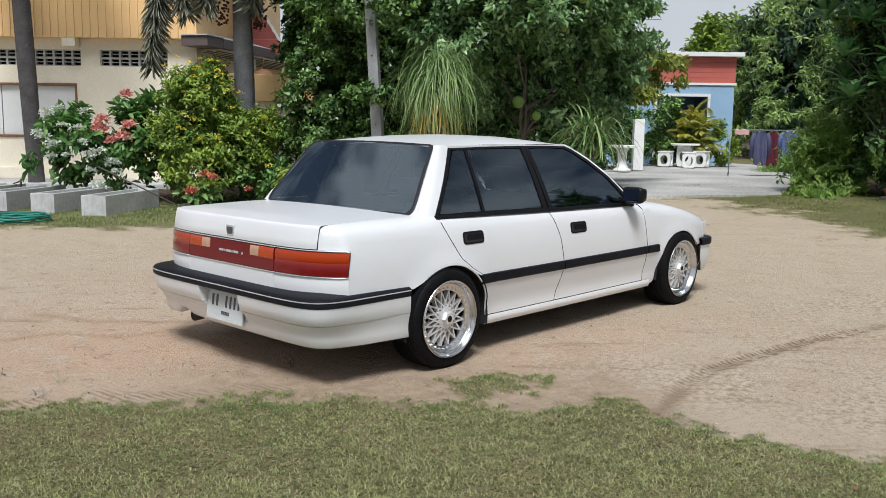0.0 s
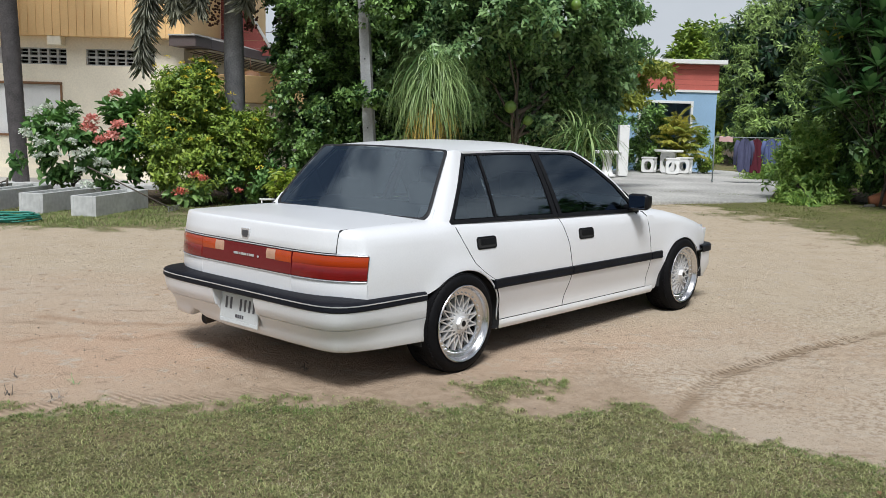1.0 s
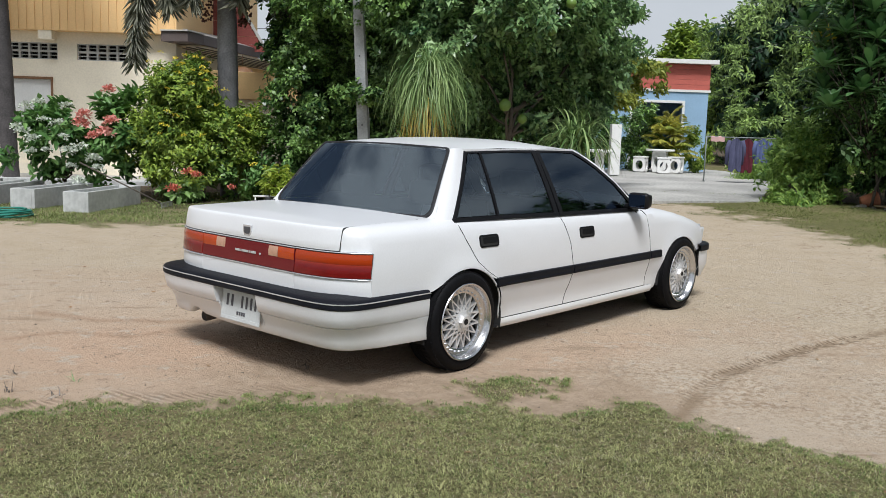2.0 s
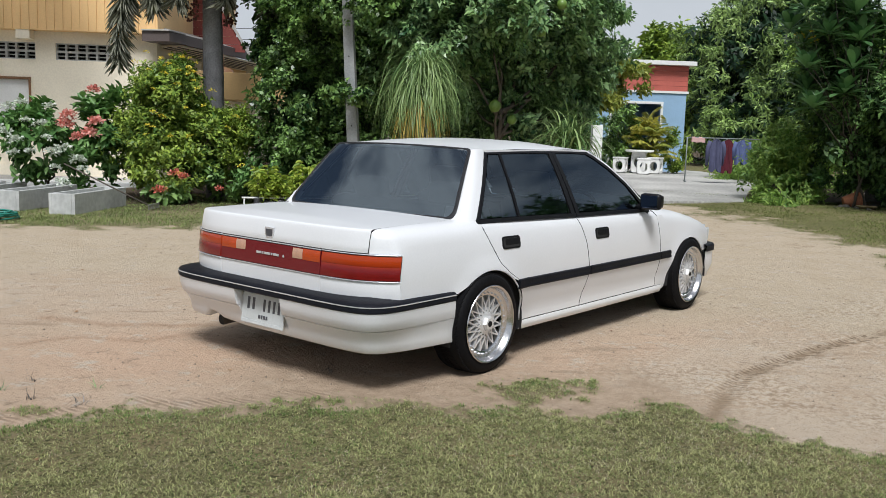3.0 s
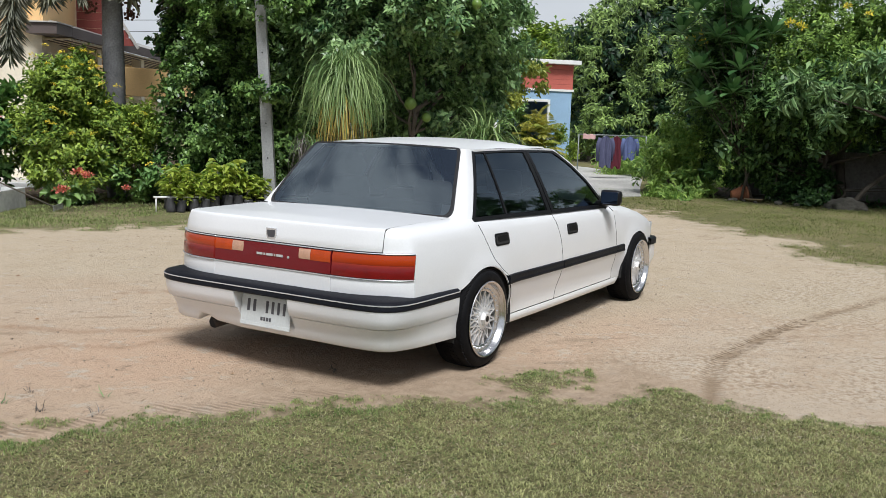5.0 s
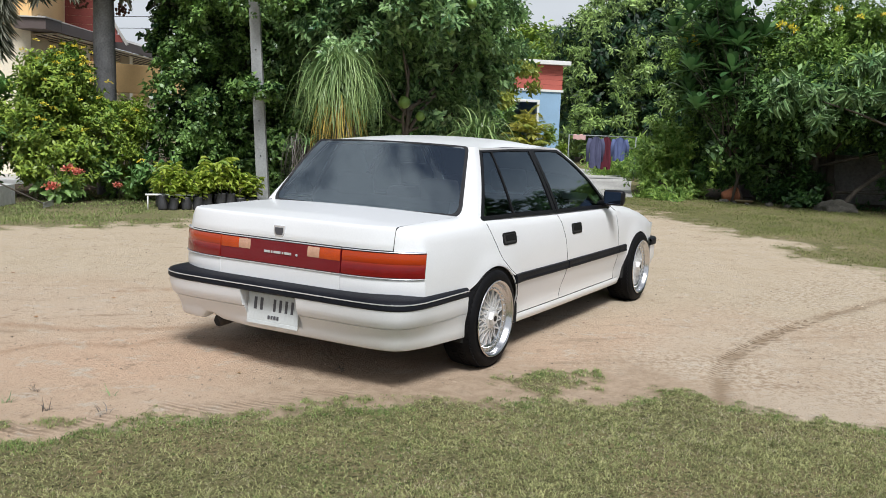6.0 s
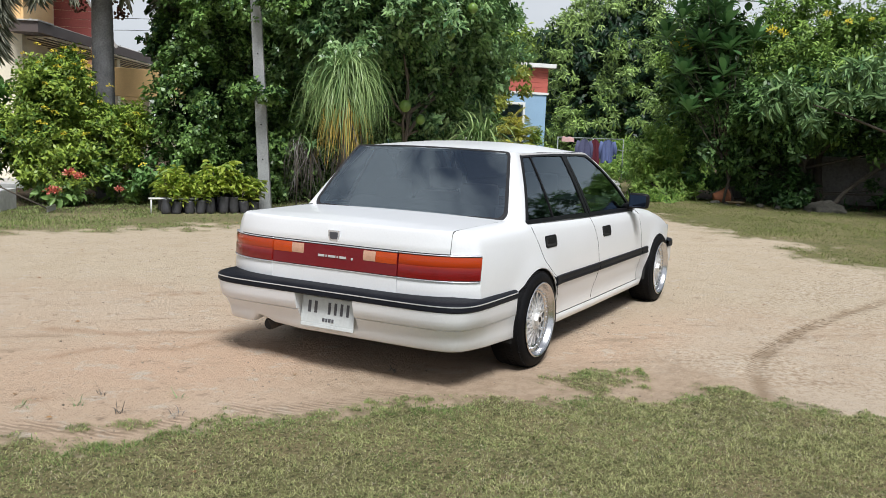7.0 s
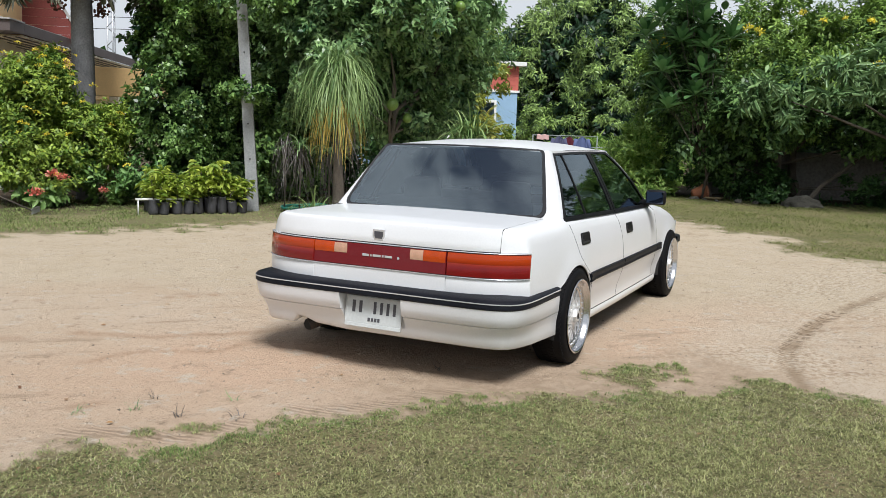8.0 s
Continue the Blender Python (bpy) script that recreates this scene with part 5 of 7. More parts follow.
    prof = [(-0.085, 0.7955, 0), (-0.2, 0.7965, 0), (-0.35, 0.7945, 0), (-0.5, 0.7918, 0), (-0.60, 0.7898, 0.0), (-0.68, 0.7880, 0.0)]
    prof += [(-0.770, 0.7868, 1.0), (-0.788, 0.7860, 1.0), (-0.7945, 0.7838, 1.0), (-0.7985, 0.7790, 1.0), (-0.8005, 0.7725, 1.0), (-0.8025, 0.760, 1.0), (-0.805, 0.74, 1.0), (-0.807, 0.71, 1.0), (-0.809, 0.676, 1.0)]
    lid = grid_mesh("boot_lid", lid_rows(prof, 0.6490), P, car, "white boot lid", 0.016, (0.4, 0, -0.9), C_SEAL)
    bm = bmesh.new()
    box(bm, (-0.66, -0.60, 0.40), (-0.10, 0.60, 0.745))
    part("boot_well", bm, C_UNDER, car)
    def across(nm, half, z0, z1, mat, proud, parent, label="", y_off=0.0):
        rows = []
        for i in range(5):
            z = z0 + (z1 - z0) * i / 4
            rows.append([(rear_x(y + y_off, z) - proud, y + y_off, z) for y in np.linspace(-half, half, 25)])
        return grid_mesh(nm, rows, mat, parent, label, 0.012, (1, 0, 0))
    across("garnish", 0.386, 0.549, 0.662, C_MAROON, 0.008, lid, "maroon reflective garnish")
    across("chrome_trim", 0.386, 0.541, 0.5455, C_CHROME, 0.010, lid)
    across("chrome_trim", 0.386, 0.666, 0.671, C_CHROME, 0.010, lid)
    across("lower_lid", 0.387, 0.458, 0.539, P, 0.006, lid)
    across("seam", 0.69, 0.45, 0.675, C_SEAL, -0.012, car)
    # plain shield-shaped badge, plain chrome bars for the script, lock
    x = rear_x(0, 0.71) - 0.0125
    for k, (mat, nm) in enumerate(((C_CHROME, "badge"), (C_INK, "badge_ground"))):
        bm = bmesh.new()
        g = 0.009 * k
        pts = [(-0.034 + g, 0.742 - g), (0.034 - g, 0.742 - g), (0.034 - g, 0.712), (0.024 - g * 0.6, 0.688 + g), (-0.024 + g * 0.6, 0.688 + g), (-0.034 + g, 0.712)]
        ring = [[bm.verts.new((x + d - 0.002 * k, y, z)) for y, z in pts] for d in (0.0, 0.008)]
        bm.faces.new(ring[0])
        for i in range(6):
            bm.faces.new((ring[0][i], ring[1][i], ring[1][(i + 1) % 6], ring[0][(i + 1) % 6]))
        part(nm, bm, mat, lid)
    x = rear_x(0, 0.61) - 0.0135
    for y0, y1 in ((0.088, 0.050), (0.042, 0.034), (0.026, -0.020), (-0.028, -0.036), (-0.044, -0.086)):
        boxed("script_bar", (x, y1, 0.602), (x + 0.004, y0, 0.614), C_CHROME, lid, 0.0008)
    bm = bmesh.new()
    lathe(bm, [(0.0065, 0), (0.0065, 0.003), (0.0, 0.004)], 14, pose(x + 0.003, -0.122, 0.606, 0, -90, 0))
    part("boot_lock", bm, C_CHROME, lid)
    # rear glass with rounded lower corners and a black surround
    def glass_point(q, u, lift):
        """A point of the bowed rear window: q up the glass, u across it."""
        e, w = min(1.0, u * u), min(1.0, max(0.0, q))
        return (-0.098 + 0.283 * q - 0.050 * (1 - e) - 0.8 * lift, u * (0.644 - 0.126 * q), 0.797 + 0.360 * q + 0.012 * (1 - e) * q + 0.6 * lift + 0.012 * math.sin(math.pi * w))

    def glass_reach(q):
        low, high = max(0.0, 1 - q / 0.13), max(0.0, (q - 0.93) / 0.07)
        return 1 - 0.068 * (1 - math.sqrt(max(0.0, 1 - low * low))) - 0.035 * (1 - math.sqrt(max(0.0, 1 - high * high)))

    heights = [0.0, 0.004, 0.015, 0.035, 0.06, 0.09, 0.13, 0.2, 0.3, 0.4, 0.5, 0.6, 0.7, 0.8, 0.88, 0.93, 0.955, 0.98, 0.995, 1.0]
    rows = [[glass_point(q, glass_reach(q) * (-1 + k / 10), 0.004) for k in range(21)] for q in heights]
    grid_mesh("rear_glass", rows, C_REARGLASS, car, "dark tinted rear window mirroring clouds", 0.006, (0.6, 0, -0.6))
    ring = [(q, glass_reach(q)) for q in heights] + [(1.0, u) for u in np.linspace(0.9, -0.9, 15)] + [(q, -glass_reach(q)) for q in reversed(heights)] + [(0.0, u) for u in np.linspace(-0.9, 0.9, 15)]
    rows = [[], [], []]
    for q, u in ring + ring[:1]:
        rows[0].append(glass_point(0.5 + (q - 0.5) * 1.022, u * 1.017, 0.002))
        rows[1].append(glass_point(0.5 + (q - 0.5) * 1.010, u * 1.008, 0.009))
        rows[2].append(glass_point(0.5 + (q - 0.5) * 0.966, u * 0.983, 0.0055))
    grid_mesh("rear_glass_seal", rows, C_SEAL, car, "black rubber surround of the rear window")
    for s in (-1, 1):
        rows = [[glass_point(q, s * u, 0.001) for u in (0.90, 0.94, 0.98, 1.02, 1.05)] for q in (-0.05, 0.0, 0.05, 0.10, 0.16)]
        grid_mesh("glass_corner", rows, P, car, thick=0.004)
    # roof
    ridge = lerp_of([(0.12, 1.160), (0.2, 1.176), (0.35, 1.194), (0.6, 1.208), (0.85, 1.212), (1.1, 1.204), (1.3, 1.182), (1.44, 1.155)])
    rows = []
    for i in range(23):
        q = i / 22
        row = []
        for k in range(29):
            u = -1 + 2 * k / 28
            su = math.sin(u * math.pi / 2)
            half = 0.5455
            y = su * half
            x0 = 0.135 + 0.055 * abs(su) ** 2 + 0.10 * abs(su) ** 12
            x1 = 1.44 - 0.05 * abs(su) ** 3
            x = x0 + (x1 - x0) * q
            z = 1.156 + (ridge(x) - 1.156) * (1 - abs(su) ** 3.2)
            row.append((x, y, z))
        rows.append(row)
    grid_mesh("roof", rows, P, car, thick=0.012)
    # bonnet, cowl, windscreen
    rows = []
    for x in np.linspace(2.02, 3.04, 16):
        half = shoulder_in(x) - 0.004
        rows.append([(x + 0.03 * (1 - (u ** 2)), u * half, shoulder_top(x) + 0.028 * (1 - u * u)) for u in np.linspace(-1, 1, 17)])
    grid_mesh("bonnet", rows, P, car, "white bonnet", 0.012, rim=C_SEAL)
    rows = []
    for i in range(9):
        q = i / 8
        half = 0.70 - 0.16 * q
        rows.append([(2.06 - 0.62 * q + 0.07 * (1 - u * u), u * half, 0.765 + 0.385 * q + 0.015 * math.sin(math.pi * q)) for u in np.linspace(-1, 1, 15)])
    grid_mesh("windscreen", rows, C_REARGLASS, car, "tinted windscreen", 0.005, (-0.5, 0, -0.7))
    boxed("cowl", (1.95, -0.70, 0.70), (2.10, 0.70, 0.762), C_BLACK, car, 0.01)
    # nose panel
    rows = []
    for z in (0.18, 0.30, 0.45, 0.55, 0.58):
        rows.append([(3.06 + 0.05 * (1 - (y / 0.7) ** 4) - 0.05 * max(0, (z - 0.45)), y, z) for y in np.linspace(-0.69, 0.69, 15)])
    grid_mesh("nose_panel", rows, P, car)
    # rear bumper
    def bumper_path(x_end, x0, half, power, front=False):
        pts = []
        a = x_end - x0
        for i in range(-36, 37):
            th = radians(90 * i / 36)
            pts.append(Vector((x_end - a * max(0.0, math.cos(th)) ** (2 / power), math.copysign(half * abs(math.sin(th)) ** (2 / power), i), 0)))
        path = []
        for i, p in enumerate(pts):
            d = (pts[min(i + 1, len(pts) - 1)] - pts[max(i - 1, 0)]).normalized()
            o = Vector((-d.y, d.x, 0))
            path.append((p, o))
        if front:
            path = [(Vector((-p.x, p.y, 0)), Vector((-o.x, o.y, 0))) for p, o in path]
        return path
    path = bumper_path(-0.262, -0.884, 0.808, 8)
    for y in (-0.180, -0.176, 0.176, 0.180):
        k = next(i for i, (p, o) in enumerate(path) if p.y > y)
        a, b = path[k - 1], path[k]
        path.insert(k, (a[0].lerp(b[0], (y - a[0].y) / (b[0].y - a[0].y)), a[1]))
    sweep("bumper_pad", path, [(-0.125, 0.470), (-0.06, 0.463), (-0.025, 0.4575), (-0.008, 0.452), (0.0, 0.4435), (0.0, 0.4415)], C_PAD, car, "black rubber bumper top")
    sweep("bumper_chrome", path, [(0.0, 0.4420), (0.0035, 0.4415), (0.0035, 0.4370), (0.0, 0.4365)], C_CHROME, car)
    sweep("bumper_strip", path, [(0.0, 0.4365), (0.002, 0.432), (0.002, 0.415), (-0.006, 0.408), (-0.02, 0.406)], C_PAD, car)

    def skin(p):
        """Tucks in under the strip, creased a third of the way up; the plate sits in a recess, the tail pipe under a notch."""
        side = min(1.0, max(0.0, (p.x + 0.80) / 0.42))
        tuck = 1 - 0.80 * side
        low = 0.200 - 0.008 * side
        if p.x < -0.75 and 0.33 < p.y < 0.515:
            low += 0.038 * min(1.0, (p.y - 0.33) / 0.12)
        prof = [(0.003, 0.409), (0.004, 0.400), (0.009, 0.368), (0.021, 0.325), (0.024, 0.3225), (0.040, 0.3205), (0.040, 0.3180), (0.035, 0.3150), (0.045, 0.300), (0.055, 0.280), (0.062, 0.266), (0.067, min(low + 0.045, 0.258)), (0.074, low + 0.012), (0.084, low + 0.002), (0.10, low), (0.21, low + 0.02)]
        if p.x < -0.75 and abs(p.y) < 0.178:
            prof = [(max(d, 0.072) if z > 0.265 else d, z) for d, z in prof]
        return [(-0.001 - d * tuck, z) for d, z in prof]

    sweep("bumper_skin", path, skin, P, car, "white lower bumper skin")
    # front bumper
    fpath = bumper_path(-2.86, -3.20, 0.80, 4, True)
    sweep("front_bumper_pad", fpath, [(-0.10, 0.445), (-0.01, 0.440), (0.0, 0.43), (0.0, 0.39), (-0.01, 0.385)], C_PAD, car)
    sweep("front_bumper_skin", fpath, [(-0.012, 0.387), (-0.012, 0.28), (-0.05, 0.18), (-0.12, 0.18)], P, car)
    # number plate in its recess, characters as plain bars
    plate = new("number_plate")
    plate.parent = car
    plate["label"] = "white number plate with dark bars, in a clear holder"
    plate.matrix_basis = pose(-0.832, 0.0, 0.322, 0, 7, 0)
    boxed("plate_sheet", (-0.003, -0.159, -0.066), (0.003, 0.159, 0.068), C_PLATE, plate, 0.002)
    for lo, hi in (((-0.004, -0.165, -0.086), (0.004, 0.165, -0.066)), ((-0.004, -0.165, 0.068), (0.004, 0.165, 0.072)), ((-0.004, -0.165, -0.066), (0.004, -0.159, 0.068)), ((-0.004, 0.159, -0.066), (0.004, 0.165, 0.068))):
        boxed("plate_frame", lo, hi, C_PLATE, plate, 0.002)
    for y0, y1 in ((0.124, 0.106), (0.084, 0.066), (-0.002, -0.018), (-0.040, -0.056), (-0.078, -0.094), (-0.116, -0.132)):
        boxed("plate_bar", (-0.0045, y1, -0.012), (-0.003, y0, 0.050), C_INK, plate)
    for y0, y1 in ((0.028, 0.014), (0.008, -0.004), (-0.010, -0.024), (-0.030, -0.042)):
        boxed("plate_bar", (-0.0055, y1, -0.052), (-0.003, y0, -0.034), C_INK, plate)
    # exhaust
    tube("exhaust", [(-0.25, 0.38, 0.230), (-0.55, 0.41, 0.215), (-0.62, 0.425, 0.203), (-0.66, 0.433, 0.196), (-0.752, 0.452, 0.184)], [0.018, 0.020, 0.022, 0.031, 0.033], C_RUST, car, 16)
    bm = bmesh.new()
    lathe(bm, [(0.029, 0), (0.029, 0.03), (0.0, 0.03)], 16, pose(-0.7535, 0.4523, 0.184, 0, 90, 0))
    part("exhaust_mouth", bm, C_UNDER, car)
    # underbody, floor, boot and cabin interior
    boxed("underbody", (-0.60, -0.60, 0.21), (2.95, 0.60, 0.34), C_UNDER, car)
    for x0, x1 in ((0.37, 2.18),):
        boxed("floor_pan", (x0, -0.76, 0.18), (x1, 0.76, 0.24), C_UNDER, car)
    boxed("engine_block", (2.05, -0.50, 0.34), (3.0, 0.50, 0.60), C_UNDER, car)
    boxed("parcel_shelf", (-0.12, -0.60, 0.755), (0.28, 0.60, 0.775), C_SEAT, car, 0.005)
    boxed("dashboard", (1.62, -0.68, 0.48), (1.98, 0.68, 0.745), C_BLACK, car, 0.05)
    def seat(x, y, w, rear=False):
        s = new("car_seat")
        s.parent = car
        bm = bmesh.new()
        box(bm, (x, y - w / 2, 0.28), (x + 0.5, y + w / 2, 0.44), 0.05)
        part("cushion", bm, C_SEAT, s, smooth=True)
        bm = bmesh.new()
        box(bm, (0, -w / 2, 0), (0.13, w / 2, 0.44), 0.05, pose(x - 0.02, y, 0.40, 0, -14, 0))
        part("backrest", bm, C_SEAT, s, smooth=True)
        for hy in ((-0.3, 0.3) if rear else (0,)):
            bm = bmesh.new()
            box(bm, (0, -0.12, 0), (0.09, 0.12, 0.15), 0.035, pose(x - (0.10 if not rear else 0.07), y + hy, 0.86 if not rear else 0.81, 0, -10, 0))
            part("headrest", bm, C_SEAT, s, smooth=True)
    seat(1.12, -0.36, 0.46)
    seat(1.12, 0.36, 0.46)
    seat(0.30, 0.0, 1.20, True)
    bm = bmesh.new()
    ring = [(1.58 + 0.05 * math.sin(a), -0.36 + 0.18 * math.cos(a), 0.70 + 0.17 * math.sin(a)) for a in np.linspace(0, 2 * math.pi, 25)]
    bm.free()
    tube("steering_wheel", ring, 0.014, C_BLACK, car, 8)
    return car


def rounded(x0, x1, z0, z1, r):
    out = []
    for cx, cz, a0 in ((x1 - r, z1 - r, 0), (x0 + r, z1 - r, 90), (x0 + r, z0 + r, 180), (x1 - r, z0 + r, 270)):
        out += arc(cx, cz, r, a0, a0 + 90, 5)
    return out


def handle(parent, sign, x0, x1, z0, z1):
    """Black handle in a rounded recess of a door: bezel, dark cup and flap."""
    panel("door_handle", rounded(x0, x1, z0, z1, 0.019), body_side, C_BLACK, parent, sign, (0.2, 0.2), 0.01, 0.003, "black recessed door handle")
    panel("handle_cup", rounded(x0 + 0.010, x1 - 0.010, z0 + 0.009, z1 - 0.010, 0.013), body_side, C_UNDER, parent, sign, (0.2, 0.2), 0.004, 0.0042)
    panel("handle_flap", rounded(x0 + 0.028, x1 - 0.013, z0 + 0.024, z1 - 0.012, 0.008), body_side, C_BLACK, parent, sign, (0.2, 0.2), 0.004, 0.0062)


def strip_on(parent, sign, x0, x1):
    """Black rubbing strip along the side."""
    bm = bmesh.new()
    prof = [(0.0, 0.401), (0.012, 0.405), (0.015, 0.413), (0.011, 0.425), (0.013, 0.441), (0.010, 0.453), (0.0, 0.457)]
    xs = np.linspace(x0, x1, 14)
    rows = [[bm.verts.new((x, sign * (body_side(x, z).y + d), z)) for d, z in prof] for x in xs]
    for a, b in zip(rows, rows[1:]):
        for i in range(len(prof) - 1):
            bm.faces.new((a[i], a[i + 1], b[i + 1], b[i]))
    for r in (rows[0], rows[-1]):
        bm.faces.new(r)
    ob = part("rubbing_strip", bm, C_PAD, parent, "", True)
    sharpen(ob, 25)


build_car()


# ---- trees and shrubs ----
def build_tree(name, label, base, top, r0, blobs, clumps, per, L, W, mat, seed, **kw):
    t = empty(name, label, "tree")
    bz = ground_z(base[0], base[1]) - 0.05
    limbs("trunk", (*base, bz), top, r0, [(b[0], b[1], b[2]) for b in blobs], M_BARK, t, seed)
    crown("crown", blobs, clumps, per, L, W, mat, t, seed, **kw)
    return t


small_leaved = build_tree("tree", "dense dark green small-leaved tree beside the pole", (6.9, 7.6), (6.9, 7.6, 2.2), 0.12,
           [(7.2, 7.2, 2.6, 1.3, 1.3, 2.0), (5.88, 7.30, 1.6, 0.72, 0.72, 1.35), (5.9, 7.35, 3.0, 0.72, 0.72, 1.0), (7.0, 7.1, 1.0, 1.1, 1.1, 1.0), (7.3, 7.0, 4.0, 1.4, 1.4, 1.2), (6.2, 6.9, 3.2, 0.9, 0.9, 0.9), (7.4, 6.4, 1.5, 0.9, 0.8, 1.2), (5.75, 6.05, 3.15, 0.75, 0.7, 0.45), (5.5, 5.8, 1.74, 0.38, 0.36, 0.10)], 12500, 13, 0.076, 0.046, L_TREE, 1, spread=0.075, gather=0.09, shell=0.70, simple=True)
# darker leaves fill the crown's inside, its shade put into their colour
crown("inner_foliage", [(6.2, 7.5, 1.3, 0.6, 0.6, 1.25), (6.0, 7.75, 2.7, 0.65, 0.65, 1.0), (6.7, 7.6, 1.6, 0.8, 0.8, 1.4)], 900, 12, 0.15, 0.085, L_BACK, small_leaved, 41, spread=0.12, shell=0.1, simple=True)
cal = build_tree("calabash_tree", "calabash tree with round green fruits and a spreading crown", (7.5, 4.7), (7.4, 4.5, 1.6), 0.055,
                 [(7.6, 4.8, 3.2, 1.5, 1.4, 1.1), (8.5, 4.7, 3.0, 1.15, 1.2, 1.1), (9.85, 4.35, 3.3, 0.8, 0.6, 0.16), (9.7, 4.5, 2.75, 0.8, 0.6, 0.16), (10.0, 4.5, 2.3, 0.6, 0.5, 0.2), (10.3, 4.8, 2.4, 0.4, 0.4, 0.4), (10.6, 4.8, 1.95, 0.4, 0.4, 0.45), (9.4, 5.1, 1.9, 1.1, 0.9, 0.8), (6.8, 5.3, 2.8, 1.0, 1.0, 1.0), (7.7, 5.7, 1.9, 1.1, 0.8, 0.9), (6.6, 4.2, 3.2, 0.8, 0.7, 0.6), (8.3, 4.9, 1.7, 0.8, 0.7, 0.6)], 9000, 13, 0.110, 0.048, L_CAL, 2, spread=0.08, gather=0.09, shell=0.62, simple=True)
for p, r in (((6.95, 4.28, 1.63), 0.092), ((7.28, 4.2, 1.44), 0.075), ((7.02, 3.25, 3.03), 0.075), ((6.66, 5.0, 2.9), 0.08), ((6.76, 4.2, 2.84), 0.085), ((7.22, 3.7, 2.69), 0.07), ((9.1, 3.9, 2.57), 0.085)):
    bm = bmesh.new()
    lathe(bm, [(0.0, -r), (r * 0.55, -r * 0.85), (r * 0.95, -r * 0.35), (r, 0.05 * r), (r * 0.85, r * 0.55), (r * 0.4, r * 0.95), (0.0, r * 1.05)], 18, pose(*p))
    part("fruit", bm, M_FRUIT, cal, "round green calabash fruit", True)
build_tree("hedge_tree", "dark dense tree behind the calabash", (9.0, 9.0), (9.0, 9.0, 2.0), 0.12,
           [(9.3, 8.9, 1.8, 1.3, 1.2, 1.9), (10.4, 8.4, 1.7, 1.5, 1.3, 1.8), (12.0, 7.9, 1.6, 1.3, 1.2, 1.6), (10.0, 8.8, 3.6, 2.0, 1.5, 1.3), (9.2, 7.4, 1.0, 1.3, 0.9, 1.1)], 2600, 12, 0.17, 0.07, L_BACK, 3, spread=0.12, simple=True)
crown("yellowing_foliage", [(12.0, 5.65, 2.55, 0.6, 0.5, 0.42), (12.1, 5.9, 2.2, 0.45, 0.4, 0.4), (12.75, 5.25, 2.62, 0.6, 0.35, 0.10), (12.9, 5.25, 2.22, 0.5, 0.3, 0.10), (11.3, 5.4, 2.7, 0.5, 0.4, 0.3), (11.2, 5.5, 2.2, 0.5, 0.4, 0.3), (12.2, 5.45, 1.95, 0.5, 0.35, 0.12)], 520, 12, 0.12, 0.05, L_YELLOW, cal, 4, spread=0.13)


def paddle_arrays(p, d, up, length, width, droop):
    """Blunt paddle leaves, widest past the middle, folded along the rib."""
    d = unit(d)
    s = unit(np.cross(d, up))
    n = np.cross(s, d)
    st = ((0.0, 0.06), (0.22, 0.20), (0.45, 0.40), (0.68, 0.50), (0.86, 0.40), (0.96, 0.20), (1.0, 0.03))
    v = np.empty((len(p), len(st), 3, 3))
    L, W = length[:, None], width[:, None]
    for i, (q, w) in enumerate(st):
        c = p + d * L * q - n * L * droop * q * q
        v[:, i, 1] = c
        v[:, i, 0], v[:, i, 2] = c + s * W * w + n * W * w * 0.3, c - s * W * w + n * W * w * 0.3
    base = (np.arange(len(p))[:, None] * len(st) + np.arange(len(st) - 1)[None]).ravel()[:, None] * 3
    return v.reshape(-1, 3), np.concatenate([base + [0, 1, 4, 3], base + [1, 2, 5, 4]])


def rosette(parent, p, n, L, W, rng):
    """A whorl of long paddle leaves."""
    a = np.arange(n) * 2.4 + rng.random() * 6
    e = np.linspace(1.45, 0.0, n) + rng.normal(size=n) * 0.12
    d = np.stack([np.cos(a) * np.cos(e), np.sin(a) * np.cos(e), np.sin(e)], 1)
    pts = np.array(p) + d * 0.02
    up = np.array([0, 0, 1.0]) + 0.001 * d
    size = 0.75 + 0.4 * rng.random(n)
    v, f = paddle_arrays(pts, d, up + np.stack([np.cos(a), np.sin(a), np.zeros(n)], 1) * -0.2, L * size, W * size, 0.22)
    return quads_mesh("leaf_rosette", v, f, L_PLUM, parent)


plum = empty("plumeria_tree", "plumeria tree with big paddle leaves in rosettes", "tree")
ROS = [(11.53, 1.41, 3.4), (11.87, 0.71, 3.3), (11.77, 0.9, 3.6), (11.57, 1.33, 2.45), (11.87, 0.69, 2.45), (11.63, 1.2, 1.8), (11.9, 0.63, 2.9), (11.69, 1.07, 3.0), (11.83, 0.78, 2.05), (12.1, 1.6, 2.9), (12.3, 1.0, 3.5), (12.4, 0.3, 3.1), (12.2, 1.5, 2.1), (12.5, 0.9, 2.7), (11.7, 1.7, 3.1), (12.1, 0.4, 3.75), (11.5, 1.0, 3.8)]
limbs("trunk", (12.65, 0.46, 0.08), (12.45, 0.75, 1.3), 0.032, ROS, M_BARK, plum, 5)
for p in ROS:
    rosette(plum, p, 24, 0.36, 0.125, np.random.default_rng(int(p[0] * 100 + p[2] * 10)))
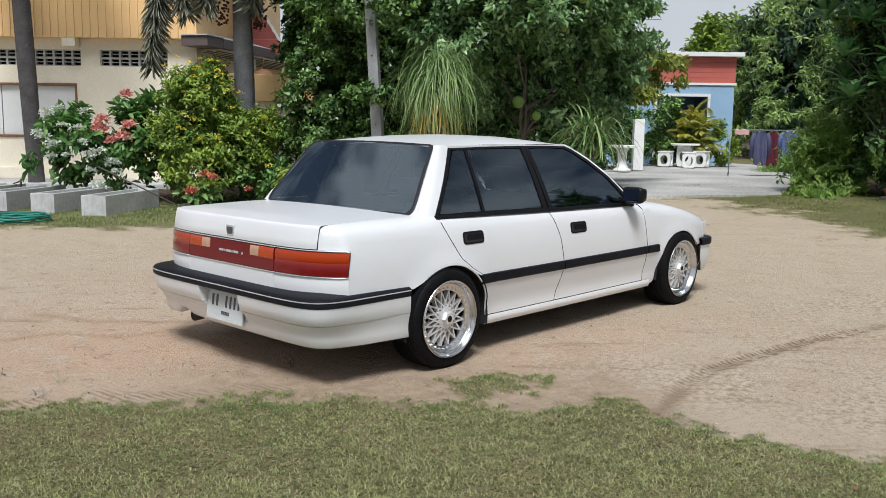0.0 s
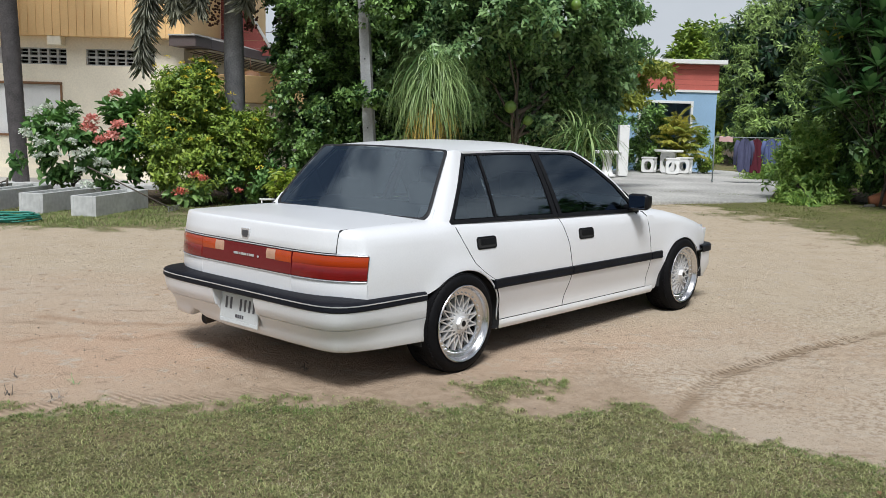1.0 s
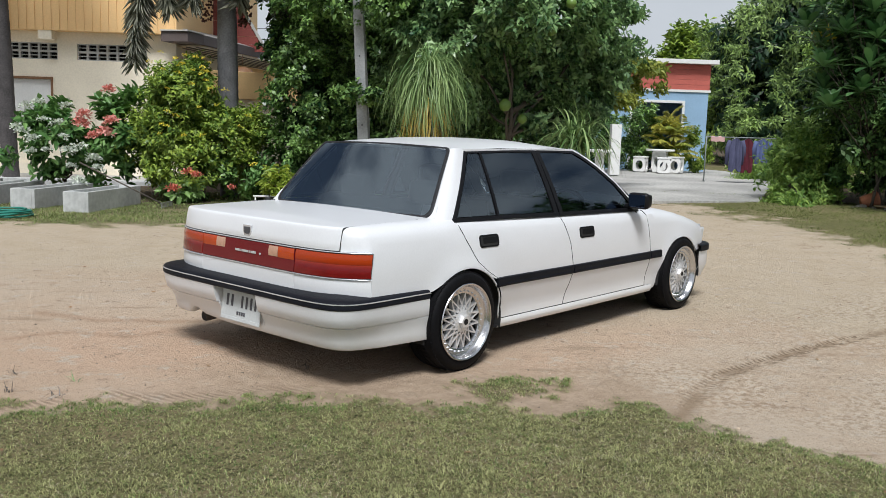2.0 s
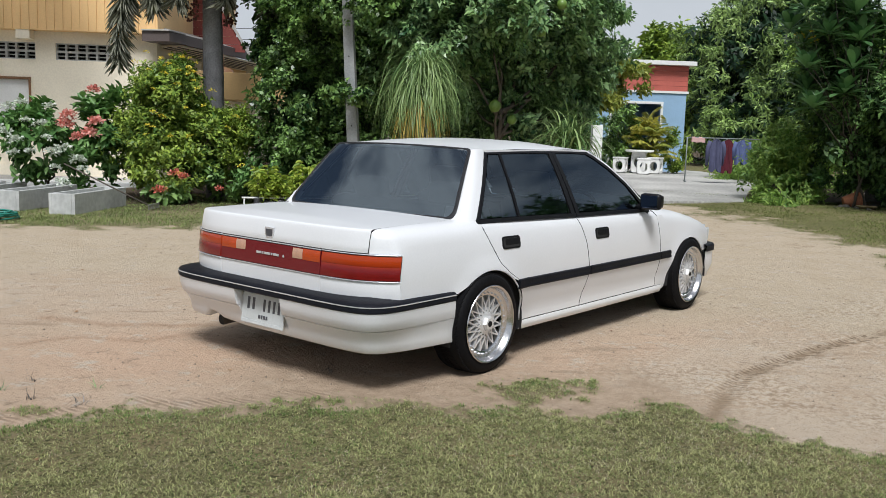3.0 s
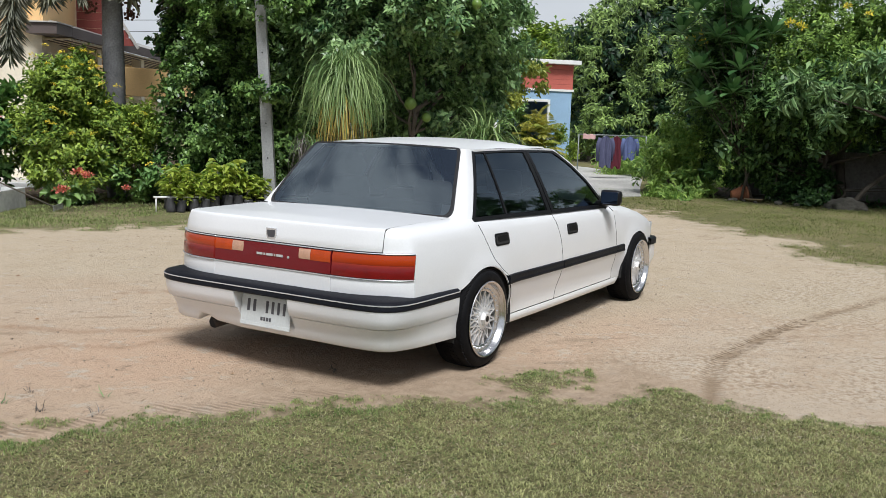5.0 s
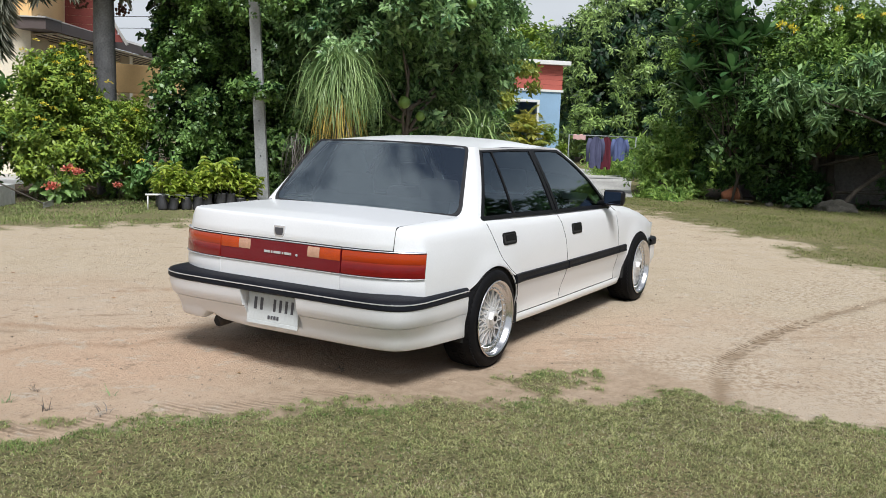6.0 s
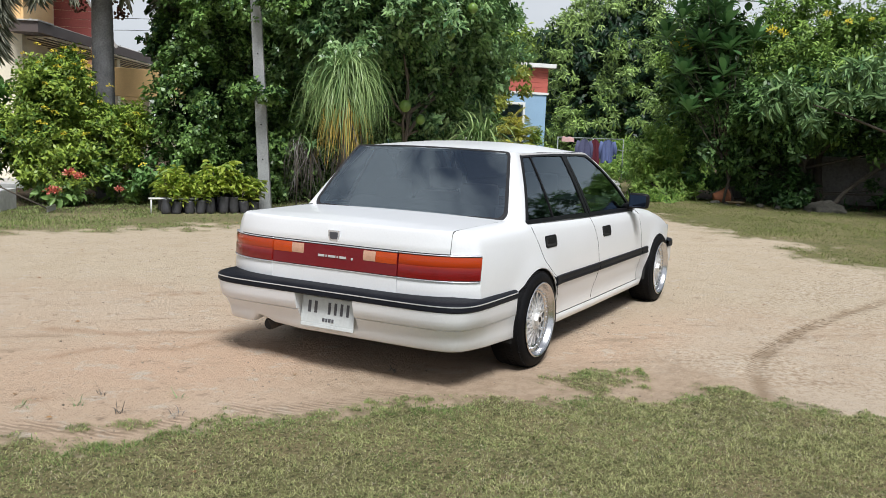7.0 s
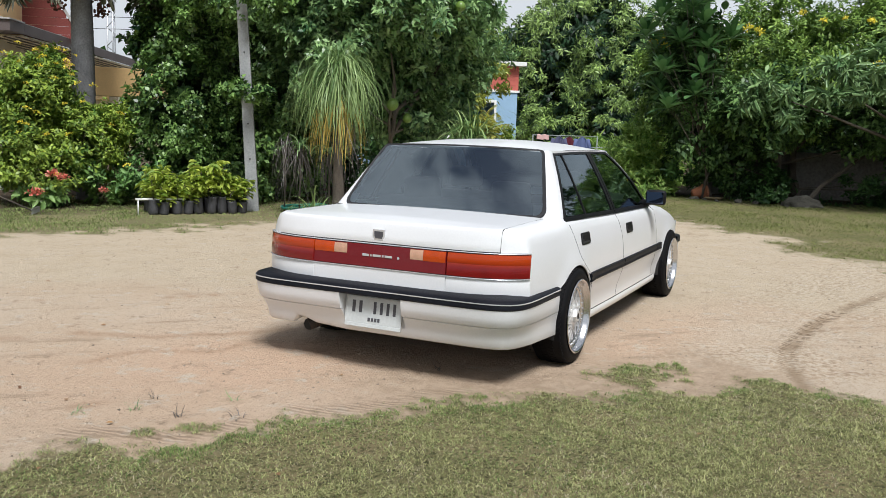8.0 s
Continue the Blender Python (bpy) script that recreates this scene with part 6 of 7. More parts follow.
flowering = build_tree("flowering_tree", "feathery green tree with yellow flowers", (14.2, -0.8), (14.0, -0.8, 1.8), 0.10,
           [(14.0, -0.2, 2.85, 1.4, 1.3, 1.25), (14.0, -2.0, 2.85, 1.5, 1.6, 1.3), (14.5, -4.3, 2.4, 1.4, 1.3, 1.3), (13.4, -0.9, 2.2, 1.2, 1.2, 0.9), (14.2, 1.7, 2.8, 0.8, 0.8, 0.7), (14.4, 1.2, 2.4, 1.2, 1.2, 1.2), (14.6, -3.0, 3.3, 1.5, 1.3, 0.9)], 9500, 13, 0.100, 0.038, L_FLOWERTREE, 6, spread=0.10, simple=True)
build_tree("broadleaf_tree", "dark green broad-leaved tree by the old wall", (13.4, -0.6), (13.3, -0.6, 1.4), 0.07,
           [(12.6, -0.4, 1.9, 0.9, 0.9, 0.7), (12.9, -1.9, 1.75, 0.9, 1.0, 0.55), (13.3, -3.4, 1.6, 1.2, 1.3, 0.8), (13.2, 0.4, 1.3, 0.9, 0.9, 0.8), (12.9, 0.8, 1.95, 0.8, 0.8, 0.75), (13.4, 1.3, 2.7, 0.8, 0.8, 0.7), (12.7, 1.15, 3.0, 0.6, 0.6, 0.95), (12.2, 0.0, 1.75, 0.5, 0.5, 0.35)], 5200, 12, 0.125, 0.055, L_BROAD, 16, spread=0.1, simple=True)
build_tree("mango_tree", "mango tree with long drooping leaves", (13.2, -4.4), (12.6, -3.4, 1.5), 0.08,
           [(11.3, -0.72, 2.0, 0.45, 0.5, 0.34), (11.2, -1.4, 2.25, 0.55, 0.75, 0.38), (11.4, -2.6, 2.3, 0.7, 0.9, 0.5), (12.0, -3.8, 2.2, 1.0, 1.1, 0.7), (12.3, -5.6, 2.2, 1.4, 1.4, 1.0)], 1050, 12, 0.19, 0.044, L_MANGO, 7, hang=0.8, spread=0.08, droop=0.3)
build_tree("backing_tree", "dense dark tree behind the flowering tree", (17.5, -2.0), (17.5, -2.0, 2.2), 0.14,
           [(17.5, -0.5, 2.2, 1.8, 1.8, 1.7), (17.5, -3.6, 2.3, 1.8, 1.8, 1.7), (18.0, -6.4, 3.3, 2.0, 1.8, 2.4), (17.0, -2.0, 1.2, 1.5, 2.5, 1.2)], 1700, 12, 0.2, 0.09, L_BACK, 17, spread=0.14, simple=True)
build_tree("shade_tree", "tall dark green tree past the end of the old wall", (18.5, -10.5), (18.5, -10.5, 4.5), 0.24,
           [(18.5, -10.5, 6.0, 3.0, 3.0, 3.2), (20.5, -8.6, 4.2, 2.2, 2.2, 2.4), (17.5, -13.8, 6.4, 3.0, 3.0, 3.4), (18.0, -10.0, 3.2, 2.4, 3.0, 2.2), (16.0, -16.5, 5.0, 2.8, 2.8, 3.4)], 2400, 11, 0.30, 0.13, L_BACK, 19, spread=0.22, simple=True)
build_tree("feathery_bush", "light green feathery bush at the slab's edge", (13.4, 2.1), (13.4, 2.1, 0.6), 0.04,
           [(13.1, 2.1, 0.70, 0.65, 0.6, 0.7), (12.65, 1.95, 1.12, 0.42, 0.42, 0.5), (12.4, 2.0, 0.6, 0.32, 0.32, 0.4), (12.7, 1.75, 0.4, 0.45, 0.45, 0.4), (14.2, 2.4, 0.55, 0.5, 0.5, 0.5)], 2000, 15, 0.10, 0.030, L_FERN, 8, spread=0.08, simple=True)
build_tree("tall_weeds", "tall light green weeds behind the washing", (20.5, 5.2), (20.5, 5.2, 0.5), 0.02,
           [(20.5, 5.0, 0.4, 1.4, 1.0, 0.8), (19.0, 3.4, 0.5, 1.2, 1.0, 0.8), (22.0, 5.8, 0.5, 1.4, 1.0, 0.9), (17.6, 2.6, 0.6, 1.2, 1.0, 0.9)], 700, 16, 0.22, 0.035, L_FERN, 18, spread=0.2)
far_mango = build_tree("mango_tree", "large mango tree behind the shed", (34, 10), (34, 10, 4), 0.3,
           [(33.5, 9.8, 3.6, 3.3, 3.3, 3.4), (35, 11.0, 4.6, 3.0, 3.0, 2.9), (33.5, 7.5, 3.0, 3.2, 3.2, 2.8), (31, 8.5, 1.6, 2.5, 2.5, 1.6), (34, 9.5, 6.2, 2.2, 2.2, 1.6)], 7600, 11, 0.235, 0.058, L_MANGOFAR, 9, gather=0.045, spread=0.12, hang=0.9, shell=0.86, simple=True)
# dark leaves stand in for the shade deep inside the mango crown
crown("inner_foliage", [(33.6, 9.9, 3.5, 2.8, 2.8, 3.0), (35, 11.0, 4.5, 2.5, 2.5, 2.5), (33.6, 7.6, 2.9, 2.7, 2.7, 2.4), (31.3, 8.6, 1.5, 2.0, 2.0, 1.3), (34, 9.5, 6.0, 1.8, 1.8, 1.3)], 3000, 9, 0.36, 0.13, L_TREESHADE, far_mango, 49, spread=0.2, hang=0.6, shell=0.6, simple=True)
build_tree("far_tree", "far rounded green tree", (42.7, 20), (42.7, 20, 4), 0.3,
           [(42.7, 19.1, 4.6, 1.9, 1.9, 2.5), (42, 17.5, 4.2, 1.8, 1.8, 2.3), (41, 15.5, 3, 2.4, 2.4, 2.6)], 2600, 12, 0.36, 0.16, L_SHRUB, 10, spread=0.3, simple=True)


# far woods all round, too far off to tell apart
rng = np.random.default_rng(77)
ang = np.linspace(0, 2 * np.pi, 150, endpoint=False)
rad = 75 + 14 * rng.random(150)
woods = [(rad[i] * math.cos(ang[i]), rad[i] * math.sin(ang[i]), 2.0 + 1.2 * rng.random(), 4.2, 4.2, 2.6 + 2.0 * rng.random()) for i in range(150)]
tagged(crown("far_woods", woods, 3600, 8, 1.3, 0.7, L_BACK, None, 78, spread=0.9, simple=True), "dark green line of distant trees", "trees", kind="stuff")


def head_mesh(name, mat, n, size, seed):
    r = np.random.default_rng(seed)
    d = unit(r.normal(size=(n, 3)))
    d[:, 2] = np.abs(d[:, 2]) * 0.8 + 0.05
    v, f = leaf_arrays(d * size * (0.35 + 0.75 * r.random((n, 1))), d + r.normal(size=d.shape) * 0.5, np.array([0, 0, 1.0]) + r.normal(size=d.shape) * 0.5, size * (0.34 + 0.28 * r.random(n)), size * 0.34)
    return v, f, mat, name


def flower_heads(parent, kind, spots, seed):
    v, f, mat, name = kind
    first = None
    r = random.Random(seed)
    for p in spots:
        if first is None:
            first = quads_mesh(name, v, f, mat, parent)
            ob = first
        else:
            ob = new(name, first.data)
            ob.parent = parent
        k = r.uniform(0.75, 1.25)
        p = Vector(p) - BACK * 0.42
        ob.matrix_basis = pose(*p, r.uniform(-20, 20), r.uniform(-20, 20), r.uniform(0, 360)) @ Matrix.Diagonal((k, k, k, 1))


def build_shrub(name, label, base, blobs, clumps, per, L, W, mat, seed, **kw):
    t = empty(name, label, "shrub")
    bz = ground_z(*base) - 0.03
    limbs("stem", (*base, bz), (base[0], base[1], bz + 0.4), 0.03, [(b[0], b[1], b[2] + 0.2) for b in blobs], M_BARK, t, seed)
    crown("leaves", blobs, clumps, per, L, W, mat, t, seed, **kw)
    return t


pinks = build_shrub("mussaenda_shrub", "mussaenda shrub with white and salmon bracts behind the troughs", (3.0, 9.9),
                    [(3.0, 9.9, 0.85, 0.75, 0.75, 0.6), (2.85, 9.98, 1.12, 0.36, 0.34, 0.36), (3.7, 9.4, 1.1, 0.55, 0.55, 0.5), (3.4, 9.6, 0.55, 0.6, 0.5, 0.4)], 380, 11, 0.15, 0.068, L_PINKSHRUB, 21, spread=0.09, shell=0.35)
flower_heads(pinks, head_mesh("flower_head", P_PINK, 100, 0.10, 1), [(3.42, 8.97, 1.66), (3.17, 9.24, 1.27), (3.26, 9.15, 0.98), (3.37, 9.02, 1.02), (3.44, 8.95, 1.2), (3.15, 9.3, 1.15)], 3)
flower_heads(pinks, head_mesh("bract_head", P_WHITE, 56, 0.088, 2), [(2.5, 9.96, 1.09), (2.96, 9.47, 0.95), (2.65, 9.79, 0.9), (2.8, 9.64, 0.75), (3.01, 9.41, 0.73), (3.3, 9.1, 0.5), (3.09, 9.33, 0.29), (2.73, 9.71, 1.45), (3.25, 9.16, 0.63), (2.55, 9.9, 1.0), (2.9, 9.55, 1.15), (3.05, 9.4, 0.52), (2.75, 9.7, 1.2), (2.6, 9.85, 1.38), (3.0, 9.45, 1.4), (2.62, 9.83, 0.72), (3.12, 9.3, 0.8)], 4)
yell = build_shrub("yellow_flower_shrub", "tall shrub with small yellow trumpet flowers", (4.6, 8.9),
                   [(4.42, 8.80, 1.55, 0.6, 0.6, 0.62), (4.2, 8.9, 0.95, 0.7, 0.7, 0.6), (4.85, 8.2, 0.95, 0.55, 0.5, 0.5), (4.4, 8.6, 0.55, 0.7, 0.6, 0.35), (4.5, 8.72, 1.72, 0.42, 0.42, 0.42), (5.05, 8.0, 1.12, 0.36, 0.36, 0.34)], 3000, 13, 0.074, 0.034, L_SHRUB, 22, spread=0.08, simple=True)
flower_heads(yell, head_mesh("flower_head", P_YELLOW, 26, 0.042, 3), [(4.09, 8.5, 1.38), (4.18, 8.4, 1.32), (4.03, 8.55, 1.18), (4.09, 8.5, 1.16), (3.99, 8.55, 1.05), (4.24, 8.3, 1.03), (4.44, 8.1, 1.04), (4.82, 7.7, 1.19), (4.39, 8.1, 1.46), (4.02, 8.55, 2.25), (4.17, 8.4, 2.16), (4.53, 8.05, 2.12), (4.34, 8.2, 2.0), (4.19, 8.35, 1.95), (3.89, 8.65, 2.1), (4.52, 8.0, 1.74), (4.3, 8.2, 0.49), (4.6, 8.3, 2.2), (4.62, 8.3, 2.0), (4.7, 8.1, 1.5), (5.0, 7.6, 0.62), (4.05, 8.55, 2.0), (4.3, 8.35, 2.22), (4.45, 8.15, 1.95), (4.5, 8.2, 2.05), (4.45, 8.3, 2.2), (4.35, 8.25, 1.8), (4.1, 8.5, 1.72), (4.7, 7.9, 1.72), (4.95, 7.65, 1.35), (4.6, 8.2, 2.0), (4.25, 8.35, 2.08), (4.55, 8.15, 1.86)], 5)
flower_heads(flowering, head_mesh("flower_cluster", P_YELLOW, 40, 0.075, 9), [(12.5, 0.26, 3.25), (12.55, 0.12, 3.2), (12.3, 1.9, 3.0), (12.4, 1.8, 3.1), (12.45, 1.72, 2.95), (12.6, -1.85, 2.6), (12.5, -0.94, 3.35), (12.6, -0.6, 3.5), (12.8, -1.7, 3.35), (12.6, -1.3, 3.4)], 15)
coral = build_shrub("coral_flower_plant", "low plant with coral pink flowers under the shrubs", (4.45, 8.3),
                    [(4.3, 8.45, 0.22, 0.5, 0.35, 0.2), (4.8, 7.9, 0.3, 0.35, 0.35, 0.28)], 110, 12, 0.12, 0.06, L_TREE, 23, spread=0.1)
flower_heads(coral, head_mesh("flower_head", P_RED, 44, 0.085, 4), [(4.1, 8.4, 0.2), (4.71, 7.75, 0.26), (4.35, 8.12, 0.43), (4.26, 8.22, 0.46), (4.15, 8.35, 0.22)], 6)
build_shrub("small_shrub", "small dark shrub with a few white flowers", (5.4, 7.7), [(5.4, 7.6, 0.45, 0.5, 0.45, 0.45), (5.9, 7.3, 0.5, 0.5, 0.45, 0.45)], 230, 16, 0.09, 0.04, L_PINKSHRUB, 24, spread=0.11)
build_shrub("low_herb", "low bright green herb in front of the house", (2.2, 10.4), [(2.0, 10.3, 0.05, 0.28, 0.28, 0.05)], 40, 12, 0.09, 0.05, L_SHRUB, 25, spread=0.08)
build_shrub("low_herb", "low green weeds at the slab's corner", (12.2, 1.9), [(12.2, 1.8, 0.1, 0.45, 0.4, 0.22), (11.8, 1.5, 0.08, 0.3, 0.3, 0.12)], 110, 14, 0.14, 0.03, L_FERN, 26, spread=0.1)
build_shrub("dark_shrub", "dark green shrub under the trees by the wall", (12.9, -1.0), [(12.75, 1.0, 0.95, 0.5, 0.5, 0.65), (12.7, -0.55, 0.35, 0.35, 0.4, 0.35), (12.9, 0.1, 0.3, 0.4, 0.4, 0.3), (13.0, -2.0, 0.35, 0.6, 0.6, 0.4), (12.8, -3.2, 0.3, 0.5, 0.6, 0.35)], 440, 16, 0.10, 0.045, L_BACK, 27, spread=0.12)


# ---- strap-leaved plants ----
def strands(name, head, n, length, width, rise, fall, mat, parent, seed, low=0.06, spread=0.0, kink=0.0):
    """Narrow leaves that rise from a head, arch over and hang."""
    r = np.random.default_rng(seed)
    k = 8
    a = r.random(n) * 2 * np.pi
    e = rise[0] + (rise[1] - rise[0]) * r.random(n)
    L = length * (0.45 + 0.7 * r.random(n))
    d = np.stack([np.cos(a) * np.cos(e), np.sin(a) * np.cos(e), np.sin(e)], 1)
    p = np.array(head) + r.normal(size=(n, 3)) * spread
    s = np.stack([-np.sin(a), np.cos(a), np.zeros(n)], 1)
    v = np.empty((n, k + 1, 2, 3))
    for i in range(k + 1):
        q = i / k
        w = width * (1 - 0.85 * q ** 2) * 0.5
        v[:, i, 0], v[:, i, 1] = p + s * w, p - s * w
        d = d + r.normal(size=d.shape) * kink
        p = p + d * (L / k)[:, None]
        p[:, 2] = np.maximum(p[:, 2], low)
        d[:, 2] -= fall / k * (0.8 + 0.4 * r.random(n))
        d = unit(d)
    i0 = (np.arange(n)[:, None] * (k + 1) + np.arange(k)[None]).ravel()[:, None] * 2
    f = i0 + [0, 1, 3, 2]
    return quads_mesh(name, v.reshape(-1, 3), f, mat, parent)


pony = empty("ponytail_palm", "ponytail palm with a mop of hanging leaves, yellowing below", "palm")
px, py = 4.83, 3.84
tube("trunk", [(px + 0.02, py, -0.05), (px + 0.02, py, 0.15), (px, py, 0.4), (px - 0.02, py + 0.01, 0.9), (px - 0.03, py + 0.02, 1.75)], [0.16, 0.13, 0.075, 0.055, 0.045], M_BARK, pony, 12)
strands("leaves", (px - 0.03, py + 0.02, 1.82), 560, 1.02, 0.0125, (0.70, 1.54), 5.4, L_PONY, pony, 1, spread=0.09, kink=0.09)
strands("side_leaves", (px - 0.03, py + 0.02, 1.66), 380, 0.85, 0.012, (0.15, 1.2), 4.6, L_PONY, pony, 8, spread=0.10, kink=0.10)
strands("yellow_leaves", (px - 0.03, py + 0.02, 1.55), 150, 0.85, 0.012, (-0.2, 0.8), 6.4, L_PONYDRY, pony, 2, spread=0.05, kink=0.07)
strands("upright_leaves", (px - 0.03, py + 0.02, 1.85), 150, 0.62, 0.007, (0.6, 1.5), 1.5, L_PONY, pony, 3, spread=0.05, kink=0.06)
strands("dry_leaves", (px, py, 1.35), 60, 0.75, 0.008, (-1.3, -0.2), 2.6, L_DRY, pony, 4, spread=0.08, kink=0.1)
tuft = empty("spider_plant", "tuft of striped strap leaves at the palm's foot", "plant")
strands("leaves", (px - 0.22, py + 0.22, 0.12), 120, 0.52, 0.02, (0.4, 1.5), 2.6, L_PONY, tuft, 5, spread=0.05)
pony2 = empty("ponytail_palm", "smaller ponytail palm with broad arching leaves", "palm")
tube("trunk", [(7.0, 3.0, 0.0), (7.0, 3.0, 0.3), (6.95, 3.0, 1.0)], [0.14, 0.08, 0.05], M_BARK, pony2, 10)
strands("leaves", (6.95, 3.0, 1.02), 190, 0.88, 0.028, (0.65, 1.5), 3.0, L_PONY, pony2, 6, spread=0.08)
for i, (x, y, z) in enumerate(((5.75, 5.35, 1.05), (5.55, 4.95, 0.95), (5.3, 3.4, 0.9), (5.6, 4.5, 0.9))):
    dry = empty("hanging_plant", "withered grey stems hanging beside the pole", "plant")
    tube("stem", [(x, y, ground_z(x, y) - 0.02), (x + 0.02, y, 0.5), (x, y, z)], 0.012, M_BARK, dry, 6)
    strands("dry_leaves", (x, y, z), 46, 0.78, 0.009, (-1.45, -0.6), 3.0, L_DRY, dry, 30 + i, spread=0.05, kink=0.12)
    if i in (1, 3):
        strands("green_leaves", (x, y, z + 0.02), 26, 0.42, 0.03, (0.3, 1.3), 2.2, L_CAL, dry, 40 + i, spread=0.02)


# ---- foxtail palms ----
def frond_mesh(reach, drop, seed):
    """A plumed frond: arching rib, leaflets all round it."""
    r = np.random.default_rng(seed)
    n = 26
    q = np.linspace(0, 1, n)
    rib = np.stack([reach * np.sin(q * 1.5) / math.sin(1.5), np.zeros(n), 0.55 * np.sin(q * 2.2) - drop * q ** 2.2], 1)
    m = 1100
    t = np.sort(r.random(m)) * 0.86 + 0.14
    p = np.stack([np.interp(t, q, rib[:, k]) for k in range(3)], 1)
    ahead = np.stack([np.interp(np.minimum(1, t + 0.03), q, rib[:, k]) for k in range(3)], 1) - p
    ahead = unit(ahead + np.array([1e-6, 0, 0]))
    side = unit(np.cross(ahead, np.array([0, 0.3, 1.0])))
    up = np.cross(side, ahead)
    a = r.random(m) * 2 * np.pi
    d = side * np.cos(a)[:, None] + up * np.sin(a)[:, None] + ahead * 0.7
    d[:, 2] -= 0.35
    v, f = leaf_arrays(p, d, up, 0.50 * (0.6 + 0.6 * r.random(m)) * (1.15 - 0.55 * t), np.full(m, 0.032), droop=0.2)
    rv, rf = tube_verts([tuple(x) for x in rib], [0.02 * (1 - 0.8 * x) for x in q], 5)
    rf = [x for x in rf if len(x) == 4]
    return np.concatenate([v, np.array([tuple(x) for x in rv])]), np.concatenate([f, np.array(rf) + len(v)])


FRONDS = [frond_mesh(1.45, 2.25, 1), frond_mesh(0.95, 1.35, 2), frond_mesh(1.9, 0.3, 3)]


def build_palm(base, lean, height, turns, label, r0=0.18, bark=None):
    p = empty("palm_tree", label, "palm")
    b = Vector((*base, ground_z(*base) - 0.05))
    pts = [b + Vector((lean[0] * z, lean[1] * z, z)) for z in (0.0, 0.25, 0.8, 1.6, 2.4, 3.2, height)]
    bm = bmesh.new()
    rings = []
    for i in range(70):
        q = i / 69
        c = b + Vector((lean[0], lean[1], 1)) * (height * q)
        r = r0 * (0.78 + 0.12 * max(0, 1 - q * 12) + 0.14 * math.sin(math.pi * min(1, q * 1.1))) + (0.004 if i % 2 else 0.0)
        rings.append([bm.verts.new(c + Vector((r * math.cos(t), r * math.sin(t), 0))) for t in np.linspace(0, 2 * math.pi, 15)[:-1]])
    for a, c in zip(rings, rings[1:]):
        for k in range(14):
            bm.faces.new((a[k], a[(k + 1) % 14], c[(k + 1) % 14], c[k]))
    part("trunk", bm, bark or M_PALMBARK, p, smooth=True)
    top = b + Vector((lean[0], lean[1], 1)) * height
    first = {}
    for k, (kind, az, roll) in enumerate(turns):
        if kind not in first:
            first[kind] = quads_mesh("frond", *FRONDS[kind], L_PALM, p)
            ob = first[kind]
        else:
            ob = new("frond", first[kind].data)
            ob.parent = p
        ob.matrix_basis = Matrix.Translation(top) @ pose(0, 0, 0, roll, 0, az)
    return p


palm_r = build_palm((5.28, 8.75), (-0.03, -0.02), 4.0, [(0, 136, 0), (1, 158, 10), (1, 200, 0), (1, 300, 8), (1, 250, -5), (2, 40, 0), (2, 100, 0), (2, 320, 0), (2, 240, 0), (1, 120, 0)], "foxtail palm with grey ringed trunk and hanging plumes")
build_palm((3.7, 13.5), (-0.03, 0.015), 5.9, [(0, 312, 0), (2, 20, 0), (2, 100, 0), (0, 170, 0), (1, 130, 0), (2, 230, 0)], "foxtail palm standing before the house", 0.175, M_DARKBARK)
for x, y, z in ((4.86, 8.82, 2.95), (5.34, 8.45, 2.9)):
    rng = np.random.default_rng(int(x * 100))
    bm = bmesh.new()
    for k in range(90):
        a, q = rng.random() * 6.28, rng.random()
        r = 0.16 * math.sin(math.pi * (0.15 + 0.8 * q)) * rng.random() ** 0.5
        bmesh.ops.create_icosphere(bm, subdivisions=1, radius=0.022, matrix=pose(x + r * math.cos(a), y + r * math.sin(a), z + 0.55 * q - 0.1))
    part("seed_bunch", bm, material("dry_palm_seeds", (0.10, 0.035, 0.022), 0.6, var=0.3), palm_r, "hanging bunch of brown palm seeds", True)["kind"] = "stuff"


# ---- yard things ----
def build_pole():
    p = empty("utility_pole", "weathered square concrete utility pole, leaning slightly", "pole")
    m = pose(5.69, 5.85, ground_z(5.69, 5.85) - 0.1) @ Matrix(((1, 0, -0.036, 0), (0, 1, 0.045, 0), (0, 0, 1, 0), (0, 0, 0, 1))) @ pose(0, 0, 0, 0, 0, 35)
    bm = bmesh.new()
    box(bm, (-0.10, -0.085, 0), (0.10, 0.085, 7.0), 0.012)
    for v in bm.verts:
        k = 1 - 0.05 * v.co.z
        v.co = m @ Vector((v.co.x * k, v.co.y * k, v.co.z))
    part("shaft", bm, M_POLE, p)
    for z in (0.6, 1.1, 1.6, 2.1, 2.6, 3.1, 3.6):
        bm = bmesh.new()
        lathe(bm, [(0.011, 0), (0.011, 0.004), (0.0, 0.004)], 10, m @ pose(0.0, -0.085 * (1 - 0.05 * z) + 0.001, z, 90, 0, 0))
        part("bolt_hole", bm, M_DARK, p)
        bm = bmesh.new()
        lathe(bm, [(0.011, 0), (0.011, 0.004), (0.0, 0.004)], 10, m @ pose(-0.10 * (1 - 0.05 * z) - 0.001, 0.0, z + 0.25, 0, -90, 0))
        part("bolt_hole", bm, M_DARK, p)
    return p


build_pole()


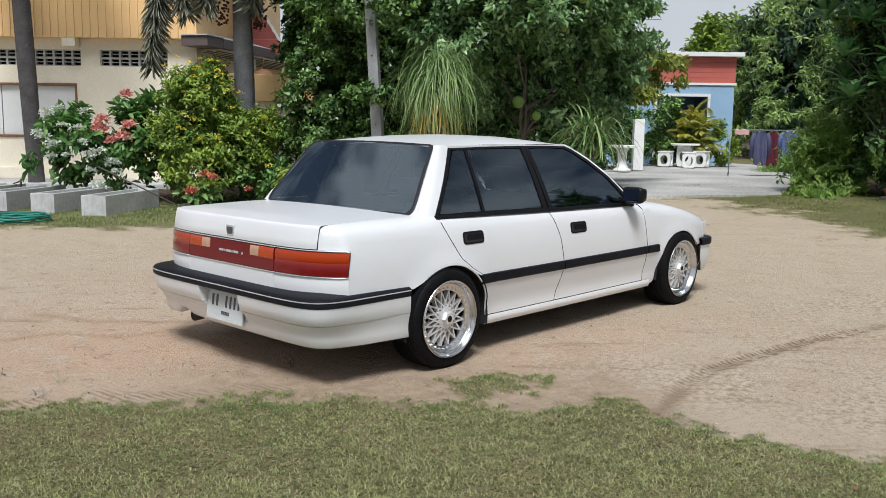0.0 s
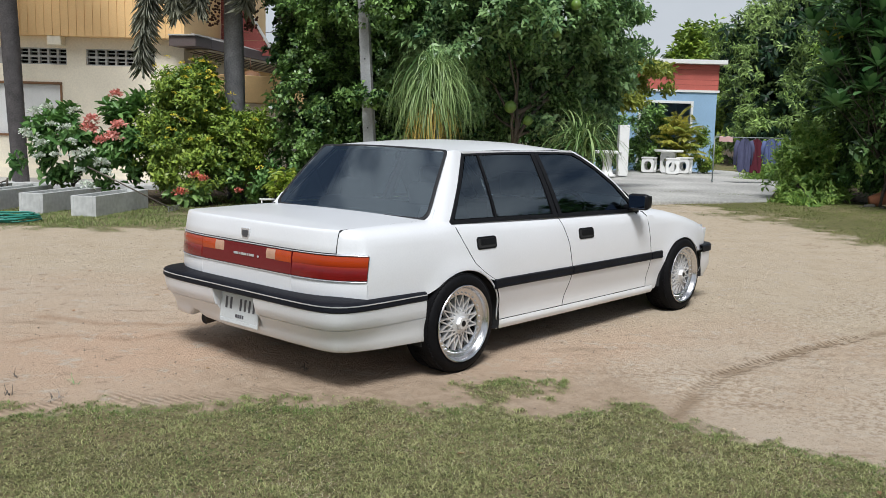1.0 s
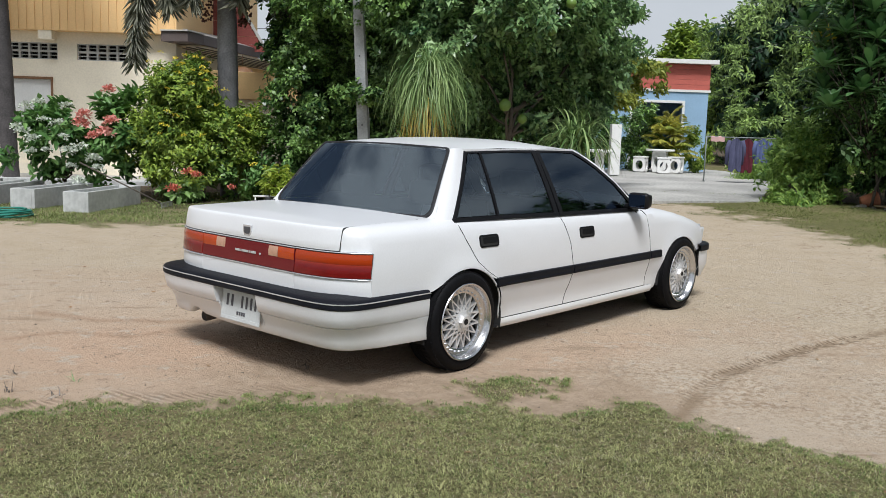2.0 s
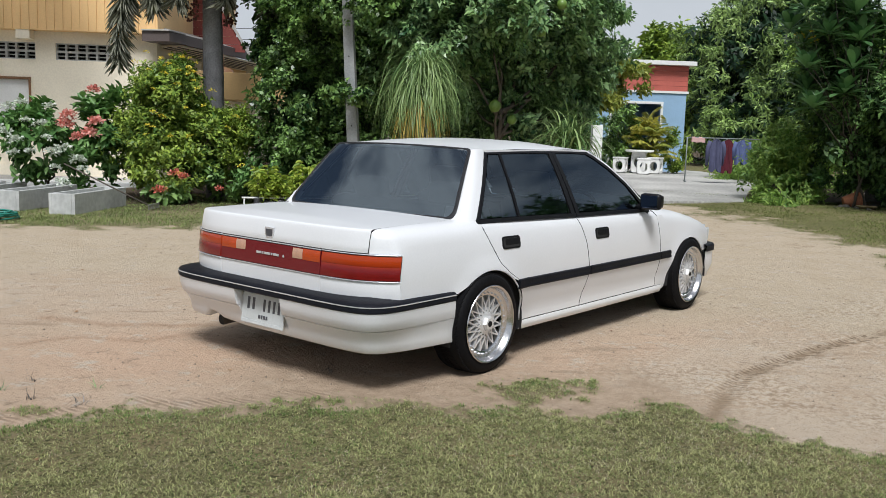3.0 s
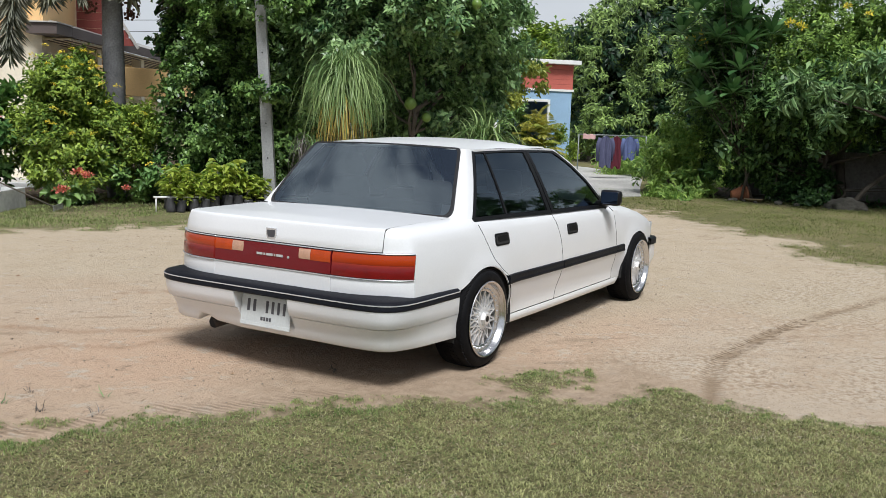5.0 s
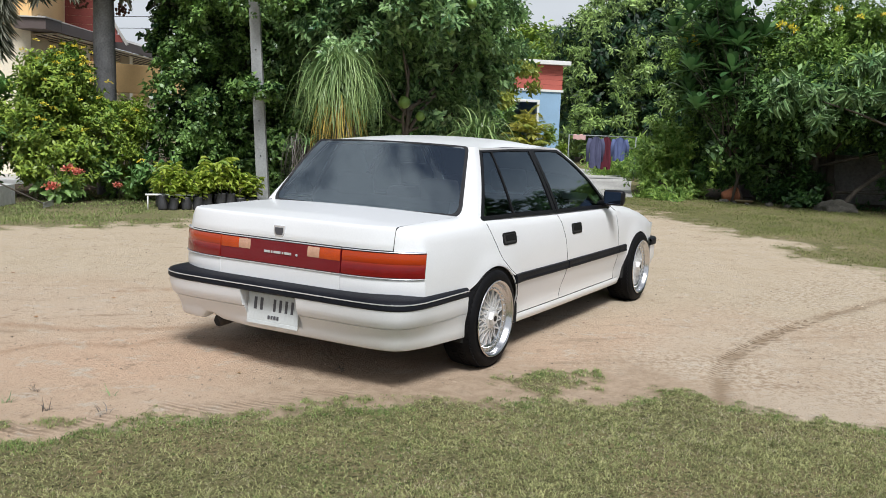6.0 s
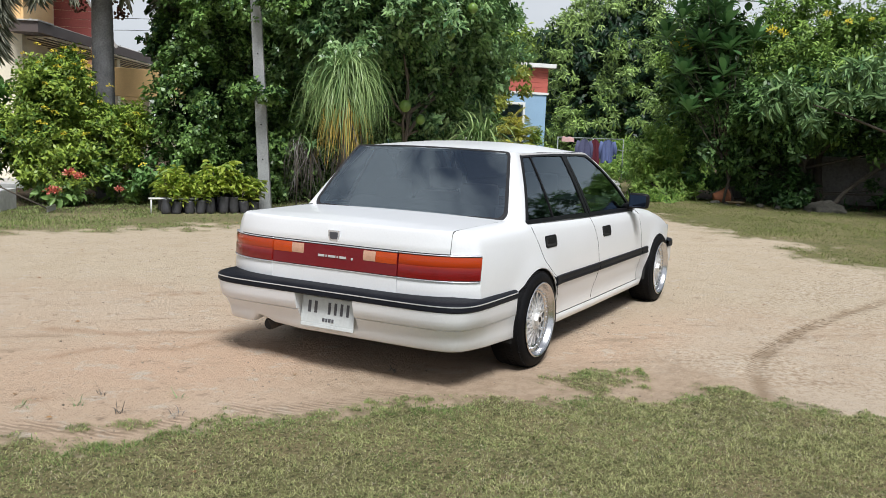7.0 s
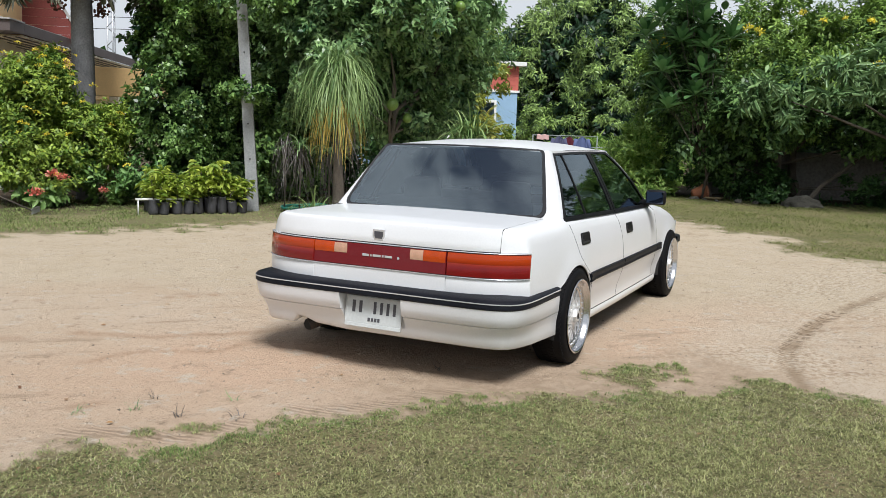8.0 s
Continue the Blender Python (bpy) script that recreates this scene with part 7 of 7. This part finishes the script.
def build_trough():
    t = empty("planter_trough", "grey cast concrete planter trough on the ground", "planter", "troughs")
    bm = bmesh.new()
    L, W, H, T = 1.5, 0.36, 0.30, 0.045
    box(bm, (0, 0, 0), (L, T, H), 0.006)
    box(bm, (0, W - T, 0), (L, W, H), 0.006)
    box(bm, (0, T, 0), (T, W - T, H), 0.006)
    box(bm, (L - T, T, 0), (L, W - T, H), 0.006)
    part("shell", bm, M_CONCRETE, t)
    boxed("soil", (T, T, 0.05), (L - T, W - T, 0.235), M_CONCRETE, t)
    return t


first = build_trough()
first.matrix_basis = pose(2.16, 7.50, -0.02, 0, 0, 34)
copy_thing(first, pose(1.80, 8.28, -0.02, 0, 0, 33))
copy_thing(first, pose(1.46, 9.05, -0.02, 0, 0, 35))
copy_thing(first, pose(1.12, 9.80, -0.02, 0, 0, 34))

# curb before the house
tagged(boxed("curb", (-14, -2.2, -0.1), (-4.8, -1.9, 0.10), M_CONCRETE, None, 0.01, yard_matrix(19.0, 0)), "low concrete curb before the house", "curb", kind="structure")
tagged(boxed("apron", (-14, -1.9, -0.1), (-4.8, -0.07, 0.06), M_SLAB, None, 0.0, yard_matrix(19.0, 0)), "pale concrete apron along the house", "pavement", kind="structure")

# rake lying against the trough
rake = empty("rake", "long-handled garden rake leaning on the trough", "rake")
tube("handle", [(3.38, 7.62, 0.04), (2.6, 8.6, 0.62)], 0.011, M_BARK, rake, 8)
bm = bmesh.new()
for k in range(9):
    box(bm, (-0.20 + k * 0.05, -0.01, -0.06), (-0.192 + k * 0.05, 0.0, 0.0), m=pose(3.38, 7.60, 0.08, 0, 0, 38))
box(bm, (-0.21, -0.012, 0.0), (0.21, 0.006, 0.014), m=pose(3.38, 7.60, 0.08, 0, 0, 38))
part("head", bm, M_METAL, rake)


def build_hose(at, loops, seed, label):
    r = random.Random(seed)
    h = empty("garden_hose", label, "hose")
    pts = []
    for i in range(loops * 24):
        a = i / 24 * 2 * math.pi
        k = 0.26 + 0.10 * math.sin(i * 0.37) + r.uniform(-0.02, 0.02)
        x, y = at[0] + 1.25 * k * math.cos(a), at[1] + k * math.sin(a)
        pts.append((x, y, ground_z(x, y) + 0.025 + 0.012 * (i // 24) + r.uniform(0, 0.008)))
    tube("coil", pts, 0.012, M_HOSE, h, 6)


build_hose((1.0, 7.6), 6, 1, "coiled dark green garden hose on the grass")
build_hose((6.1, 5.2), 5, 2, "tangled green hose at the pole's foot")


def build_sapling(seed):
    t = empty("potted_sapling", "lime green sapling in a black nursery bag", "sapling", "saplings beside the pole")
    bm = bmesh.new()
    r = random.Random(seed)
    prof = [(0.058, 0.0), (0.066, 0.03), (0.068, 0.10), (0.064, 0.165), (0.067, 0.18), (0.058, 0.178), (0.056, 0.15), (0.0, 0.15)]
    lathe(bm, prof, 12)
    for v in bm.verts:
        v.co.x += r.uniform(-0.005, 0.005)
        v.co.y += r.uniform(-0.005, 0.005)
    part("bag", bm, M_POT, t, smooth=True)
    tops = [(r.uniform(-0.1, 0.1), r.uniform(-0.1, 0.1), r.uniform(0.36, 0.56)) for _ in range(3)]
    tubes("stem", [([(0, 0, 0.15), (0.01, 0, 0.26), t0], [0.006, 0.005, 0.003]) for t0 in tops], M_BARK, t, 5)
    g = np.random.default_rng(seed)
    c = np.array(tops)[g.integers(0, 3, 64)] * np.array([1, 1, 1])
    c[:, 2] -= 0.24 * g.random(64) ** 1.5
    a = g.random(64) * 6.28
    d = np.stack([np.cos(a), np.sin(a), g.uniform(-0.35, 0.45, 64)], 1)
    v, f = leaf_arrays(c + g.normal(size=c.shape) * 0.02, d, np.array([0, 0, 1.0]) + g.normal(size=d.shape) * 0.3, 0.115 * (0.6 + 0.6 * g.random(64)), 0.052 * (0.7 + 0.5 * g.random(64)), droop=0.3)
    quads_mesh("leaves", v, f, L_LIME, t)
    return t


kinds = [build_sapling(s) for s in (3, 5, 8)]
r = random.Random(9)
spot = 0
for row in range(4):
    for k in range(9):
        x = 4.36 + 1.02 * k / 8.6 + 0.10 * row + r.uniform(-0.02, 0.02)
        y = 6.50 - 0.80 * k / 8.6 + 0.125 * row + r.uniform(-0.02, 0.02)
        s = r.uniform(0.85, 1.15)
        m = pose(x, y, ground_z(x, y) - 0.005, r.uniform(-5, 5), r.uniform(-5, 5), r.uniform(0, 360)) @ Matrix.Diagonal((1, 1, r.uniform(0.78, 1.2), 1))
        if spot < 3:
            kinds[spot].matrix_basis = m
        else:
            copy_thing(kinds[r.randrange(3)], m)
        spot += 1
rail = empty("plant_rack", "low white rail along the nursery bags", "rack")
tube("rail", [(4.20, 6.66, 0.215), (4.72, 6.26, 0.215)], 0.014, M_WHITE, rail, 8)
for q in (0.05, 0.95):
    tube("leg", [(4.20 + 0.52 * q, 6.66 - 0.40 * q, -0.02), (4.20 + 0.52 * q, 6.66 - 0.40 * q, 0.21)], 0.01, M_WHITE, rail, 6)

# ---- slab with garden furniture ----
slab = [(8.6, 4.28), (9.84, 3.5), (11.8, 2.29), (14.4, 3.2), (18.1, 4.4), (20.6, 5.6), (24.2, 8.4), (26.5, 13.0), (21, 19), (14, 13), (10.5, 7.5)]
bm = bmesh.new()
low = [bm.verts.new((x, y, -0.2)) for x, y in slab]
top = [bm.verts.new((x, y, 0.165)) for x, y in slab]
bm.faces.new(top)
for i in range(len(slab)):
    j = (i + 1) % len(slab)
    bm.faces.new((low[i], low[j], top[j], top[i]))
tagged(part("pavement", bm, M_SLAB), "pale stained concrete slab before the shed", "pavement", kind="structure")
SZ = 0.190


def build_pedestal(x, y, h, r, name, label, cat):
    t = empty(name, label, cat, at=pose(x, y, SZ))
    bm = bmesh.new()
    lathe(bm, [(r * 0.62, 0), (r * 0.62, 0.05), (r * 0.42, 0.09), (r * 0.30, h * 0.4), (r * 0.34, h * 0.75), (r * 0.52, h - 0.07)], 20)
    part("foot", bm, M_WHITE, t, smooth=True)
    bm = bmesh.new()
    lathe(bm, [(r * 0.95, h - 0.07), (r, h - 0.055), (r, h - 0.01), (r * 0.97, h)], 28)
    part("top", bm, M_WHITE, t, smooth=False)
    return t


def build_pierced_stool(name, label, x, y, w, h, turn, cat, top_r=0.0):
    """Cast stool of four pierced panels, with an overhanging round top where top_r is given."""
    t = empty(name, label, cat, "white garden set" if cat == "stool" else "", at=pose(x, y, SZ, 0, 0, turn))
    for k in range(4):
        bm = bmesh.new()
        n, rr = 20, w * 0.30
        hole = [(rr * math.cos(2 * math.pi * i / n), h * 0.48 + rr * 1.25 * math.sin(2 * math.pi * i / n)) for i in range(n)]
        edge = []
        for a, b in hole:
            dx, dz = a, b - h * 0.48
            q = min(w / 2 / max(abs(dx), 1e-6), (h * 0.48 if dz < 0 else h * 0.52) / max(abs(dz), 1e-6))
            edge.append((dx * q, h * 0.48 + dz * q))
        for y0 in (-w / 2, -w / 2 + 0.04):
            A = [bm.verts.new((a, y0, b)) for a, b in hole]
            B = [bm.verts.new((a, y0, b)) for a, b in edge]
            for i in range(n):
                bm.faces.new((A[i], A[(i + 1) % n], B[(i + 1) % n], B[i]))
            if y0 == -w / 2:
                A0 = A
        for i in range(n):
            bm.faces.new((A0[i], A0[(i + 1) % n], A[(i + 1) % n], A[i]))
        ob = part("side_panel", bm, M_WHITE, t)
        ob.matrix_basis = pose(0, 0, 0, 0, 0, 90 * k)
    bm = bmesh.new()
    if top_r:
        lathe(bm, [(top_r * 0.95, h), (top_r, h + 0.015), (top_r, h + 0.05), (top_r * 0.97, h + 0.06)], 28)
    else:
        box(bm, (-w / 2 - 0.015, -w / 2 - 0.015, h), (w / 2 + 0.015, w / 2 + 0.015, h + 0.04), 0.008)
    part("top", bm, M_WHITE, t)
    return t


build_pedestal(16.1, 8.19, 0.66, 0.36, "pedestal_table", "white round pedestal table of cast concrete", "table")
build_pierced_stool("garden_table", "white cast table with pierced sides and round top", 20.4, 8.75, 0.42, 0.60, 20, "table", 0.42)
build_pierced_stool("garden_stool", "white square cast stool with pierced sides", 19.9, 9.1, 0.36, 0.40, 15, "stool")
build_pierced_stool("garden_stool", "white square cast stool with pierced sides", 19.75, 8.28, 0.36, 0.40, 30, "stool")
build_pierced_stool("garden_stool", "white square cast stool with pierced sides", 20.45, 8.25, 0.36, 0.42, 10, "stool")
tagged(boxed("post", (-0.13, -0.13, 0), (0.13, 0.13, 1.32), M_WHITE, None, 0.01, pose(16.98, 8.28, SZ, 0, 0, 43)), "white square concrete post on the slab", "post")

# plants before the shed's door
areca = empty("areca_palm", "yellow-green areca palm before the shed's door", "palm")
for k in range(64):
    g = random.Random(200 + k)
    a, e = g.uniform(0, 6.28), g.uniform(0.55, 1.45)
    b = Vector((20.9 + g.uniform(-0.25, 0.25), 8.75 + g.uniform(-0.25, 0.25), SZ + g.uniform(0.25, 1.35)))
    pts = []
    d = Vector((math.cos(a) * math.cos(e), math.sin(a) * math.cos(e), math.sin(e)))
    p = b.copy()
    for i in range(9):
        pts.append(tuple(p))
        p += d * g.uniform(0.075, 0.115)
        d = (d + Vector((math.cos(a) * 0.05, math.sin(a) * 0.05, -0.17))).normalized()
    q = np.array(pts)
    t = np.linspace(0.2, 1, 32)
    pos = np.stack([np.interp(t * 8, range(9), q[:, c]) for c in range(3)], 1)
    along = unit(np.stack([np.interp(np.minimum(t * 8 + 0.5, 8), range(9), q[:, c]) for c in range(3)], 1) - pos + 1e-6)
    side = unit(np.cross(along, np.array([0, 0, 1.0]))) * np.where(np.arange(32) % 2, 1, -1)[:, None]
    v, f = leaf_arrays(pos, side + along * 0.8 + np.array([0, 0, -0.45]), np.array([[0, 0, 1.0]] * 32), 0.29 * (1.1 - 0.6 * t), np.full(32, 0.024))
    quads_mesh("frond", v, f, L_ARECA if k % 4 else L_YELLOW, areca)
build_shrub("door_shrub", "dark rounded shrub beside the shed's door", (20.6, 9.5), [(19.7, 9.9, 1.0, 0.5, 0.5, 0.8), (20.55, 9.4, 1.15, 0.5, 0.5, 0.7), (20.4, 9.6, 0.6, 0.45, 0.45, 0.5), (20.4, 9.5, 1.75, 0.4, 0.4, 0.45)], 360, 18, 0.11, 0.05, L_TREE, 61, spread=0.13)
build_shrub("dark_shrub", "dark green shrub behind the white post", (17.6, 9.7), [(18.1, 9.7, 0.9, 0.7, 0.7, 0.9), (16.9, 9.6, 1.2, 0.8, 0.8, 1.1), (17.5, 9.8, 1.9, 0.7, 0.7, 0.7)], 520, 16, 0.13, 0.055, L_BACK, 63, spread=0.13)
build_shrub("door_shrub", "low green shrub beside the areca palm", (21.5, 8.2), [(21.5, 8.15, 0.75, 0.45, 0.45, 0.55)], 120, 18, 0.10, 0.045, L_SHRUB, 62, spread=0.12)

# washing line
M_RACK = material("dull_weathered_tube", (0.24, 0.27, 0.26), 0.6, 0.3, var=0.2, scale=6, fine=60, bump=0.05)
A, B = Vector((16.82, 5.68, 0)), Vector((18.1, 4.36, 0))
line = empty("clothes_rack", "galvanised tube clothes rack on the slab", "clothes rack")
for p in (A, B):
    z = SZ if p is A else ground_z(p.x, p.y)
    tube("upright", [(p.x, p.y, z - 0.01), (p.x, p.y, 1.27)], 0.016, M_RACK, line, 8)
tube("foot", [(A.x - 0.22, A.y - 0.12, SZ + 0.016), (A.x + 0.22, A.y + 0.12, SZ + 0.016)], 0.016, M_RACK, line, 8)
tube("top_rail", [(A.x, A.y, 1.262), (B.x, B.y, 1.262)], 0.014, M_RACK, line, 8)
tube("side_rail", [(17.9, 4.6, 0.98), (18.9, 3.8, 0.98)], 0.014, M_RACK, line, 8)


def build_garment(q, width, drop, mat, label, seed, sleeves=True):
    """A hung shirt: two draped layers with folds, shoulders and sleeves."""
    g = random.Random(seed)
    t = empty("garment", label, "clothing", "washing on the rack")
    ax = (B - A).normalized()
    c = A.lerp(B, q)
    nrm = Vector((-ax.y, ax.x, 0))
    rows = []
    for i in range(13):
        v = i / 12
        row = []
        for k in range(25):
            u = -1 + 2 * (k % 13) / 12 if k < 13 else 1 - 2 * (k - 12) / 12
            w = width / 2 * (0.55 + 0.45 * min(1, v * 6)) * (1 - 0.08 * v)
            side = 1 if k < 13 else -1
            fold = 0.03 * math.sin(u * 9 + seed + v * 2) * v + 0.012 * math.sin(u * 21 + seed)
            z = 1.252 - drop * v - 0.05 * abs(u) * (1 - v) + 0.04 * math.sin(u * 5 + seed) * v
            p = c + ax * (u * w) + nrm * (side * (0.022 + 0.02 * v) * (1 - abs(u) ** 4) + fold)
            row.append((p.x, p.y, z))
        rows.append(row)
    grid_mesh("cloth", rows, mat, t)
    if sleeves:
        for s in (-1, 1):
            p0 = c + ax * (s * width * 0.46)
            p1 = p0 + ax * (s * 0.05)
            tube("sleeve", [(p0.x, p0.y, 1.19), (p1.x, p1.y, 1.02), (p1.x, p1.y, 1.19 - drop * 0.75)], [0.05, 0.055, 0.04], mat, t, 8)
    tube("hanger", [tuple(c - ax * (width * 0.35)) [:2] + (1.20,), tuple(c)[:2] + (1.255,), tuple(c + ax * (width * 0.35))[:2] + (1.20,)], 0.005, M_METAL, t, 5)


build_garment(0.40, 0.34, 0.78, material("grey_blue_cloth", (0.085, 0.09, 0.165), 0.9, var=0.15, fine=80), "grey-blue long-sleeved shirt hung to dry", 1)
build_garment(0.56, 0.32, 0.80, material("maroon_cloth", (0.10, 0.012, 0.024), 0.9, var=0.15, fine=80), "maroon towel-like shirt hung to dry", 2, False)
build_garment(0.76, 0.36, 0.58, material("faded_blue_cloth", (0.10, 0.13, 0.27), 0.9, var=0.15, fine=80), "faded blue shirt hung to dry", 3)
towel = empty("folded_cloth", "pale pink cloth folded over the rack", "clothing")
c0, c1 = A.lerp(B, 0.06), A.lerp(B, 0.24)
rows = []
for dz, off in ((-0.11, -0.02), (0.0, -0.017), (0.018, 0.0), (0.0, 0.017), (-0.10, 0.02)):
    n = Vector((0.72, 0.69, 0)) * off
    rows.append([tuple(c0.lerp(c1, k / 6) + n + Vector((0, 0, 1.262 + dz + 0.008 * math.sin(k * 2))))for k in range(7)])
grid_mesh("cloth", rows, material("pink_cloth", (0.60, 0.38, 0.36), 0.9, var=0.12, fine=80), towel)

# ---- under the trees by the old wall ----
wall = empty("old_wall", "low stained grey masonry wall under the trees", "wall")
wall["kind"] = "structure"
boxed("wall_body", (-0.1, -7.5, -0.2), (0.1, 3.0, 0.98), M_OLDWALL, wall, 0.01, pose(14.9, -2.0, 0.1, 0, 0, 6))
bm = bmesh.new()
bmesh.ops.create_icosphere(bm, subdivisions=4, radius=1.0)
for v in bm.verts:
    n = noise.noise(v.co * 2.2) * 0.22 + noise.noise(v.co * 6.0) * 0.10
    v.co = Vector((v.co.x * 0.42 * (1 + n), v.co.y * 0.36 * (1 + n), max(-0.1, v.co.z) * 0.20 * (1 + n)))
    v.co += Vector((12.35, -1.12, 0.12))
mound = tagged(part("earth_mound", bm, M_ROCK, smooth=True), "rough grey mound of earth at the tree's foot", "mound")
lean = empty("leaning_branch", "bare leaning branch growing from the mound", "branch")
tubes("stem", [([(12.45, -1.2, 0.2), (12.65, -1.4, 0.5), (12.75, -1.6, 0.68), (13.3, -2.0, 1.02), (13.6, -2.5, 1.7)], [0.045, 0.04, 0.036, 0.03, 0.02]), ([(13.25, -2.0, 1.0), (13.3, -1.9, 1.7)], [0.025, 0.015])], M_BARK, lean, 8)
tubes("old_stems", [([(12.55, 0.67, 0.1), (12.5, 0.6, 0.5), (12.62, 0.5, 0.9)], [0.03, 0.025, 0.02]), ([(12.9, 0.2, 0.1), (12.85, 0.1, 0.8)], [0.02, 0.012])], M_BARK, lean, 7)
pot = empty("flower_pot", "broken terracotta flower pot lying on its side", "pot", at=pose(12.6, 0.72, 0.27, 75, 20, 30))
bm = bmesh.new()
lathe(bm, [(0.085, -0.13), (0.13, 0.10), (0.145, 0.10), (0.145, 0.14), (0.125, 0.14), (0.118, 0.09), (0.075, -0.10), (0.0, -0.10)], 22)
part("body", bm, M_TERRA, pot, smooth=True)
saucer = empty("saucer", "shallow buff clay saucer on the ground", "saucer", at=pose(12.45, 0.42, ground_z(12.45, 0.42)))
bm = bmesh.new()
lathe(bm, [(0.11, 0.0), (0.16, 0.045), (0.17, 0.045), (0.165, 0.055), (0.15, 0.05), (0.10, 0.018), (0.0, 0.018)], 22)
part("dish", bm, material("buff_clay", (0.42, 0.32, 0.18), 0.8, var=0.2), saucer, smooth=True)
g = random.Random(5)
for k in range(22):
    x, y, s = 12.5 + g.uniform(-0.35, 0.5), g.uniform(-0.9, 0.9), g.uniform(0.03, 0.08)
    bm = bmesh.new()
    bmesh.ops.create_icosphere(bm, subdivisions=2, radius=s)
    for v in bm.verts:
        v.co *= 1 + noise.noise(v.co * 20 + Vector((k, 0, 0))) * 0.35
        v.co.z *= 0.6
        v.co += Vector((x, y, ground_z(x, y) + s * 0.3))
    tagged(part("stone", bm, M_ROCK, smooth=True), "small grey stone under the trees", "stone", "stones by the pot")

# pebbles and dry leaves scattered on the dirt
g = np.random.default_rng(8)
n = 3200
x, y = g.uniform(-3, 8, n), g.uniform(-2.4, 5, n)
keep = grass_masks(x, y)[0] < 0.3
x, y = x[keep], y[keep]
z = ground_height(x, y)
V, F = [], []
for a, b, c in zip(x, y, z):
    s = float(g.uniform(0.003, 0.011))
    o = len(V)
    V += [(a + s, b, c), (a - s * 0.4, b + s, c), (a - s * 0.5, b - s * 0.9, c), (a + s * 0.1, b, c + s * 0.8), (a, b, c - s)]
    F += [(o, o + 1, o + 3), (o + 1, o + 2, o + 3), (o + 2, o, o + 3), (o, o + 4, o + 1), (o + 1, o + 4, o + 2), (o + 2, o + 4, o)]
tagged(link_mesh("gravel", V, F, material("pebble", (0.34, 0.27, 0.2), 0.9, var=0.3, island=0.5)), "scattered small pebbles on the sandy dirt", "gravel", kind="stuff")
n = 130
x, y = g.uniform(-4, 12, n), g.uniform(-4, 7, n)
p = np.stack([x, y, ground_height(x, y) + 0.006 + 0.012 * grass_masks(x, y)[0]], 1)
a = g.random(n) * 6.28
v, f = leaf_arrays(p, np.stack([np.cos(a), np.sin(a), g.uniform(-0.05, 0.10, n)], 1), np.array([0, 0, 1.0]) + g.normal(size=(n, 3)) * 0.3, g.uniform(0.02, 0.045, n), g.uniform(0.012, 0.022, n), droop=0.03)
tagged(quads_mesh("fallen_leaves", v, f, leaf_material("fallen_leaf", (0.16, 0.07, 0.03), (0.42, 0.26, 0.10))), "dry brown fallen leaves on dirt and lawn", "leaves", kind="stuff")

# things by the house: hanging lampshade-like basket, mast and wires far off
basket = empty("hanging_basket", "round brown woven basket hung under the eave", "basket")
bm = bmesh.new()
lathe(bm, [(0.05, 0.28), (0.2, 0.22), (0.27, 0.08), (0.26, -0.08), (0.18, -0.2), (0.05, -0.25)], 20, pose(9.0, 13.5, 2.25))
part("bowl", bm, M_WOOD, basket, smooth=True)
tube("cord", [(9.0, 13.5, 2.5), (9.0, 13.5, 2.82)], 0.008, M_WOOD, basket, 5)
mast = empty("radio_mast", "far lattice radio mast", "mast")
lines = []
for k in range(3):
    a = 2.1 * k
    lines.append(([(54.4 + 0.5 * math.cos(a), 59.5 + 0.5 * math.sin(a), 0), (54.4 + 0.3 * math.cos(a), 59.5 + 0.3 * math.sin(a), 13)], 0.06))
for i in range(16):
    a, b = 2.1 * (i % 3), 2.1 * ((i + 1) % 3)
    lines.append(([(54.4 + 0.42 * math.cos(a), 59.5 + 0.42 * math.sin(a), 4 + i * 0.55), (54.4 + 0.42 * math.cos(b), 59.5 + 0.42 * math.sin(b), 4.55 + i * 0.55)], 0.04))
tubes("lattice", lines, M_METAL, mast, 5)
for z0, z1 in ((7.52, 8.13), (6.81, 7.36)):
    cable = empty("overhead_cable", "thin dark overhead cable far behind the house", "cable", "overhead cables")
    a, b = Vector((35.21, 41.63, z0)), Vector((41.77, 39.55, z1))
    d = b - a
    tube("wire", [tuple(a - d * 4), tuple(a - d * 2 - Vector((0, 0, 0.25))), tuple(a), tuple(b), tuple(b + d * 3)], 0.018, M_DARK, cable, 5)
# small weeds and a twig on the dirt
for i, (x, y, k) in enumerate(((-1.74, 0.60, 7), (-1.91, 0.56, 9), (-1.88, 0.34, 8), (-1.60, 0.28, 6), (-1.77, 0.12, 9), (-2.05, 0.75, 8))):
    weed = empty("weed", "small sparse weed growing out of the dirt", "weed", "weeds on the dirt")
    strands("blades", (x, y, ground_z(x, y)), k, 0.075, 0.004, (0.3, 1.5), 1.2, L_CAL if i % 2 else L_DRY, weed, 300 + i, low=ground_z(x, y) + 0.004, spread=0.012, kink=0.1)
twig = empty("twig", "dark dry twig lying on the dirt under the bumper", "twig")
strands("stems", (-0.62, -0.27, ground_z(-0.62, -0.27) + 0.012), 12, 0.06, 0.006, (-0.1, 0.5), 1.0, L_DRY, twig, 320, low=ground_z(-0.62, -0.27) + 0.006, spread=0.008, kink=0.25)
